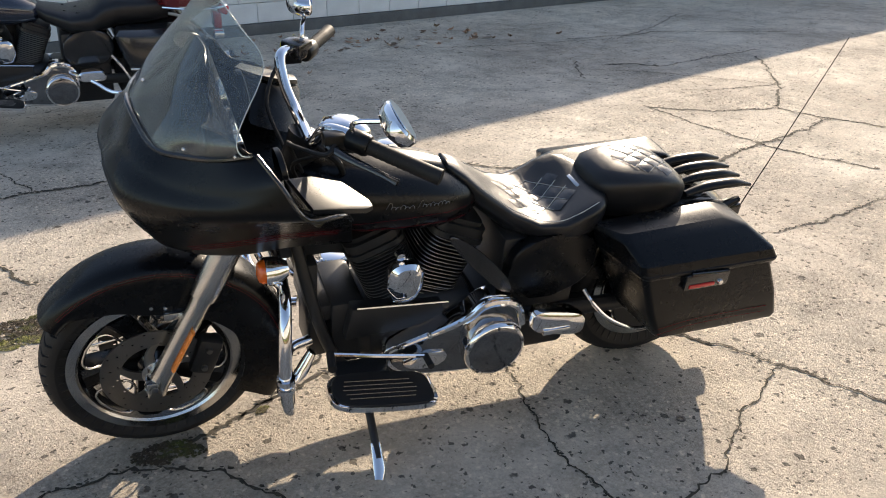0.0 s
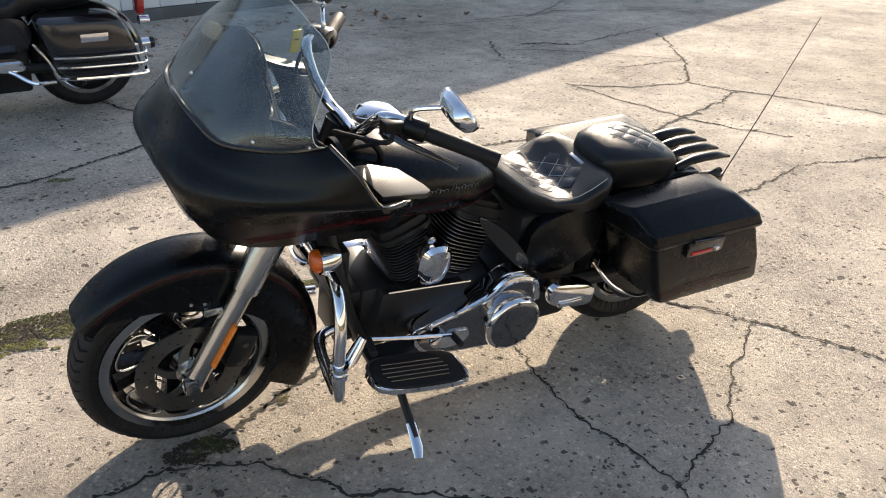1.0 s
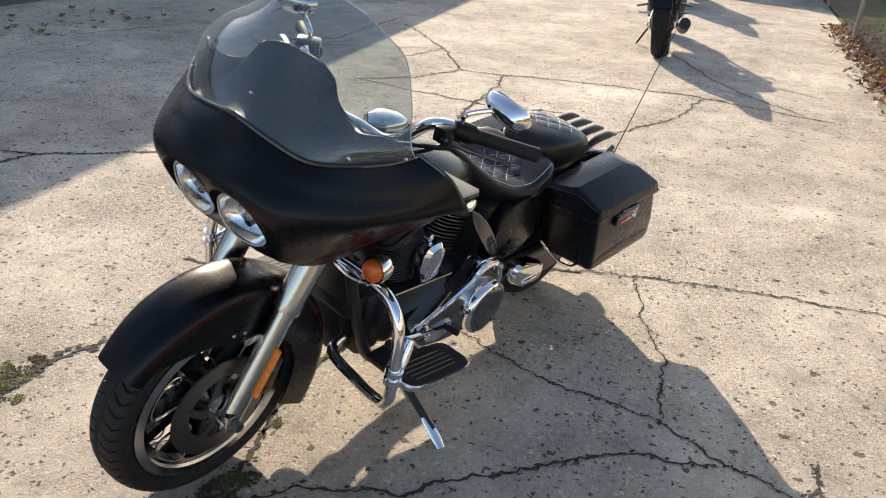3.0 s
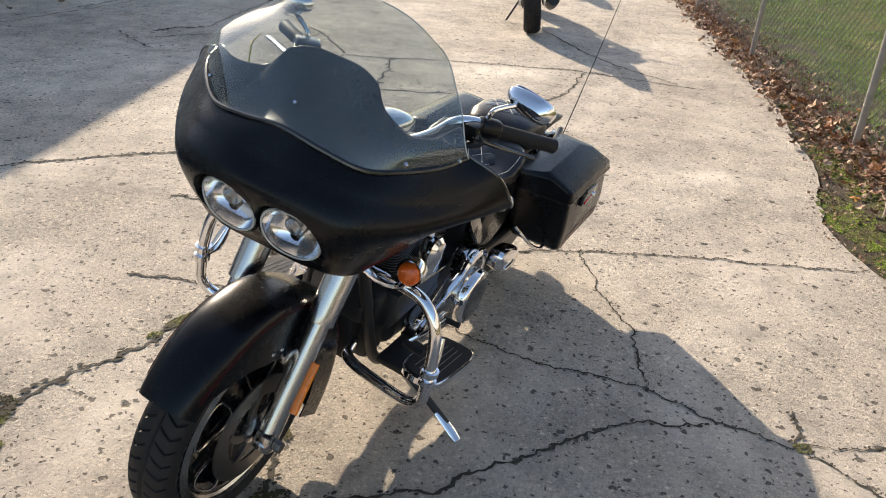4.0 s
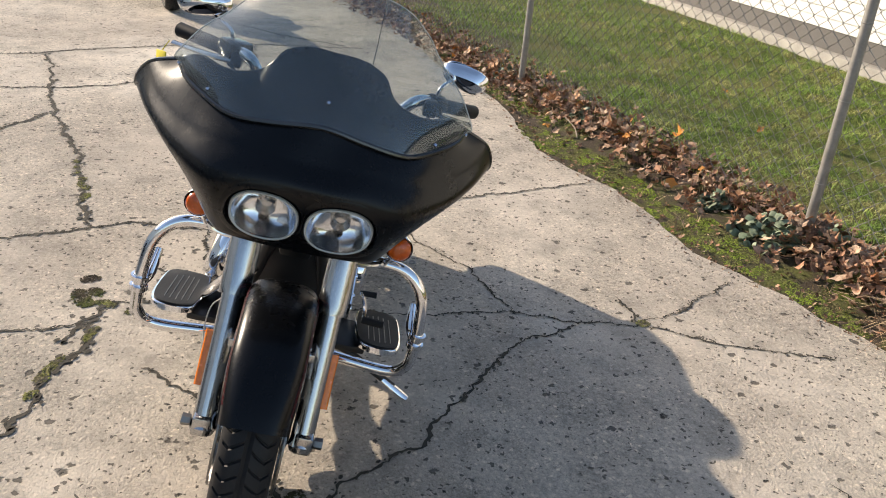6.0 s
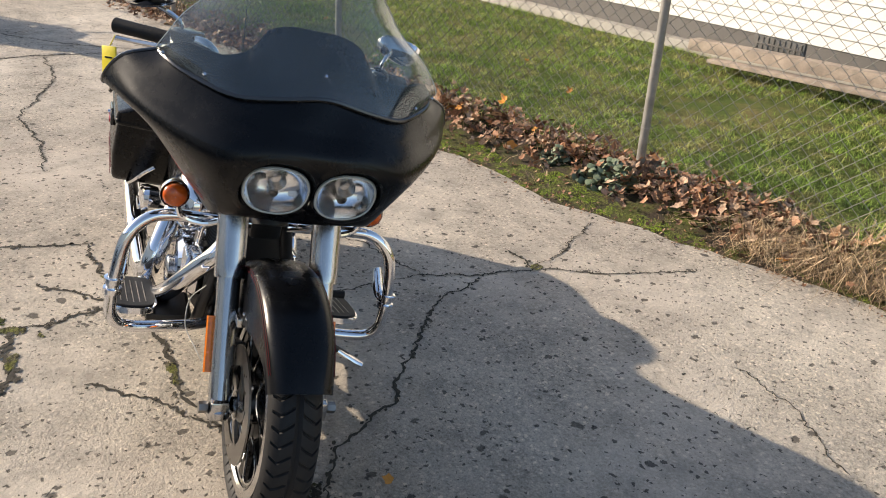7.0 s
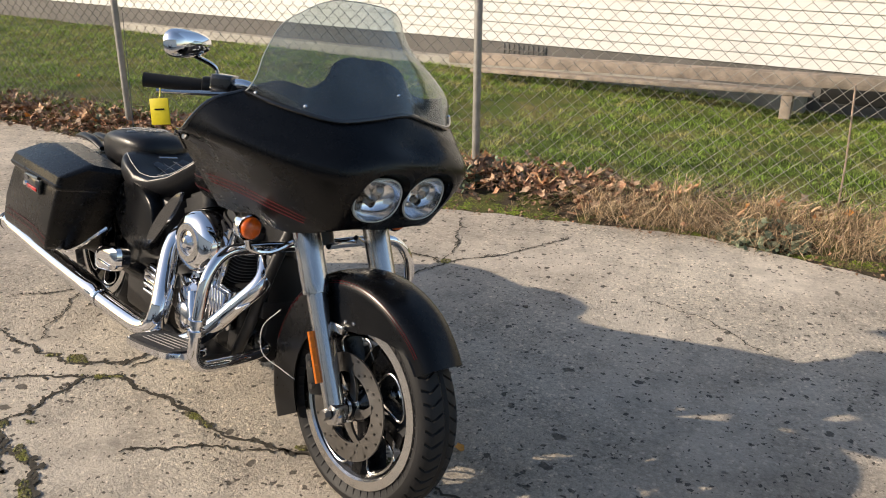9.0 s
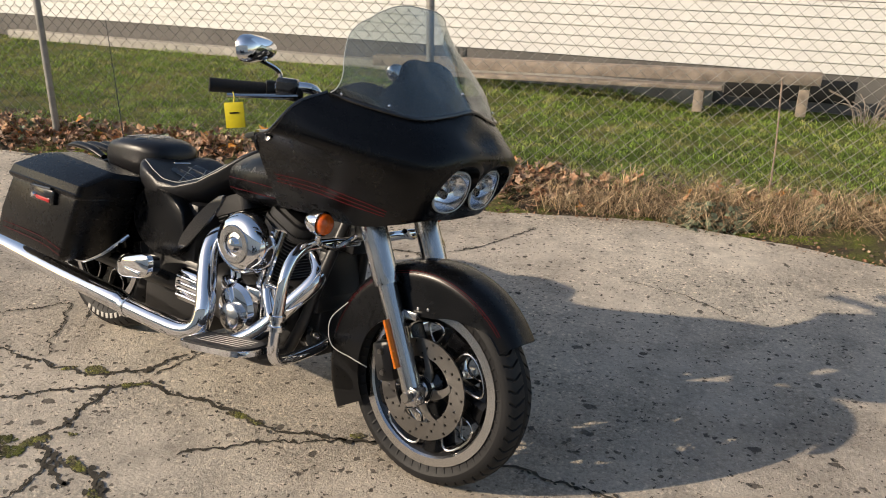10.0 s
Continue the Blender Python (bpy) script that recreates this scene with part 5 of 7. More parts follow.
def build_seat(parent):
    """Two-up seat: a deep rider's dish and a raised pillion pad, with quilted panels."""
    prof = [(0.795, 0.838, 0.020, 0.012, 0.03), (0.785, 0.836, 0.042, 0.020, 0.05), (0.74, 0.806, 0.072, 0.026, 0.07), (0.68, 0.758, 0.100, 0.026, 0.07), (0.60, 0.704, 0.130, 0.024, 0.08), (0.52, 0.672, 0.160, 0.026, 0.09),
            (0.45, 0.664, 0.180, 0.032, 0.095), (0.40, 0.674, 0.184, 0.048, 0.10), (0.35, 0.694, 0.178, 0.070, 0.11), (0.318, 0.704, 0.160, 0.072, 0.11), (0.294, 0.706, 0.13, 0.058, 0.09)]
    def hollow(x, q):
        """How far the dish lies below a plain rounded top, q across its half width; its wings rise."""
        return (0.020 * math.exp(-((x - 0.48) / 0.10) ** 2) + 0.044 * math.exp(-((x - 0.330) / 0.060) ** 2)) * max(0, 1 - q * q) - 0.022 * math.exp(-((x - 0.40) / 0.07) ** 2) * q * q
    def dish(x, zc, w, up, dn):
        ring = ring_section(x, zc, w, up, dn, 2.25, 44)
        # the rider's part is hollow along the middle
        return [Vector((p.x, p.y, p.z - (hollow(x, p.y / w) if p.z > zc else 0))) for p in ring]
    seat = part("seat", loft([dish(*r) for r in prof]), LEATHER, parent, "black vinyl seat with quilted diamond panels", angle=60)
    pill = [(0.318, 0.732, 0.045, 0.016, 0.05), (0.308, 0.738, 0.080, 0.032, 0.09), (0.28, 0.743, 0.106, 0.044, 0.12), (0.22, 0.746, 0.124, 0.050, 0.13), (0.12, 0.744, 0.132, 0.050, 0.13), (0.05, 0.733, 0.124, 0.044, 0.11), (0.008, 0.716, 0.104, 0.034, 0.09), (-0.020, 0.696, 0.070, 0.022, 0.05), (-0.032, 0.686, 0.03, 0.01, 0.03)]
    pad = part("pillion_pad", loft([ring_section(x, z, w, u, d, 2.7, 44) for x, z, w, u, d in pill]), LEATHER, seat, "raised black pillion pad", angle=60)
    pad.location.y = 0.008

    def top_z(table, x, y):
        zc, w, up, dn = lerp_table(-x, [(-r[0], *r[1:]) for r in table])
        q = min(abs(y) / w, 0.98)
        e = 2.7 if table is pill else 2.25
        return zc + up * (1 - q ** e) ** (1 / e)

    def quilt(parent_part, table, cx, rx, ry, extra):
        """Puffed diamonds and the stitching between them."""
        c = Vector((cx, 0, 0))
        a, b = Vector((0.040, 0.027, 0)), Vector((0.026, -0.036, 0))
        def inside(p):
            return ((p.x - cx) / rx) ** 2 + (p.y / ry) ** 2 < 1.0
        def lift(p, h):
            return Vector((p.x, p.y, top_z(table, p.x, p.y) + h - extra(p)))
        for i in range(-7, 8):
            for j in range(-7, 8):
                mid = c + a * i + b * j
                if not inside(mid):
                    continue
                bm = bmesh.new()
                g = {}
                for p in range(5):
                    for q in range(5):
                        s, t = -0.47 + 0.94 * p / 4, -0.47 + 0.94 * q / 4
                        h = 0.0024 * (1 - (2 * s) ** 4) * (1 - (2 * t) ** 4) + 0.0003
                        g[p, q] = bm.verts.new(lift(mid + a * s + b * t, h))
                for p in range(4):
                    for q in range(4):
                        bm.faces.new((g[p, q], g[p + 1, q], g[p + 1, q + 1], g[p, q + 1]))
                part("quilted_diamond", bm, QUILTED, parent_part)
        for d0, d1 in ((a, b), (b, a)):
            for i in range(-7, 8):
                pts = [c + d0 * (i + 0.5) + d1 * (k / 4) for k in range(-32, 33)]
                run = [lift(p, 0.0022) for p in pts if ((p.x - cx) / rx) ** 2 + (p.y / ry) ** 2 < 1.12]
                if len(run) > 3:
                    part("stitch_line", tube(run, 0.0010, 4, 1), STITCH, parent_part)
    quilt(seat, prof, 0.480, 0.108, 0.092, lambda p: hollow(p.x, p.y / lerp_table(-p.x, [(-r[0], r[2]) for r in prof])[0]))
    quilt(pad, pill, 0.130, 0.092, 0.088, lambda p: 0)
    # twin rows of stitching round the rider's dish, and the seat's small plate
    for off in (0.0, 0.009):
        for s in (1, -1):
            run = []
            for k in range(16):
                t = k / 15
                x = 0.35 + 0.34 * t - off
                zc, w, up, dn = lerp_table(-x, [(-r[0], *r[1:]) for r in prof])
                q = 0.90 - 0.06 * t
                run.append((x, s * w * q, zc + up * (1 - q ** 2.25) ** 0.444 + 0.002 + 0.018 * math.exp(-((x - 0.40) / 0.07) ** 2) * q * q))
            part("stitch_line", tube(run, 0.0012, 4, 1), STITCH, seat)
    part("seat_plate", box(-0.006, 0.006, -0.035, 0.035, -0.0015, 0.0015, 0.001, Matrix.Translation((0.345, 0.0, top_z(prof, 0.345, 0) - hollow(0.345, 0) + 0.003)) @ pose(0, 0, 0, 0, 24)), ALU, seat, "small metal plate at the back of the rider's seat")
    return seat


def build_saddlebag(parent, s):
    """Hard saddlebag: tapered body, domed lid, latch and reflector."""
    y0, y1 = 0.148, 0.362
    def section(z, xr, xf, yi, yo, r=0.020):
        """A rectangle with rounded corners, seen from above."""
        ring = []
        for cx, cy, a0 in ((xf - r, yo - r, 0), (xr + r, yo - r, 90), (xr + r, yi + r, 180), (xf - r, yi + r, 270)):
            for k in range(6):
                a = radians(a0 + 18 * k)
                ring.append(Vector((cx + r * math.cos(a), s * (cy + r * math.sin(a)), z)))
        return ring
    def rings(rows):
        out = []
        for z, xr, xf, yi, yo in rows:
            r = section(z, xr, xf, yi, yo)
            # the lid's crown falls towards the front
            # its front runs aslant, further ahead on the inner side
            r = [Vector((p.x + 0.05 * max(0, p.x) / 0.27 * (yo - abs(p.y)) / (yo - yi), p.y, p.z)) for p in r]
            out.append([Vector((p.x, p.y, p.z - 0.005 - (0.30 * max(0, p.x - 0.08) ** 2 if z > 0.66 else 0))) for p in r])
        return out
    bag = part("saddlebag", loft(rings([(0.335, -0.285, 0.135, y0 + 0.03, y1 - 0.022), (0.342, -0.300, 0.155, y0 + 0.015, y1 - 0.010), (0.36, -0.300, 0.170, y0 + 0.01, y1 - 0.004), (0.46, -0.255, 0.220, y0, y1 + 0.004), (0.575, -0.196, 0.262, y0, y1), (0.592, -0.190, 0.268, y0 + 0.003, y1 - 0.004)])), BLACK, parent, "satin black hard saddlebag", angle=32)
    part("lid_seam", loft(rings([(0.589, -0.194, 0.271, y0 - 0.002, y1 + 0.001), (0.597, -0.195, 0.273, y0 - 0.002, y1 + 0.003)])), GLOSS, bag)
    lid = part("lid", loft(rings([(0.594, -0.198, 0.275, y0 - 0.004, y1 + 0.006), (0.601, -0.202, 0.278, y0 - 0.004, y1 + 0.009), (0.608, -0.202, 0.278, y0 - 0.004, y1 + 0.009), (0.611, -0.200, 0.279, y0 - 0.004, y1 + 0.006), (0.640, -0.182, 0.288, y0 - 0.002, y1 + 0.001), (0.6435, -0.179, 0.289, y0, y1 - 0.004), (0.688, -0.118, 0.304, y0 + 0.006, y1 - 0.066), (0.691, -0.110, 0.304, y0 + 0.008, y1 - 0.074), (0.703, -0.055, 0.300, y0 + 0.016, y1 - 0.105)])), BLACK, bag, "domed satin black lid", angle=22)
    latch = part("latch", box(-0.02, 0.135, s * (y1 - 0.002) if s > 0 else -(y1 + 0.018), s * (y1 + 0.018) if s > 0 else -(y1 - 0.002), 0.538, 0.592, 0.006), GLOSS, bag, "black latch with red reflector")
    part("reflector", box(0.03, 0.122, s * (y1 + 0.016) if s > 0 else -(y1 + 0.022), s * (y1 + 0.022) if s > 0 else -(y1 + 0.016), 0.546, 0.560, 0.003), RED, latch)
    part("latch_lever", tube([(0.0, s * (y1 + 0.014), 0.588), (0.12, s * (y1 + 0.014), 0.596)], 0.005, 8, 1), GLOSS, latch)
    part("lock", lathe([(0.0005, 0.008), (0.008, 0.008), (0.010, 0.0)], Matrix.Translation((0.012, s * (y1 + 0.017), 0.556)) @ pose(0, 0, 0, -90 * s), 16), CHROME, latch)
    for dz in (0.0, 0.022):
        part("pinstripe", tube([(0.170, s * (y1 + 0.0015), 0.385 - dz), (0.06, s * (y1 + 0.0026), 0.402 - dz), (-0.08, s * (y1 + 0.0026), 0.405 - dz), (-0.235, s * (y1 + 0.001), 0.402 - dz)], 0.0012, 4, 4), REDLINE, bag)
    part("bag_bracket", tube([(0.375, s * 0.225, 0.475), (0.352, s * 0.258, 0.440), (0.305, s * 0.282, 0.395), (0.225, s * 0.297, 0.352), (0.17, s * 0.298, 0.342), (0.08, s * 0.298, 0.336)], [0.007, 0.007, 0.006, 0.004], 8, 6), CHROME, bag, "curved chrome bag support")
    return bag


def fin_cylinder(center, lean, parent):
    """One cylinder of the twin: finned barrel, finned head and rocker box."""
    m = Matrix.Translation(center) @ pose(0, 0, 0, 0, lean)
    def slab(z0, z1, wx, wy, bm, p=4.0):
        add_loft(bm, [[m @ Vector((wx * sup(2 * math.pi * k / 28, p)[0], wy * sup(2 * math.pi * k / 28, p)[1], z)) for k in range(28)] for z in (z0, z1)])
    bm = bmesh.new()
    slab(0.0, 0.20, 0.062, 0.075, bm)
    barrel = part("cylinder", bm, CAST, parent, "black finned cylinder")
    for k in range(17):
        bm = bmesh.new()
        z = 0.012 + k * 0.0122
        g = 0.92 if k < 3 else 1.0
        slab(z, z + 0.0042, 0.088 * g, 0.108 * g, bm)
        part("cooling_fin", bm, CAST, barrel)
        bm = bmesh.new()
        ring = [m @ Vector((0.0884 * g * sup(2 * math.pi * j / 28, 4)[0], 0.1084 * g * sup(2 * math.pi * j / 28, 4)[1], z + 0.0021)) for j in range(28)]
        part("fin_edge", tube(ring, 0.0012, 4, 1, closed=True), FINEDGE, barrel, "bare metal edge of a fin")
    bm = bmesh.new()
    for z0, z1, wx, wy in ((0.215, 0.232, 0.092, 0.108), (0.232, 0.262, 0.086, 0.10), (0.262, 0.276, 0.072, 0.085)):
        slab(z0, z1, wx, wy, bm, 5)
    part("rocker_box", bm, CAST, barrel)
    return barrel


def build_engine(parent):
    engine = part("crankcase", loft([ring_section(x, z, w, u, d, 3.2, 28) for x, z, w, u, d in ((0.66, 0.34, 0.10, 0.05, 0.06), (0.70, 0.345, 0.135, 0.10, 0.10), (0.86, 0.345, 0.15, 0.12, 0.12), (1.02, 0.335, 0.14, 0.10, 0.11), (1.07, 0.33, 0.10, 0.06, 0.07))]), CAST, parent, "black V-twin crankcase")
    fin_cylinder(Vector((0.915, 0, 0.43)), 22, engine)
    fin_cylinder(Vector((0.835, 0, 0.43)), -22, engine)
    # left: primary cover, derby cover, horn, gearbox, belt guard
    prim = smooth_outline([(0.552, 0.33), (0.560, 0.400), (0.590, 0.456), (0.640, 0.482), (0.695, 0.480), (0.735, 0.440), (0.775, 0.410), (0.85, 0.386), (0.93, 0.362), (0.990, 0.338), (0.985, 0.285), (0.93, 0.235), (0.82, 0.212), (0.70, 0.200), (0.60, 0.212), (0.560, 0.26)], 4)
    cover = part("primary_cover", extrude_outline(prim, 0.145, 0.198, 0.012, 3), CHROME, engine, "long primary drive cover")
    part("primary_face", extrude_outline([(0.77 + (x - 0.77) * 0.94, 0.325 + (z - 0.325) * 0.88) for x, z in prim], 0.196, 0.208, 0.006, 2), SHADEDCHROME, cover, "chrome cover face, darkened for the shaded ground it mirrors")
    part("primary_trim", tube([(0.562, 0.205, 0.385), (0.595, 0.207, 0.450), (0.645, 0.207, 0.474), (0.692, 0.207, 0.470), (0.735, 0.206, 0.432), (0.78, 0.205, 0.402), (0.86, 0.204, 0.376), (0.94, 0.203, 0.352), (0.982, 0.202, 0.335)], 0.0075, 8, 6), CHROME, cover)
    derby = part("derby_cover", lathe([(0.100, 0.0), (0.100, 0.034), (0.096, 0.044), (0.090, 0.048), (0.086, 0.047)], Matrix.Translation((0.655, 0.200, 0.306)) @ pose(0, 0, 0, -90), 48), CHROME, cover, "round chrome clutch cover")
    for k in range(5):
        a = 2 * math.pi * k / 5 + 0.3
        part("cover_bolt", lathe([(0.0005, 0.005), (0.005, 0.004), (0.006, 0.0)], Matrix.Translation((0.655 + 0.091 * math.cos(a), 0.246, 0.306 + 0.087 * math.sin(a))) @ pose(0, 0, 0, -90), 10), STEEL, derby)
    for x, z in ((0.592, 0.447), (0.69, 0.473), (0.77, 0.407), (0.86, 0.377), (0.945, 0.35)):
        part("cover_bolt", lathe([(0.0005, 0.010), (0.007, 0.009), (0.009, 0.0)], Matrix.Translation((x, 0.205, z)) @ pose(0, 0, 0, -90), 12), CHROME, cover)
    part("inspection_cover", extrude_outline(smooth_outline([(0.82, 0.315), (0.92, 0.310), (0.94, 0.288), (0.91, 0.262), (0.83, 0.258), (0.80, 0.285)], 3), 0.205, 0.216, 0.004), CHROME, cover)
    horn = part("horn_cover", loft([[Vector((0.932 + c * w * (1.12 if s_ > -0.4 else 1.0), y, z0 + s_ * h)) for c, s_ in (sup(2 * math.pi * k / 28, 2.8) for k in range(28))] for y, w, h, z0 in ((0.125, 0.044, 0.062, 0.55), (0.14, 0.050, 0.070, 0.55), (0.165, 0.048, 0.068, 0.55), (0.178, 0.034, 0.052, 0.555), (0.182, 0.008, 0.012, 0.56))]), CHROME, engine, "chrome waterfall horn cover")
    part("horn_stud", lathe([(0.0005, 0.02), (0.012, 0.018), (0.016, 0.0)], Matrix.Translation((0.945, 0.13, 0.632)) @ pose(0, 0, 0, -90), 16), CHROME, horn)
    part("inner_primary", extrude_outline([(0.80, 0.37), (0.80, 0.44), (1.08, 0.47), (1.10, 0.36)], 0.10, 0.150, 0.006), CAST, engine)
    part("side_strip", tube([(0.79, 0.155, 0.452), (1.07, 0.155, 0.478)], 0.004, 6, 1), ALU, engine)
    # reaches further back and down to keep sun out of the shadow
    part("gearbox", box(0.345, 0.68, -0.13, 0.13, 0.175, 0.43, 0.02), CAST, engine)
    part("shift_linkage", tube([(0.876, 0.240, 0.330), (1.02, 0.246, 0.368), (1.167, 0.24, 0.402)], 0.007, 8, 3), CHROME, engine)
    part("shift_peg", tube([(1.165, 0.235, 0.40), (1.175, 0.30, 0.402)], 0.012, 10, 1), RUBBER, engine)
    part("heel_peg", tube([(0.88, 0.235, 0.33), (0.88, 0.29, 0.335)], 0.010, 10, 1), RUBBER, engine)
    part("derby_face", lathe([(0.087, 0.046), (0.080, 0.049), (0.05, 0.052), (0.0005, 0.053)], Matrix.Translation((0.655, 0.200, 0.306)) @ pose(0, 0, 0, -90), 48), SHADEDCHROME, derby, "chrome clutch cover face, darkened for the shaded ground it mirrors")
    part("arch_cover", tube([(0.556, 0.200, 0.36), (0.580, 0.201, 0.432), (0.635, 0.201, 0.462), (0.695, 0.201, 0.458), (0.74, 0.201, 0.418), (0.82, 0.200, 0.386), (0.96, 0.200, 0.340)], [0.014, 0.016, 0.018, 0.018, 0.016, 0.012, 0.006], 10, 5), CHROME, cover)
    # right: air cleaner, cam cover, pushrod tubes, exhaust
    m = Matrix.Translation((0.898, -0.105, 0.565)) @ pose(0, 0, 0, 90)
    ac = part("air_cleaner", lathe([(0.10, 0.0), (0.112, 0.012), (0.115, 0.045), (0.106, 0.072), (0.088, 0.088), (0.070, 0.092)], m @ pose(0, 0, 0, 0, 0, 0), 48, squash=0.90), CHROME, engine, "round chrome air cleaner")
    part("cover_insert", lathe([(0.072, 0.090), (0.066, 0.096), (0.046, 0.096), (0.044, 0.090)], m, 40, squash=0.90), ALU, ac)
    part("cover_centre", lathe([(0.045, 0.088), (0.028, 0.092), (0.018, 0.104), (0.0005, 0.107)], m, 32, squash=0.90), CHROME, ac)
    part("backing_plate", lathe([(0.02, -0.03), (0.085, -0.02), (0.105, -0.004), (0.02, -0.002)], m, 32, squash=0.9), CAST, ac)
    cam = part("cam_cover", lathe([(0.085, 0.0), (0.085, 0.020), (0.072, 0.034), (0.045, 0.038), (0.0005, 0.040)], Matrix.Translation((0.90, -0.145, 0.345)) @ pose(0, 0, 0, 90), 40), CHROME, engine, "polished chrome cam cover")
    part("timer_cover", lathe([(0.046, 0.03), (0.046, 0.052), (0.038, 0.058), (0.0005, 0.060)], Matrix.Translation((0.910, -0.150, 0.325)) @ pose(0, 0, 0, 90), 32), ALU, cam)
    for x0, x1, dx in ((0.945, 1.00, 0), (0.975, 1.03, 0), (0.86, 0.80, 0), (0.83, 0.77, 0)):
        part("pushrod_tube", tube([(x0, -0.125, 0.41), (x1, -0.110, 0.63)], 0.011, 10, 1), CHROME, engine)
    part("tappet_block", box(0.93, 1.0, -0.165, -0.10, 0.385, 0.435, 0.008), CHROME, engine)
    part("tappet_block", box(0.81, 0.88, -0.165, -0.10, 0.385, 0.435, 0.008), CHROME, engine)
    part("gearbox_cover", loft([[Vector((x, p.y * 0.03 - 0.155, p.z)) for p in ring_section(x, 0.355, 1, u, d, 4, 20)] for x, u, d in ((0.60, 0.03, 0.03), (0.61, 0.055, 0.06), (0.73, 0.055, 0.06), (0.74, 0.03, 0.03))]), CHROME, engine, "ribbed chrome gearbox side cover")
    for k in range(4):
        part("cover_rib", tube([(0.615, -0.188, 0.32 + 0.022 * k), (0.73, -0.188, 0.32 + 0.022 * k)], 0.006, 8, 1), CHROME, engine)
    fins = part("finned_cover", box(1.020, 1.105, -0.160, -0.10, 0.335, 0.465, 0.010), CHROME, engine, "chrome cover with upright fins")
    for k in range(5):
        part("cover_fin", box(1.024 + 0.017 * k, 1.033 + 0.017 * k, -0.178, -0.156, 0.338, 0.462, 0.004), CHROME, fins)
    part("oil_filter", tube([(1.06, -0.06, 0.29), (1.16, -0.06, 0.31)], 0.038, 20, 1), CHROME, engine)
    return engine


def build_exhaust(parent):
    y = -0.262
    pipe = part("exhaust", tube([(0.77, -0.10, 0.57), (0.745, -0.14, 0.545), (0.750, -0.170, 0.50), (0.790, -0.205, 0.42), (0.828, -0.235, 0.335), (0.818, -0.250, 0.272), (0.755, -0.258, 0.243), (0.62, -0.262, 0.238), (0.40, -0.265, 0.24)], 0.0335, 20, 7), CHROME, parent, "chrome exhaust header and heat shield")
    part("front_header", tube([(1.05, -0.03, 0.575), (1.12, -0.055, 0.570), (1.185, -0.100, 0.520), (1.145, -0.155, 0.435), (1.07, -0.210, 0.330), (0.97, -0.240, 0.262), (0.85, -0.252, 0.240), (0.72, -0.260, 0.237)], 0.0285, 20, 7), CHROME, pipe)
    part("muffler", tube([(0.50, y, 0.238), (0.42, y - 0.001, 0.242), (0.34, y - 0.002, 0.247), (0.0, y - 0.004, 0.253), (-0.38, y - 0.004, 0.264), (-0.50, y - 0.004, 0.268)], [0.032, 0.034, 0.039, 0.039, 0.039, 0.039, 0.037], 24, 5), CHROME, pipe, "long straight chrome silencer")
    part("muffler_tip", lathe([(0.037, 0.0), (0.040, 0.006), (0.038, 0.03), (0.030, 0.032), (0.028, -0.02)], Matrix.Translation((-0.50, y - 0.004, 0.268)) @ pose(0, 0, 0, 0, -88), 28), GLOSS, pipe)
    part("muffler_clamp", lathe([(0.034, -0.012), (0.038, -0.010), (0.038, 0.010), (0.034, 0.012)], Matrix.Translation((0.45, y - 0.003, 0.239)) @ ALONG_X, 24), CHROME, pipe)
    return pipe


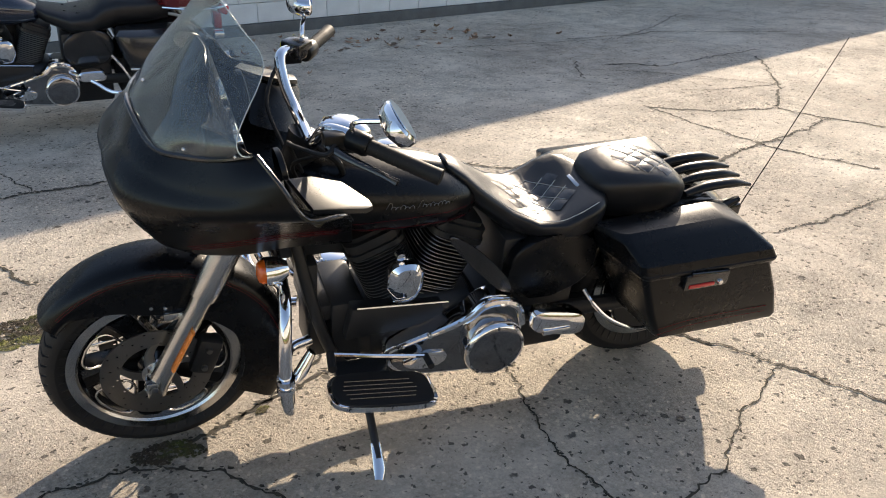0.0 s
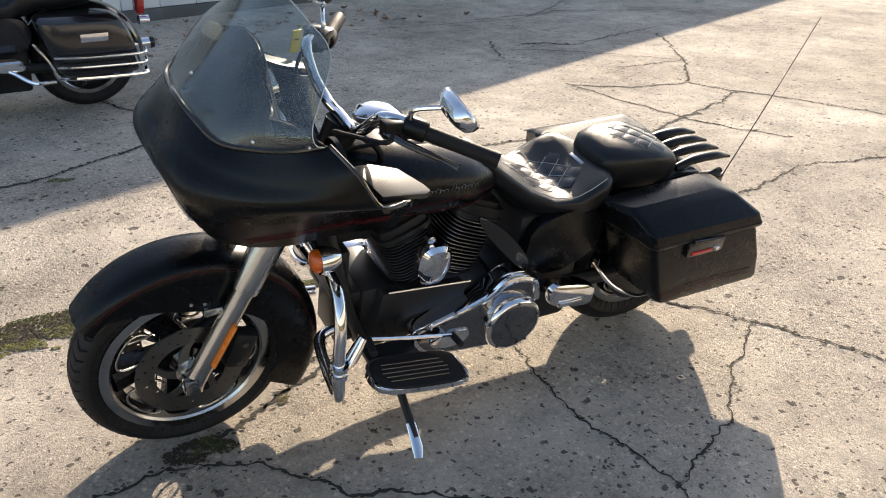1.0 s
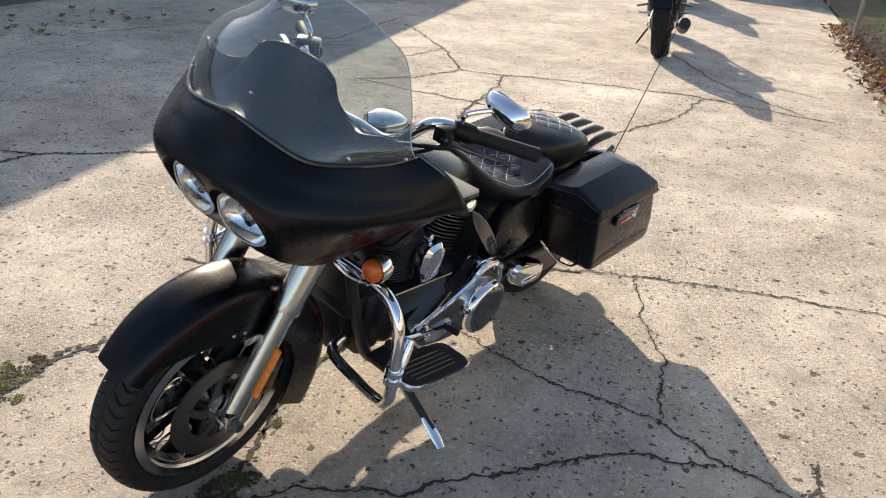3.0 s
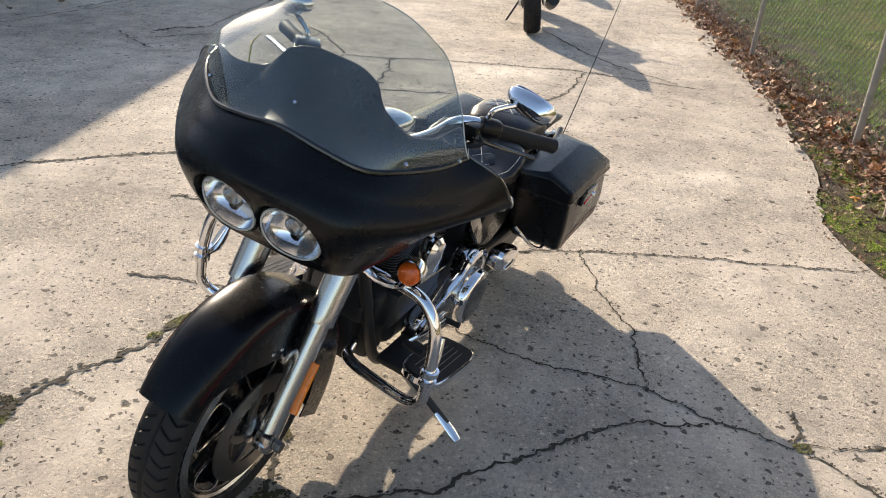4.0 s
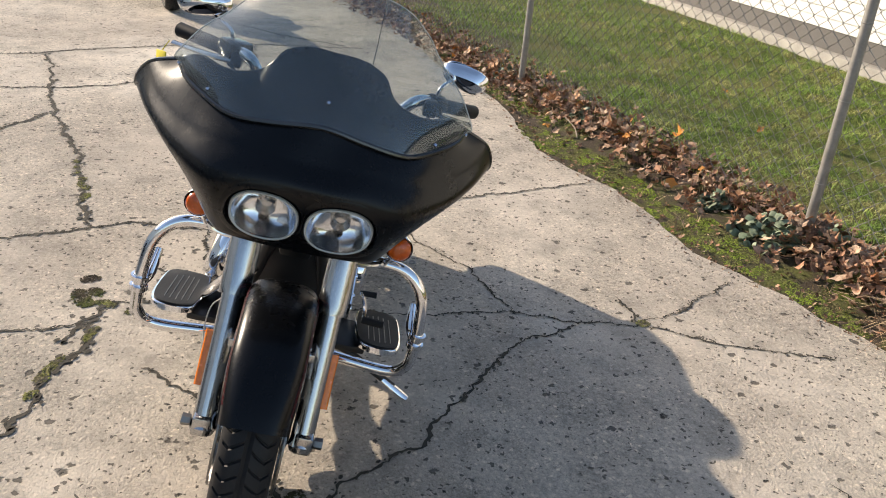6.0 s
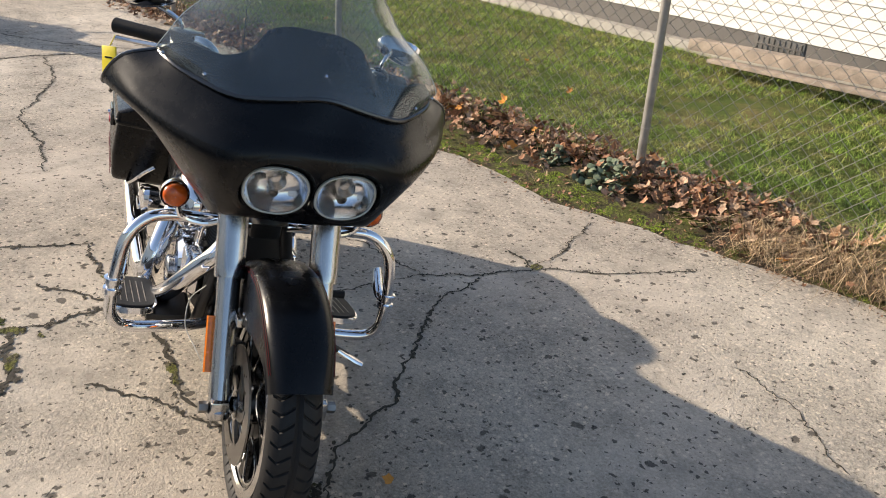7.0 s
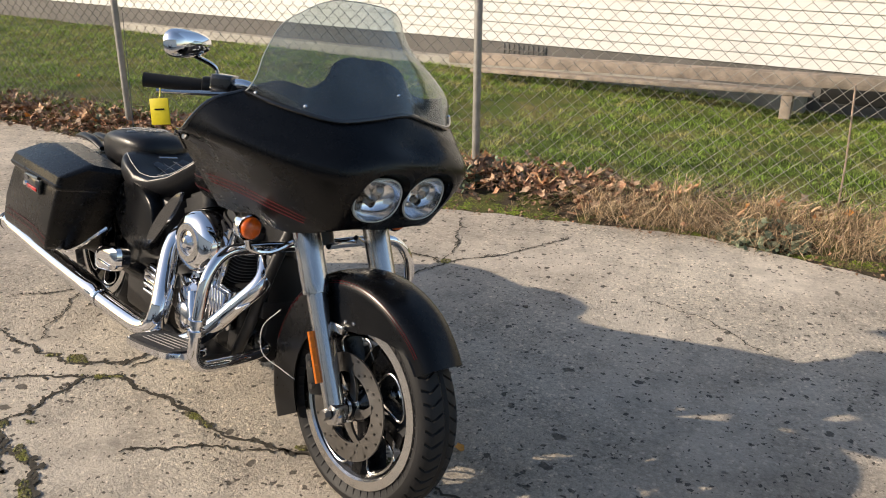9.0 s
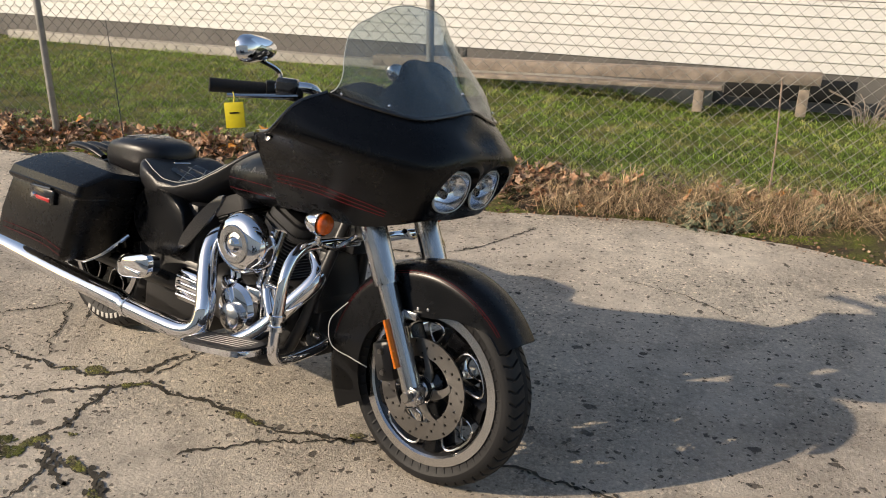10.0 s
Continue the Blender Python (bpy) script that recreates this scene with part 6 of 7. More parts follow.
def build_motorcycle(name, label, m):
    bike = thing(name, label, "motorcycle", m)
    build_wheel(bike, FRONT, 0.303, 0.128, 0.226, 5, (1, -1), 8, 46)
    build_wheel(bike, REAR, 0.320, 0.178, 0.212, 5, (), 30, 40)
    rear = [o for o in bike.children if o.name.startswith("wheel")][-1]
    for k in range(9):
        a = radians(284 + 6.8 * k)
        part("sidewall_mark", box(-0.0085, 0.0085, -0.0012, 0.0012, -0.010, 0.010, 0.0006, Matrix.Translation((0.266 * math.cos(a), -0.0885, 0.266 * math.sin(a))) @ pose(0, 0, 0, 0, 90 - math.degrees(a))), PALEMARK, rear, "pale raised bar on the tyre's side")
    # unseen disc, added so that no sun passes between the rear spokes
    part("pulley_block", lathe([(0.03, 0.085), (0.165, 0.090), (0.168, 0.100), (0.168, 0.122), (0.155, 0.124), (0.06, 0.112), (0.03, 0.115)], Matrix.Translation(REAR) @ pose(0, 0, 0, -90), 56), CAST, bike, "black disc at the belt pulley's place, added to block sun")
    for s in (1, -1):
        leg = build_fork(bike, s)
        # caliper behind each leg
        c = FRONT + Vector((-0.135, s * 0.082, 0.045))
        cal = part("brake_caliper", box(-0.035, 0.035, -0.026, 0.026, -0.06, 0.06, 0.014, Matrix.Translation(c) @ pose(0, 0, 0, 0, -20)), CAST, leg, "black brake caliper")
        for dz in (-0.03, 0.03):
            part("caliper_bolt", lathe([(0.0005, 0.008), (0.008, 0.008), (0.010, 0.0)], Matrix.Translation(c + Vector((-0.3 * dz, s * 0.026, dz))) @ pose(0, 0, 0, -90 * s), 12), STEEL, cal)
        build_signal(bike, s)
        build_guard(bike, s)
        build_floorboard(bike, s)
        build_saddlebag(bike, s)
        peg = part("passenger_peg", loft([[Vector((0.462 + c_ * w * 1.15, s * y, 0.388 + s_ * h + 0.02 * (c_ * w / 0.075))) for c_, s_ in (sup(2 * math.pi * k / 28, 3.5) for k in range(28))] for y, w, h in ((0.205, 0.058, 0.030), (0.212, 0.072, 0.040), (0.248, 0.084, 0.047), (0.264, 0.079, 0.043), (0.272, 0.064, 0.033), (0.274, 0.03, 0.016))]), CHROME, bike, "folded chrome passenger footboard")
        part("peg_hinge", box(0.43, 0.52, s * 0.262 if s > 0 else -0.28, s * 0.28 if s > 0 else -0.262, 0.362, 0.382, 0.004), CHROME, peg)
        part("peg_bracket", tube([(0.50, s * 0.14, 0.34), (0.51, s * 0.20, 0.37), (0.50, s * 0.24, 0.385)], 0.012, 10, 4), CAST, peg)
        part("side_cover", extrude_outline(smooth_outline([(0.33, 0.50), (0.33, 0.60), (0.40, 0.655), (0.52, 0.648), (0.60, 0.60), (0.61, 0.50), (0.56, 0.44), (0.42, 0.435)], 4), s * 0.13, s * 0.178, 0.014, 3), BLACK, bike, "satin black side cover")
        part("mid_deflector", extrude_outline(smooth_outline([(0.605, 0.482), (0.645, 0.495), (0.715, 0.565), (0.785, 0.645), (0.822, 0.705), (0.780, 0.690), (0.700, 0.622), (0.625, 0.535)], 4), s * 0.178, s * 0.190, 0.004), GLOSS, bike, "dark air deflector under the seat")
        part("frame_downtube", tube([(1.235, s * 0.035, 0.74), (1.20, s * 0.085, 0.55), (1.15, s * 0.115, 0.35), (1.08, s * 0.125, 0.225), (0.95, s * 0.13, 0.19), (0.60, s * 0.13, 0.195)], 0.018, 12, 6), CAST, bike)
        part("swingarm", tube([(0.58, s * 0.12, 0.33), (0.30, s * 0.135, 0.325), (-0.03, s * 0.135, 0.318)], 0.026, 10, 3, flat=1.2), CAST, bike)
        part("shock", tube([(0.10, s * 0.145, 0.34), (0.22, s * 0.14, 0.56)], 0.026, 14, 1), CAST, bike)
    build_front_fender(bike)
    build_fairing(bike)
    build_bars(bike)
    build_tank(bike)
    build_seat(bike)
    build_engine(bike)
    build_exhaust(bike)
    # rear mudguard, tail and carrier
    def rear_skin(u, v):
        a = radians(20 + 150 * u)
        t = -1 + 2 * v
        w = 0.112
        if abs(t) < 0.6:
            q = t / 0.6 * math.pi / 2
            y, r = w * math.sin(q), 0.372 - 0.05 * (1 - math.cos(q))
        else:
            y, r = math.copysign(w, t), 0.322 - 0.12 * (abs(t) - 0.6) / 0.4
        return REAR + Vector((r * math.cos(a), y, r * math.sin(a)))
    tail = part("rear_fender", sheet(rear_skin, 40, 28, 0.004), BLACK, bike, "satin black rear mudguard")
    part("tail_lamp", loft([[Vector((x, w * sup(2 * math.pi * k / 24, 3)[0], z + h * sup(2 * math.pi * k / 24, 3)[1])) for k in range(24)] for x, w, h, z in ((-0.25, 0.055, 0.030, 0.500), (-0.31, 0.06, 0.034, 0.490), (-0.330, 0.045, 0.024, 0.485))]), RED, tail, "red tail lamp")
    rack = part("luggage_carrier", box(-0.13, 0.0, -0.11, 0.11, 0.640, 0.662, 0.008), GLOSS, bike, "black carrier with four slim bars")
    for k, y in enumerate((-0.09, -0.03, 0.03, 0.09)):
        part("carrier_bar", tube([(-0.02, y, 0.684), (-0.10, y, 0.702), (-0.20, y, 0.704), (-0.272, y, 0.690)], [0.013, 0.019, 0.019, 0.007], 12, 5, flat=0.75), PLASTIC, rack)
    for s in (1, -1):
        part("carrier_stay", tube([(0.05, s * 0.12, 0.63), (-0.08, s * 0.13, 0.625), (-0.20, s * 0.12, 0.60)], 0.010, 8, 4), GLOSS, rack)
        part("carrier_bolt", lathe([(0.0005, 0.010), (0.009, 0.008), (0.011, 0.0)], Matrix.Translation((-0.15, s * 0.135, 0.62)) @ pose(0, 0, 0, -90 * s), 12), CHROME, rack)
        part("hinge_block", box(-0.22, -0.12, s * 0.09 if s > 0 else -0.14, s * 0.14 if s > 0 else -0.09, 0.585, 0.650, 0.008), GLOSS, rack)
        part("grab_strap", tube([(0.10, s * 0.150, 0.668), (-0.02, s * 0.155, 0.655), (-0.12, s * 0.140, 0.650), (-0.21, s * 0.120, 0.660)], [0.012, 0.014, 0.016, 0.012], 10, 4), PLASTIC, rack)
    ant = part("antenna", tube([(-0.190, 0.135, 0.575), (-0.30, 0.134, 0.88), (-0.414, 0.130, 1.20)], [0.0024, 0.0018, 0.0012], 6, 4), GLOSS, bike, "thin black whip antenna")
    part("antenna_base", tube([(-0.180, 0.135, 0.55), (-0.192, 0.135, 0.582)], 0.008, 10, 1), CHROME, ant)
    # side stand
    stand = part("side_stand", tube([(1.05, 0.15, 0.245), (1.055, 0.24, 0.205), (1.062, 0.40, 0.118)], [0.016, 0.013, 0.012], 12, 3), CAST, bike, "side stand with chrome foot")
    part("stand_foot", tube([(1.060, 0.36, 0.140), (1.066, 0.425, 0.104), (1.075, 0.455, 0.092)], [0.016, 0.019, 0.014], 12, 3, flat=0.6), CHROME, stand)
    part("stand_spring", tube([(1.05, 0.17, 0.225), (1.06, 0.30, 0.155)], 0.007, 8, 1), STEEL, stand)
    # battery box and undertray close the space below the seat
    part("battery_box", box(0.34, 0.62, -0.13, 0.13, 0.42, 0.63, 0.02), CAST, bike)
    part("front_cable", tube([(1.37, -0.155, 0.50), (1.335, -0.185, 0.44), (1.355, -0.19, 0.37), (1.42, -0.17, 0.345), (1.47, -0.155, 0.33)], 0.0017, 6, 6), WHITEWIRE, bike, "thin pale cable looping behind the fork")
    part("regulator", box(1.13, 1.19, -0.075, 0.075, 0.25, 0.41, 0.01), CAST, bike)
    part("front_cover", box(1.03, 1.135, -0.115, 0.115, 0.235, 0.470, 0.022), CAST, bike)
    part("engine_mount", box(1.10, 1.20, -0.10, 0.10, 0.40, 0.46, 0.012), CAST, bike)
    # two added boxes that close gaps, so less sun slips into the shadow
    part("front_gap_block", box(1.165, 1.20, -0.085, 0.085, 0.445, 0.60, 0.008), CAST, bike)
    part("frame_neck", box(1.05, 1.27, -0.045, 0.045, 0.60, 0.76, 0.015), CAST, bike)
    return bike


BIKE_POSE = pose(0.668, 2.727, 0.0, 0, 0, 202.0) @ pose(0, 0, 0, -11.0)
motorcycle = build_motorcycle("motorcycle", "satin black touring motorcycle leaning on its side stand, chrome engine", BIKE_POSE)


# ---- loose growth along the fence ----
def blades(name, places, n_each, h, spread, width, material, label, category, seed, lean=0.5, droop=0.95):
    """Grass: each blade a narrow bent strip, tufts at the given places (yard coordinates)."""
    rnd = np.random.default_rng(seed)
    verts, faces = [], []
    for (x, y) in places:
        for _ in range(n_each):
            px, py = x + rnd.normal() * spread, y + rnd.normal() * spread
            hh = h * rnd.uniform(0.5, 1.25) * (1 + 0.7 * noise.noise((px * 3.5, py * 3.5, 2)))
            a = rnd.uniform(0, 2 * math.pi)
            dx, dy = math.cos(a), math.sin(a)
            ln = lean * rnd.uniform(0.2, 1.3) * hh
            w = width * rnd.uniform(0.6, 1.3)
            z = bank_height(px, py) - 0.006
            b = len(verts)
            sx, sy = -dy * w / 2, dx * w / 2
            verts += [(px - sx, py - sy, z), (px + sx, py + sy, z), (px + dx * ln * 0.4 + sx * 0.8, py + dy * ln * 0.4 + sy * 0.8, z + hh * 0.62), (px + dx * ln * 0.4 - sx * 0.8, py + dy * ln * 0.4 - sy * 0.8, z + hh * 0.62), (px + dx * ln * 1.2, py + dy * ln * 1.2, z + hh * droop)]
            faces += [(b, b + 1, b + 2, b + 3), (b + 3, b + 2, b + 4)]
    return grow(name, verts, faces, material, label, category, YARD)


rng = np.random.default_rng(5)
lawn_spots = []
while len(lawn_spots) < 21000:
    x = rng.uniform(-5.5, 11)
    y = rng.uniform(-2.62 - 0.082 * x, 0.10)
    if noise.noise((x * 0.9, y * 0.9, 4)) > -0.55 + rng.uniform(0, 0.25):
        lawn_spots.append((x, y))
blades("lawn_grass", lawn_spots, 7, 0.034, 0.038, 0.0040, GRASS, "short green grass with thin patches", "grass", 3, 1.7, 0.8)
blades("verge_grass", [(rng.uniform(-4, 9), rng.normal(0.05, 0.09)) for _ in range(520)], 9, 0.075, 0.035, 0.0042, GRASS, "longer green grass along the fence foot", "grass", 4, 0.7)
straw = [(x + rng.uniform(-0.05, 0.05), y0 + rng.uniform(-0.05, 0.05)) for x in np.arange(-4.4, -0.75, 0.105) for y0 in (0.12, 0.24, 0.35) if rng.random() < 0.85]
blades("dead_grass", straw, 60, 0.150, 0.045, 0.0036, STRAW, "tangled dead straw-coloured grass along the verge", "grass", 6, 2.0, 0.30)
blades("fallen_stalks", straw, 26, 0.060, 0.055, 0.0036, STRAWDARK, "flattened dark dead stalks under the straw", "grass", 16, 3.2, 0.35)
blades("dead_grass_far", [(x, 0.16 + rng.normal() * 0.13) for x in np.arange(-0.7, 9, 0.05)], 12, 0.075, 0.045, 0.0038, STRAW, "sparse dead grass under the fence", "grass", 7, 1.5)


def leaves(name, places, size, material, label, seed, z=None, m=None):
    """Fallen leaves: lobed, curled, lying at odd tilts."""
    rnd = random.Random(seed)
    verts, faces = [], []
    for x, y in places:
        s = size * rnd.uniform(0.6, 1.3)
        zz = (bank_height(x, y) if z is None else z) + rnd.uniform(0.006, (0.075 if s > 0.02 else 0.012) if z is None else 0.010)
        t = Euler((rnd.uniform(-0.8, 0.8) * (1 if z is None else 0.35), rnd.uniform(-0.8, 0.8) * (1 if z is None else 0.35), rnd.uniform(0, 6.28))).to_matrix()
        b = len(verts)
        curl = rnd.uniform(-0.3, 0.8)
        verts.append(Vector((x, y, zz)))
        lobes = 10
        for k in range(lobes):
            a = 2 * math.pi * k / lobes
            r = s * ((1.0 if k % 2 == 0 else 0.76) * (1.1 if k in (0, 2, 8) else 0.85)) * rnd.uniform(0.7, 1.15)
            p = t @ Vector((r * math.cos(a), r * math.sin(a) * 0.8, curl * r * r / s))
            verts.append(Vector((x, y, zz)) + p)
        faces += [(b, b + 1 + k, b + 1 + (k + 1) % lobes) for k in range(lobes)]
    return grow(name, [tuple(v) for v in verts], faces, material, label, "leaves", m)


far_leaves = [(x, rng.normal(0.17, 0.13)) for x in rng.uniform(-0.9, 9.5, 4600)]
near_leaves = [(x, rng.normal(0.14, 0.12)) for x in rng.uniform(-4.2, -1.3, 60)] + [(x, rng.normal(0.18, 0.10)) for x in rng.uniform(-1.25, 0.0, 260)]
leaves("fallen_leaves", far_leaves + near_leaves, 0.033, LEAFDRY, "dry curled brown leaves piled along the fence", 8, None, YARD)
leaves("orange_leaves", [(x, rng.normal(0.12, 0.12)) for x in rng.uniform(-3.5, 9, 60)] + [(2.0, -1.1), (4.4, -0.8), (1.2, -0.7)], 0.046, LEAFORANGE, "bright orange fallen leaves", 9, None, YARD)
leaves("large_leaves", [(x, rng.normal(0.10, 0.05)) for x in rng.uniform(-2.6, 0.4, 46)] + [(x, rng.normal(0.12, 0.08)) for x in rng.uniform(0.4, 9, 90)], 0.062, LEAFTAN, "large curled tan and rust-coloured leaves caught at the fence", 19, None, YARD)
leaves("leaf_crumbs", [(x, slab_edge(x) - abs(rng.normal(0.10, 0.16)) + 0.06) for x in rng.uniform(-4.2, 9.0, 3000)], 0.012, LEAFDRY, "crumbled bits of brown leaf on the soil", 14, None, YARD)
leaves("yard_leaves", [(-0.95 + 0.45 * rng.normal(), 8.25 + 0.25 * rng.normal()) for _ in range(26)] + [(0.0 + 0.4 * rng.normal(), 8.85 + 0.25 * rng.normal()) for _ in range(24)] + [(-1.9 + 0.5 * rng.normal(), 7.6 + 0.4 * rng.normal()) for _ in range(16)], 0.045, LEAFDRY, "dark leaves scattered near the block wall", 10, 0.0)
leaves("lone_leaf", [(-0.735, 1.754)], 0.026, LEAFORANGE, "single tan leaf lying on the concrete", 12, 0.0)


def ivy_clump(x, y, r, seed):
    rnd = random.Random(seed)
    verts, faces = [], []
    for _ in range(int(6500 * r * r) + 60):
        a, q = rnd.uniform(0, 6.28), r * math.sqrt(rnd.random())
        px, py = x + q * math.cos(a) * 1.3, y + q * math.sin(a)
        c = Vector((px, py, bank_height(px, py) + rnd.uniform(0.01, 0.10) * (1.2 - q / r)))
        t = Euler((rnd.uniform(-0.9, 0.9), rnd.uniform(-0.9, 0.9), rnd.uniform(0, 6.28))).to_matrix()
        s, b = rnd.uniform(0.013, 0.028), len(verts)
        verts.append(tuple(c))
        for k in range(8):
            an = 2 * math.pi * k / 8
            rr = s * (1.0 if k % 2 else 0.8)
            verts.append(tuple(c + t @ Vector((rr * math.cos(an), rr * math.sin(an), -0.25 * rr))))
        faces += [(b, b + 1 + k, b + 1 + (k + 1) % 8) for k in range(8)]
    return grow("ivy_clump", verts, faces, IVY, "low clump of grey-green lobed leaves at the fence foot", "plant", YARD, smooth=True)


for k, (x, y, r) in enumerate([(-1.76, 0.34, 0.19), (-2.35, 0.30, 0.07), (0.06, 0.30, 0.15), (-0.15, 0.10, 0.08), (1.9, 0.2, 0.09), (3.1, 0.15, 0.1), (0.45, 0.30, 0.08), (-0.05, 0.30, 0.07)]):
    ivy_clump(x, y, r, 60 + k)
twigs = part("twig", tube([(1.6, 0.42, 0.05), (1.75, 0.35, 0.07), (1.95, 0.30, 0.075)], 0.004, 6, 3), TIMBER)
twigs.matrix_basis = YARD
tagged(twigs, "thin dry twig lying on the soil", "twig")
for k, (x, y) in enumerate(((-3.1, -3.0), (-3.5, -2.8))):
    bm = bmesh.new()
    rnd = random.Random(90 + k)
    for _ in range(26):
        a = rnd.uniform(0, 6.28)
        p = Vector((x, y, 0.0))
        q = p + Vector((0.35 * math.cos(a), 0.25 * math.sin(a), rnd.uniform(0.05, 0.28)))
        add_tube(bm, [p + Vector((0.1 * math.cos(a), 0.1 * math.sin(a), 0.0)), (p + q) / 2 + Vector((0, 0, 0.05)), q], 0.0035, 4, 3)
    ob = part("brush_pile", bm, TIMBER)
    ob.matrix_basis = AT_HOUSE
    tagged(ob, "heap of dry brown brushwood beside the beam", "brushwood")

# the steel washer on the concrete
washer = part("washer", lathe([(0.008, 0.0035), (0.008, 0.006), (0.0155, 0.006), (0.0155, 0.0035)], pose(0.776, 2.232, 0.0), 20), STEEL)
tagged(washer, "small steel washer lying on the concrete", "washer")

# yellow key tag on the right lever
tag = part("key_tag", box(-0.002, 0.002, -0.026, 0.026, -0.068, 0.0, 0.0015, BIKE_POSE @ pose(1.138, -0.444, 1.037) @ pose(0, 0, 0, 11, 0, -52)), YELLOW)
tagged(tag, "yellow plastic tag hanging from the brake lever", "tag")
part("tag_line", box(-0.0032, 0.0032, -0.013, 0.013, -0.030, -0.026, 0, BIKE_POSE @ pose(1.138, -0.444, 1.037) @ pose(0, 0, 0, 11, 0, -52)), PLASTIC, tag)
part("tag_string", tube([BIKE_POSE @ Vector((1.138, -0.444, 1.033)), BIKE_POSE @ Vector((1.132, -0.438, 1.048)), BIKE_POSE @ Vector((1.118, -0.432, 1.062))], 0.0015, 5, 3), YELLOW, tag)


# ---- the touring motorcycle parked beyond ----
def build_tourer():
    m = pose(-1.96, 5.64, 0.0, 0, 0, 208.0) @ pose(0, 0, 0, -9.0)
    b = thing("touring_motorcycle", "black touring motorcycle with chrome rails, parked in the building's shade", "motorcycle", m)
    build_wheel(b, FRONT, 0.318, 0.132, 0.225, 6, (1,), 0, 40, silver=False)
    build_wheel(b, REAR, 0.318, 0.165, 0.212, 6, (), 10, 40, silver=False)
    for s in (1, -1):
        build_fork(b, s)
        build_floorboard(b, s)
        part("swingarm", tube([(0.58, s * 0.12, 0.33), (0.30, s * 0.135, 0.325), (-0.03, s * 0.135, 0.318)], 0.026, 10, 3, flat=1.2), CAST, b)
        part("side_cover", extrude_outline(smooth_outline([(0.33, 0.50), (0.33, 0.60), (0.40, 0.655), (0.52, 0.648), (0.60, 0.60), (0.61, 0.50), (0.56, 0.44), (0.42, 0.435)], 4), s * 0.13, s * 0.178, 0.014, 3), GLOSS, b)
        def sec(z, xr, xf, yi, yo):
            return [Vector(((xf + xr) / 2 + c * (xf - xr) / 2, s * ((yi + yo) / 2 + q * (yo - yi) / 2), z)) for c, q in (sup(2 * math.pi * k / 32, 5) for k in range(32))]
        bag = part("saddlebag", loft([sec(0.33, -0.25, 0.20, 0.16, 0.35), (sec(0.36, -0.27, 0.23, 0.15, 0.372)), sec(0.47, -0.24, 0.27, 0.15, 0.38), sec(0.60, -0.20, 0.31, 0.15, 0.375), sec(0.66, -0.16, 0.32, 0.15, 0.35), sec(0.685, -0.1, 0.30, 0.18, 0.30)]), GLOSS, b, "gloss black hard saddlebag")
        part("bag_plate", box(-0.06, 0.10, s * 0.376 if s > 0 else -0.386, s * 0.386 if s > 0 else -0.376, 0.555, 0.605, 0.003), CHROME, bag, "chrome latch plate")
        for z, e in ((0.475, 0.0), (0.415, 0.01), (0.345, 0.02)):
            part("bag_rail", tube([(0.26 - e, s * 0.385, z), (0.10, s * 0.405, z - 0.004), (-0.20, s * 0.405, z - 0.01), (-0.275, s * 0.385, z - 0.01), (-0.295, s * 0.32, z - 0.01)], 0.0085 if z > 0.36 else 0.014, 8, 5), CHROME, bag, "chrome saddlebag guard rail")
        part("rail_upright", tube([(0.36, s * 0.365, 0.565), (0.29, s * 0.385, 0.46), (0.24, s * 0.385, 0.345)], 0.0085, 8, 3), CHROME, bag)
        part("rail_upright", tube([(-0.20, s * 0.403, 0.465), (-0.245, s * 0.398, 0.33)], 0.0075, 8, 1), CHROME, bag)
        part("lower_rail", tube([(0.60, s * 0.21, 0.42), (0.48, s * 0.27, 0.37), (0.38, s * 0.36, 0.325), (0.26, s * 0.385, 0.33)], 0.012, 8, 5), CHROME, bag)
        part("passenger_board", loft([[Vector((0.475 + c_ * w, s * y, 0.398 + s_ * h)) for c_, s_ in (sup(2 * math.pi * k / 24, 4) for k in range(24))] for y, w, h in ((0.20, 0.06, 0.02), (0.21, 0.078, 0.032), (0.265, 0.08, 0.034), (0.275, 0.07, 0.026))]), CHROME, b)
    build_front_fender(b)
    tank = part("fuel_tank", loft([ring_section(x, z, w, u, d, 2.3, 36) for x, z, w, u, d in ((0.68, 0.75, 0.02, 0.012, 0.016), (0.74, 0.755, 0.11, 0.065, 0.075), (0.85, 0.775, 0.15, 0.095, 0.10), (1.05, 0.80, 0.166, 0.11, 0.108), (1.18, 0.81, 0.14, 0.09, 0.09), (1.24, 0.812, 0.06, 0.04, 0.04))]), DARKBLUE, b, "dark gloss fuel tank")
    seat = part("seat", loft([ring_section(x, z, w, u, d, 2.6, 36) for x, z, w, u, d in ((0.78, 0.80, 0.04, 0.02, 0.04), (0.68, 0.74, 0.12, 0.04, 0.06), (0.55, 0.70, 0.18, 0.05, 0.08), (0.43, 0.70, 0.19, 0.07, 0.09), (0.36, 0.74, 0.18, 0.09, 0.12), (0.27, 0.77, 0.18, 0.075, 0.12), (0.10, 0.78, 0.18, 0.06, 0.12), (-0.03, 0.78, 0.16, 0.05, 0.1))]), LEATHER, b, "tufted black seat")
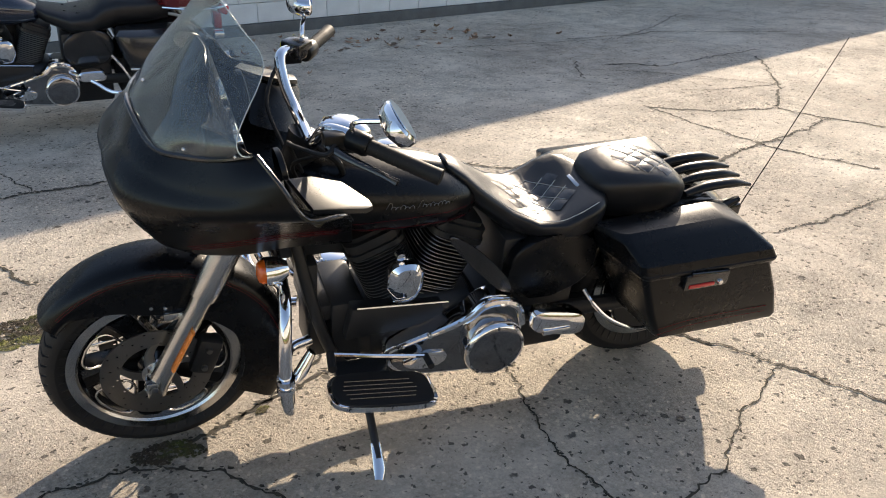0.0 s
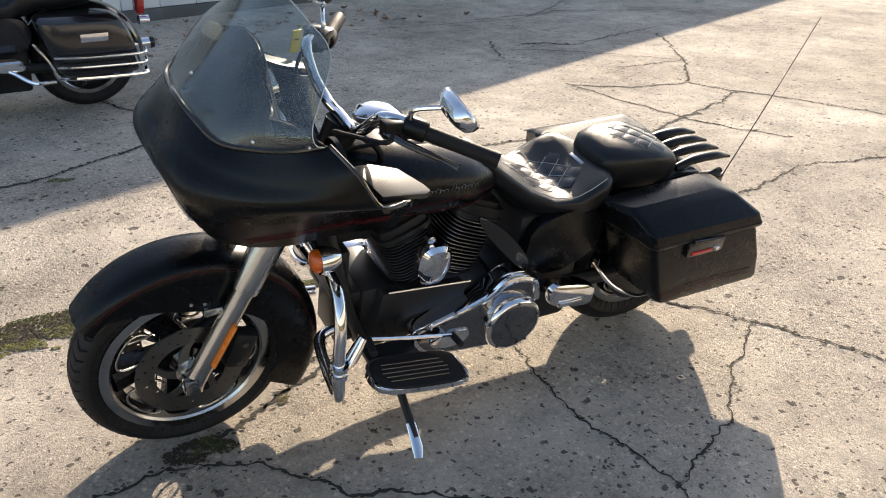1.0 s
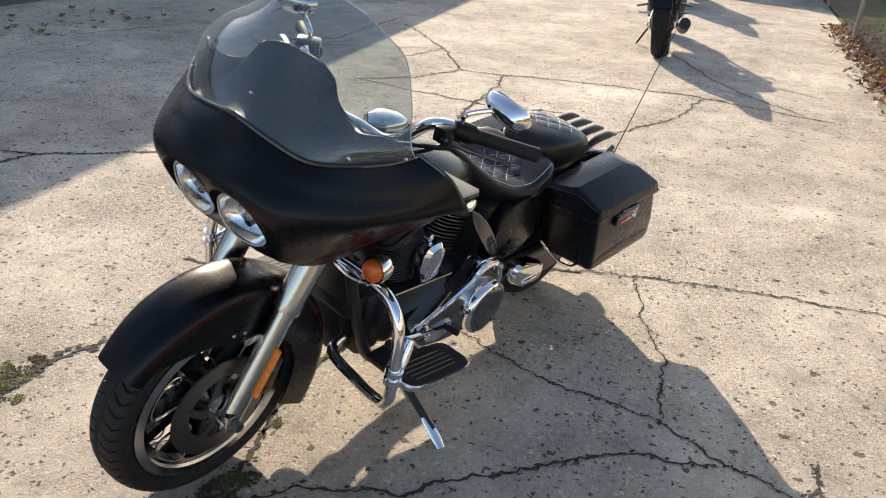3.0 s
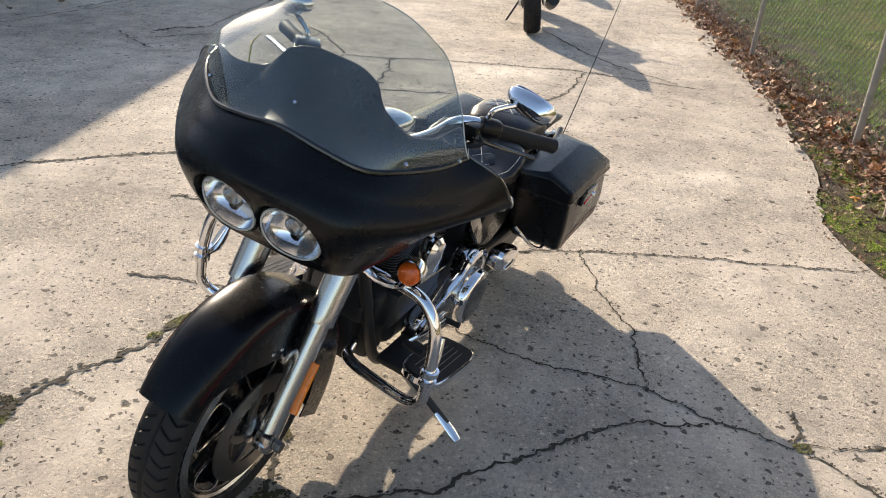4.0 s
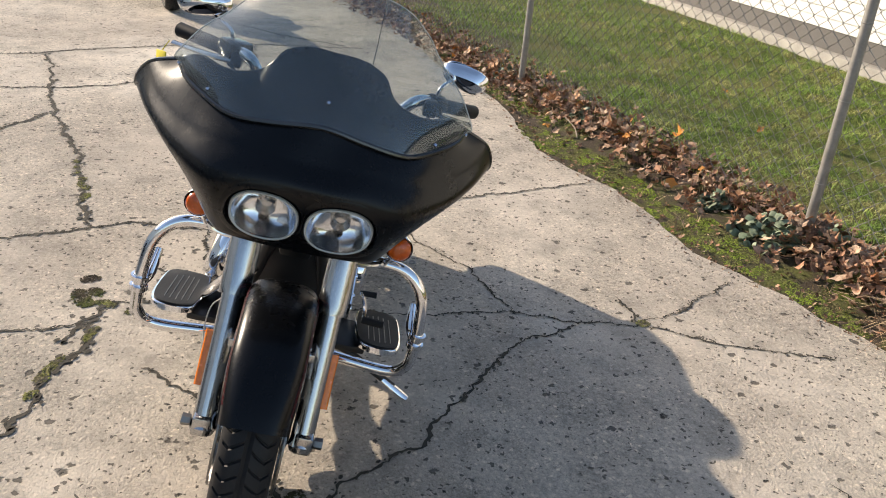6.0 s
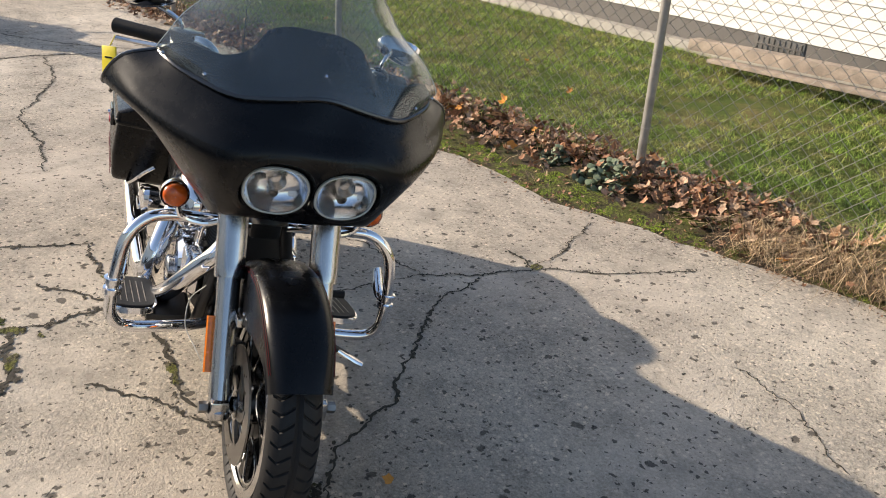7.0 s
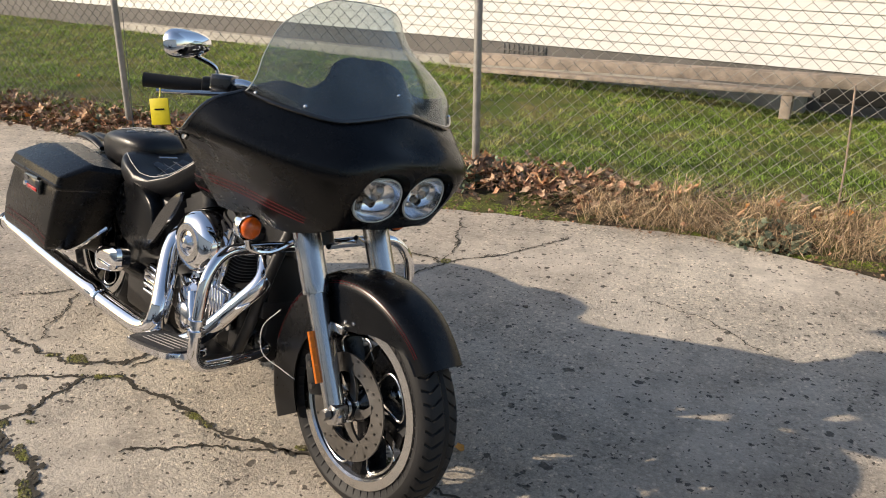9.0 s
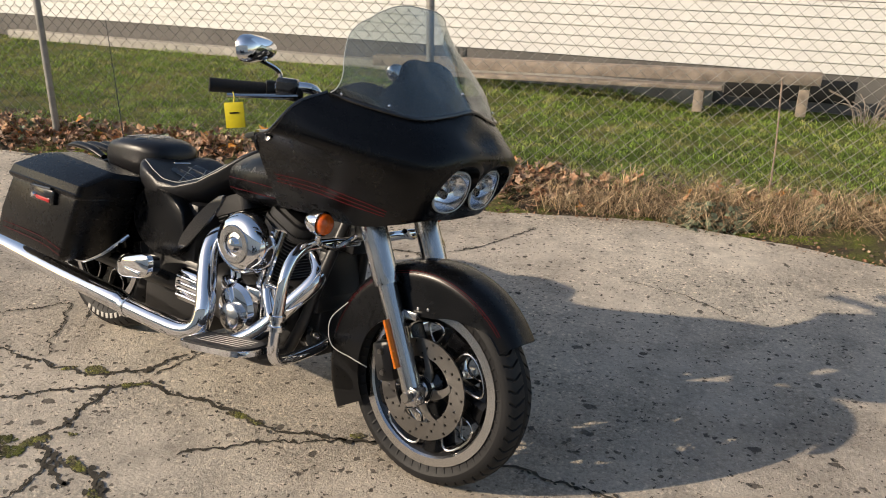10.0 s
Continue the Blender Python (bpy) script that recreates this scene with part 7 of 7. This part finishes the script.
    for x, y in ((0.57, 0.06), (0.57, -0.06), (0.50, 0.0), (0.50, 0.11), (0.22, 0.06), (0.22, -0.06), (0.12, 0.0)):
        zc, w, u, d = lerp_table(-x, [(-0.68, 0.74, 0.12, 0.04, 0.06), (-0.55, 0.70, 0.18, 0.05, 0.08), (-0.43, 0.70, 0.19, 0.07, 0.09), (-0.27, 0.77, 0.18, 0.075, 0.12), (-0.10, 0.78, 0.18, 0.06, 0.12)])
        part("seat_button", lathe([(0.0005, 0.006), (0.008, 0.004), (0.011, -0.004)], Matrix.Translation((x, y, zc + u * (1 - (abs(y) / w) ** 2.6) ** 0.38)), 10), LEATHER, seat)
    trunk = part("top_case", loft([[Vector((-0.16 + c * wx, sn * wy, z)) for c, sn in (sup(2 * math.pi * k / 36, 4) for k in range(36))] for z, wx, wy in ((0.79, 0.17, 0.20), (0.80, 0.20, 0.25), (0.90, 0.22, 0.27), (0.98, 0.21, 0.265), (1.04, 0.16, 0.22), (1.06, 0.08, 0.12))]), DARKRED, b, "dark red top case")
    part("case_rail", tube([(0.02, 0.24, 0.80), (-0.2, 0.27, 0.785), (-0.38, 0.22, 0.79), (-0.40, 0.0, 0.79)], 0.008, 8, 5), CHROME, trunk)
    part("case_lamp", tube([(-0.34, 0.20, 0.77), (-0.39, 0.20, 0.75)], 0.03, 14, 1), RED, trunk, "red tail lamp")
    part("rear_lamp", box(-0.39, -0.34, -0.05, 0.05, 0.58, 0.68, 0.012), RED, b)
    part("tail_signal", tube([(-0.30, 0.20, 0.60), (-0.36, 0.20, 0.598)], 0.030, 14, 1), CHROME, b)
    def skin(u, v):
        a, t = radians(20 + 155 * u), -1 + 2 * v
        return REAR + Vector(((0.37 - 0.04 * abs(t) ** 3) * math.cos(a), 0.11 * t, (0.37 - 0.04 * abs(t) ** 3) * math.sin(a)))
    part("rear_fender", sheet(skin, 30, 10, 0.004), GLOSS, b)
    build_engine(b)
    build_exhaust(b)
    def batwing(u, v):
        t = -1 + 2 * u
        return Vector((1.46 - 0.16 * abs(t) ** 2 - 0.10 * (v - 0.5) ** 2 * 4, 0.36 * t * (0.6 + 0.4 * math.sin(math.pi * (0.15 + 0.8 * v))), 0.88 + 0.30 * v))
    part("fairing", sheet(batwing, 30, 14, 0.005), DARKBLUE, b, "rounded dark fairing")
    part("headlamp", lathe([(0.09, 0.0), (0.092, 0.03), (0.07, 0.06), (0.0005, 0.075)], Matrix.Translation((1.44, 0, 0.99)) @ ALONG_X, 28), CHROME, b)
    part("handlebar", tube([(0.98, 0.42, 1.02), (1.12, 0.30, 1.06), (1.2, 0.14, 1.0), (1.2, -0.14, 1.0), (1.12, -0.30, 1.06), (0.98, -0.42, 1.02)], 0.0155, 10, 6), CHROME, b)
    part("side_stand", tube([(1.05, 0.15, 0.245), (1.055, 0.24, 0.205), (1.065, 0.42, 0.085)], [0.016, 0.013, 0.012], 12, 3), CAST, b)
    part("battery_box", box(0.34, 0.62, -0.13, 0.13, 0.42, 0.63, 0.02), CAST, b)
    return b


build_tourer()


# ---- far machines at the end of the yard ----
def build_roadster(m, label, paint):
    b = thing("roadster_motorcycle", label, "motorcycle", m, "far motorcycles")
    build_wheel(b, Vector((1.42, 0, 0.305)), 0.305, 0.125, 0.222, 5, (1, -1), 5, 36, silver=False)
    build_wheel(b, Vector((0, 0, 0.31)), 0.31, 0.17, 0.222, 5, (), 15, 36, silver=False)
    for s in (1, -1):
        part("fork_leg", tube([(1.42, s * 0.10, 0.305), (1.30, s * 0.10, 0.62), (1.20, s * 0.10, 0.90)], [0.027, 0.024, 0.024], 12, 2), CAST, b)
        part("frame_rail", tube([(1.2, s * 0.05, 0.85), (0.9, s * 0.14, 0.70), (0.45, s * 0.15, 0.55), (0.40, s * 0.12, 0.40)], 0.026, 10, 4), CAST, b)
        part("foot_peg", tube([(0.45, s * 0.14, 0.36), (0.45, s * 0.26, 0.36)], 0.012, 8, 1), ALU, b)
        part("turn_signal", tube([(1.2, s * 0.10, 0.80), (1.2, s * 0.24, 0.80)], [0.008, 0.02], 10, 1), AMBER, b)
    part("mudguard", sheet(lambda u, v: Vector((1.42 + (0.33 - 0.03 * (2 * v - 1) ** 2) * math.cos(radians(35 + 110 * u)), 0.07 * (2 * v - 1), 0.305 + (0.33 - 0.03 * (2 * v - 1) ** 2) * math.sin(radians(35 + 110 * u)))), 20, 8, 0.004), paint, b)
    part("engine", loft([ring_section(x, z, w, u, d, 3, 24) for x, z, w, u, d in ((0.50, 0.42, 0.10, 0.08, 0.10), (0.62, 0.42, 0.19, 0.15, 0.18), (0.88, 0.45, 0.20, 0.18, 0.2), (1.05, 0.48, 0.14, 0.12, 0.14))]), CAST, b)
    part("radiator", box(1.06, 1.09, -0.16, 0.16, 0.42, 0.70, 0.01), CAST, b)
    part("fuel_tank", loft([ring_section(x, z, w, u, d, 2.4, 28) for x, z, w, u, d in ((0.55, 0.78, 0.05, 0.03, 0.04), (0.68, 0.80, 0.13, 0.09, 0.1), (0.90, 0.84, 0.17, 0.12, 0.1), (1.08, 0.86, 0.12, 0.08, 0.08), (1.14, 0.86, 0.04, 0.03, 0.03))]), paint, b)
    part("seat", loft([ring_section(x, z, w, u, d, 2.6, 24) for x, z, w, u, d in ((0.62, 0.78, 0.06, 0.02, 0.03), (0.40, 0.77, 0.13, 0.03, 0.05), (0.10, 0.84, 0.12, 0.03, 0.05), (-0.25, 0.90, 0.05, 0.02, 0.03))]), LEATHER, b)
    part("headlamp", lathe([(0.085, 0.0), (0.088, 0.03), (0.06, 0.06), (0.0005, 0.07)], Matrix.Translation((1.27, 0, 0.93)) @ ALONG_X, 24), REFLECTOR, b)
    part("handlebar", tube([(1.05, 0.36, 1.02), (1.15, 0.2, 1.03), (1.16, 0, 1.0), (1.15, -0.2, 1.03), (1.05, -0.36, 1.02)], 0.012, 10, 5), CAST, b)
    part("swingarm", tube([(0.45, 0.11, 0.36), (0.0, 0.12, 0.31)], 0.025, 10, 1), CAST, b)
    part("swingarm", tube([(0.45, -0.11, 0.36), (0.0, -0.12, 0.31)], 0.025, 10, 1), CAST, b)
    part("side_stand", tube([(0.55, 0.12, 0.25), (0.52, 0.27, 0.04)], 0.011, 8, 1), CAST, b)
    # tail: hugger over the rear tyre, plate bracket, lamp, wide brake and exhaust parts
    part("hugger", sheet(lambda u, v: Vector((0.345 * math.cos(radians(30 + 75 * u)), 0.10 * (2 * v - 1), 0.31 + (0.345 - 0.03 * (2 * v - 1) ** 2) * math.sin(radians(30 + 75 * u)))), 14, 8, 0.004), PLASTIC, b)
    part("plate_bracket", extrude_outline([(-0.02, 0.74), (-0.10, 0.74), (-0.26, 0.50), (-0.23, 0.48)], -0.09, 0.09, 0.006), PLASTIC, b)
    part("tail_lamp", box(-0.28, -0.22, -0.06, 0.06, 0.83, 0.87, 0.01), RED, b)
    part("tail_cowl", loft([ring_section(x, z, w, u, d, 2.6, 24) for x, z, w, u, d in ((0.45, 0.70, 0.12, 0.05, 0.07), (0.15, 0.78, 0.12, 0.05, 0.08), (-0.15, 0.84, 0.09, 0.04, 0.06), (-0.28, 0.87, 0.04, 0.02, 0.03))]), paint, b)
    for s in (1, -1):
        part("rear_signal", tube([(-0.14, s * 0.08, 0.74), (-0.16, s * 0.17, 0.73)], [0.008, 0.022], 10, 1), AMBER, b)
        part("rear_peg", tube([(0.30, s * 0.15, 0.47), (0.27, s * 0.27, 0.45)], 0.012, 8, 1), ALU, b)
        part("axle_block", box(-0.05, 0.06, s * 0.10 if s > 0 else -0.135, s * 0.135 if s > 0 else -0.10, 0.275, 0.345, 0.008), ALU, b)
    part("rim_stripe", lathe([(0.226, 0.074), (0.232, 0.078), (0.238, 0.076)], Matrix.Translation((0, 0, 0.31)) @ ALONG_Y, 48), RED, b)
    part("chain", tube([(0.45, 0.085, 0.40), (0.0, 0.095, 0.37), (-0.06, 0.095, 0.31), (0.0, 0.095, 0.25), (0.45, 0.085, 0.30)], 0.008, 6, 3), STEEL, b)
    part("silencer", tube([(0.55, -0.14, 0.22), (0.25, -0.19, 0.24), (-0.05, -0.215, 0.33)], [0.025, 0.055, 0.055], 16, 3), CAST, b)
    return b


c = Vector((4.76, 6.25, 0))
SECOND = (7.6, 8.9)
build_roadster(pose(c.x, c.y, 0, 0, 0, 44) @ pose(0, 0, 0, -6), "dark unfaired motorcycle on its stand at the end of the yard", GLOSS)
build_roadster(pose(SECOND[0], SECOND[1], 0, 0, 0, 46) @ pose(0, 0, 0, -6), "second dark motorcycle parked behind the first", DARKBLUE)


def build_car(m):
    car = thing("parked_car", "dark blue parked car at the end of the yard", "car", m)
    prof = [(-2.2, 0.42, 0.80), (-2.1, 0.28, 0.92), (-1.2, 0.24, 0.98), (0.9, 0.24, 0.98), (1.9, 0.26, 0.86), (2.15, 0.36, 0.72)]
    body = part("body", loft([[Vector((x, 0.88 * sup(2 * math.pi * k / 28, 4)[0], (lo + hi) / 2 + (hi - lo) / 2 * sup(2 * math.pi * k / 28, 4)[1])) for k in range(28)] for x, lo, hi in prof]), DARKBLUE, car)
    part("cabin", loft([[Vector((cx + wx * sup(2 * math.pi * k / 28, 4)[0], wy * sup(2 * math.pi * k / 28, 4)[1], z)) for k in range(28)] for z, cx, wx, wy in ((0.96, -0.4, 1.45, 0.80), (1.20, -0.45, 1.15, 0.72), (1.42, -0.5, 0.85, 0.62), (1.46, -0.5, 0.6, 0.5))]), GLOSS, car, "dark glazed cabin")
    for x in (-1.35, 1.35):
        for s in (1, -1):
            w = part("wheel", lathe([(0.32, -0.10), (0.33, -0.06), (0.33, 0.06), (0.32, 0.10), (0.21, 0.105), (0.20, 0.05), (0.0005, 0.06)], Matrix.Translation((x, s * 0.80, 0.33)) @ pose(0, 0, 0, -90 * s), 32), RUBBER, car)
            part("rim", lathe([(0.205, 0.09), (0.19, 0.10), (0.06, 0.085), (0.0005, 0.09)], Matrix.Translation((x, s * 0.80, 0.33)) @ pose(0, 0, 0, -90 * s), 24), ALU, w)
    return car


build_car(pose(11.2, 10.2, 0, 0, 0, 130))
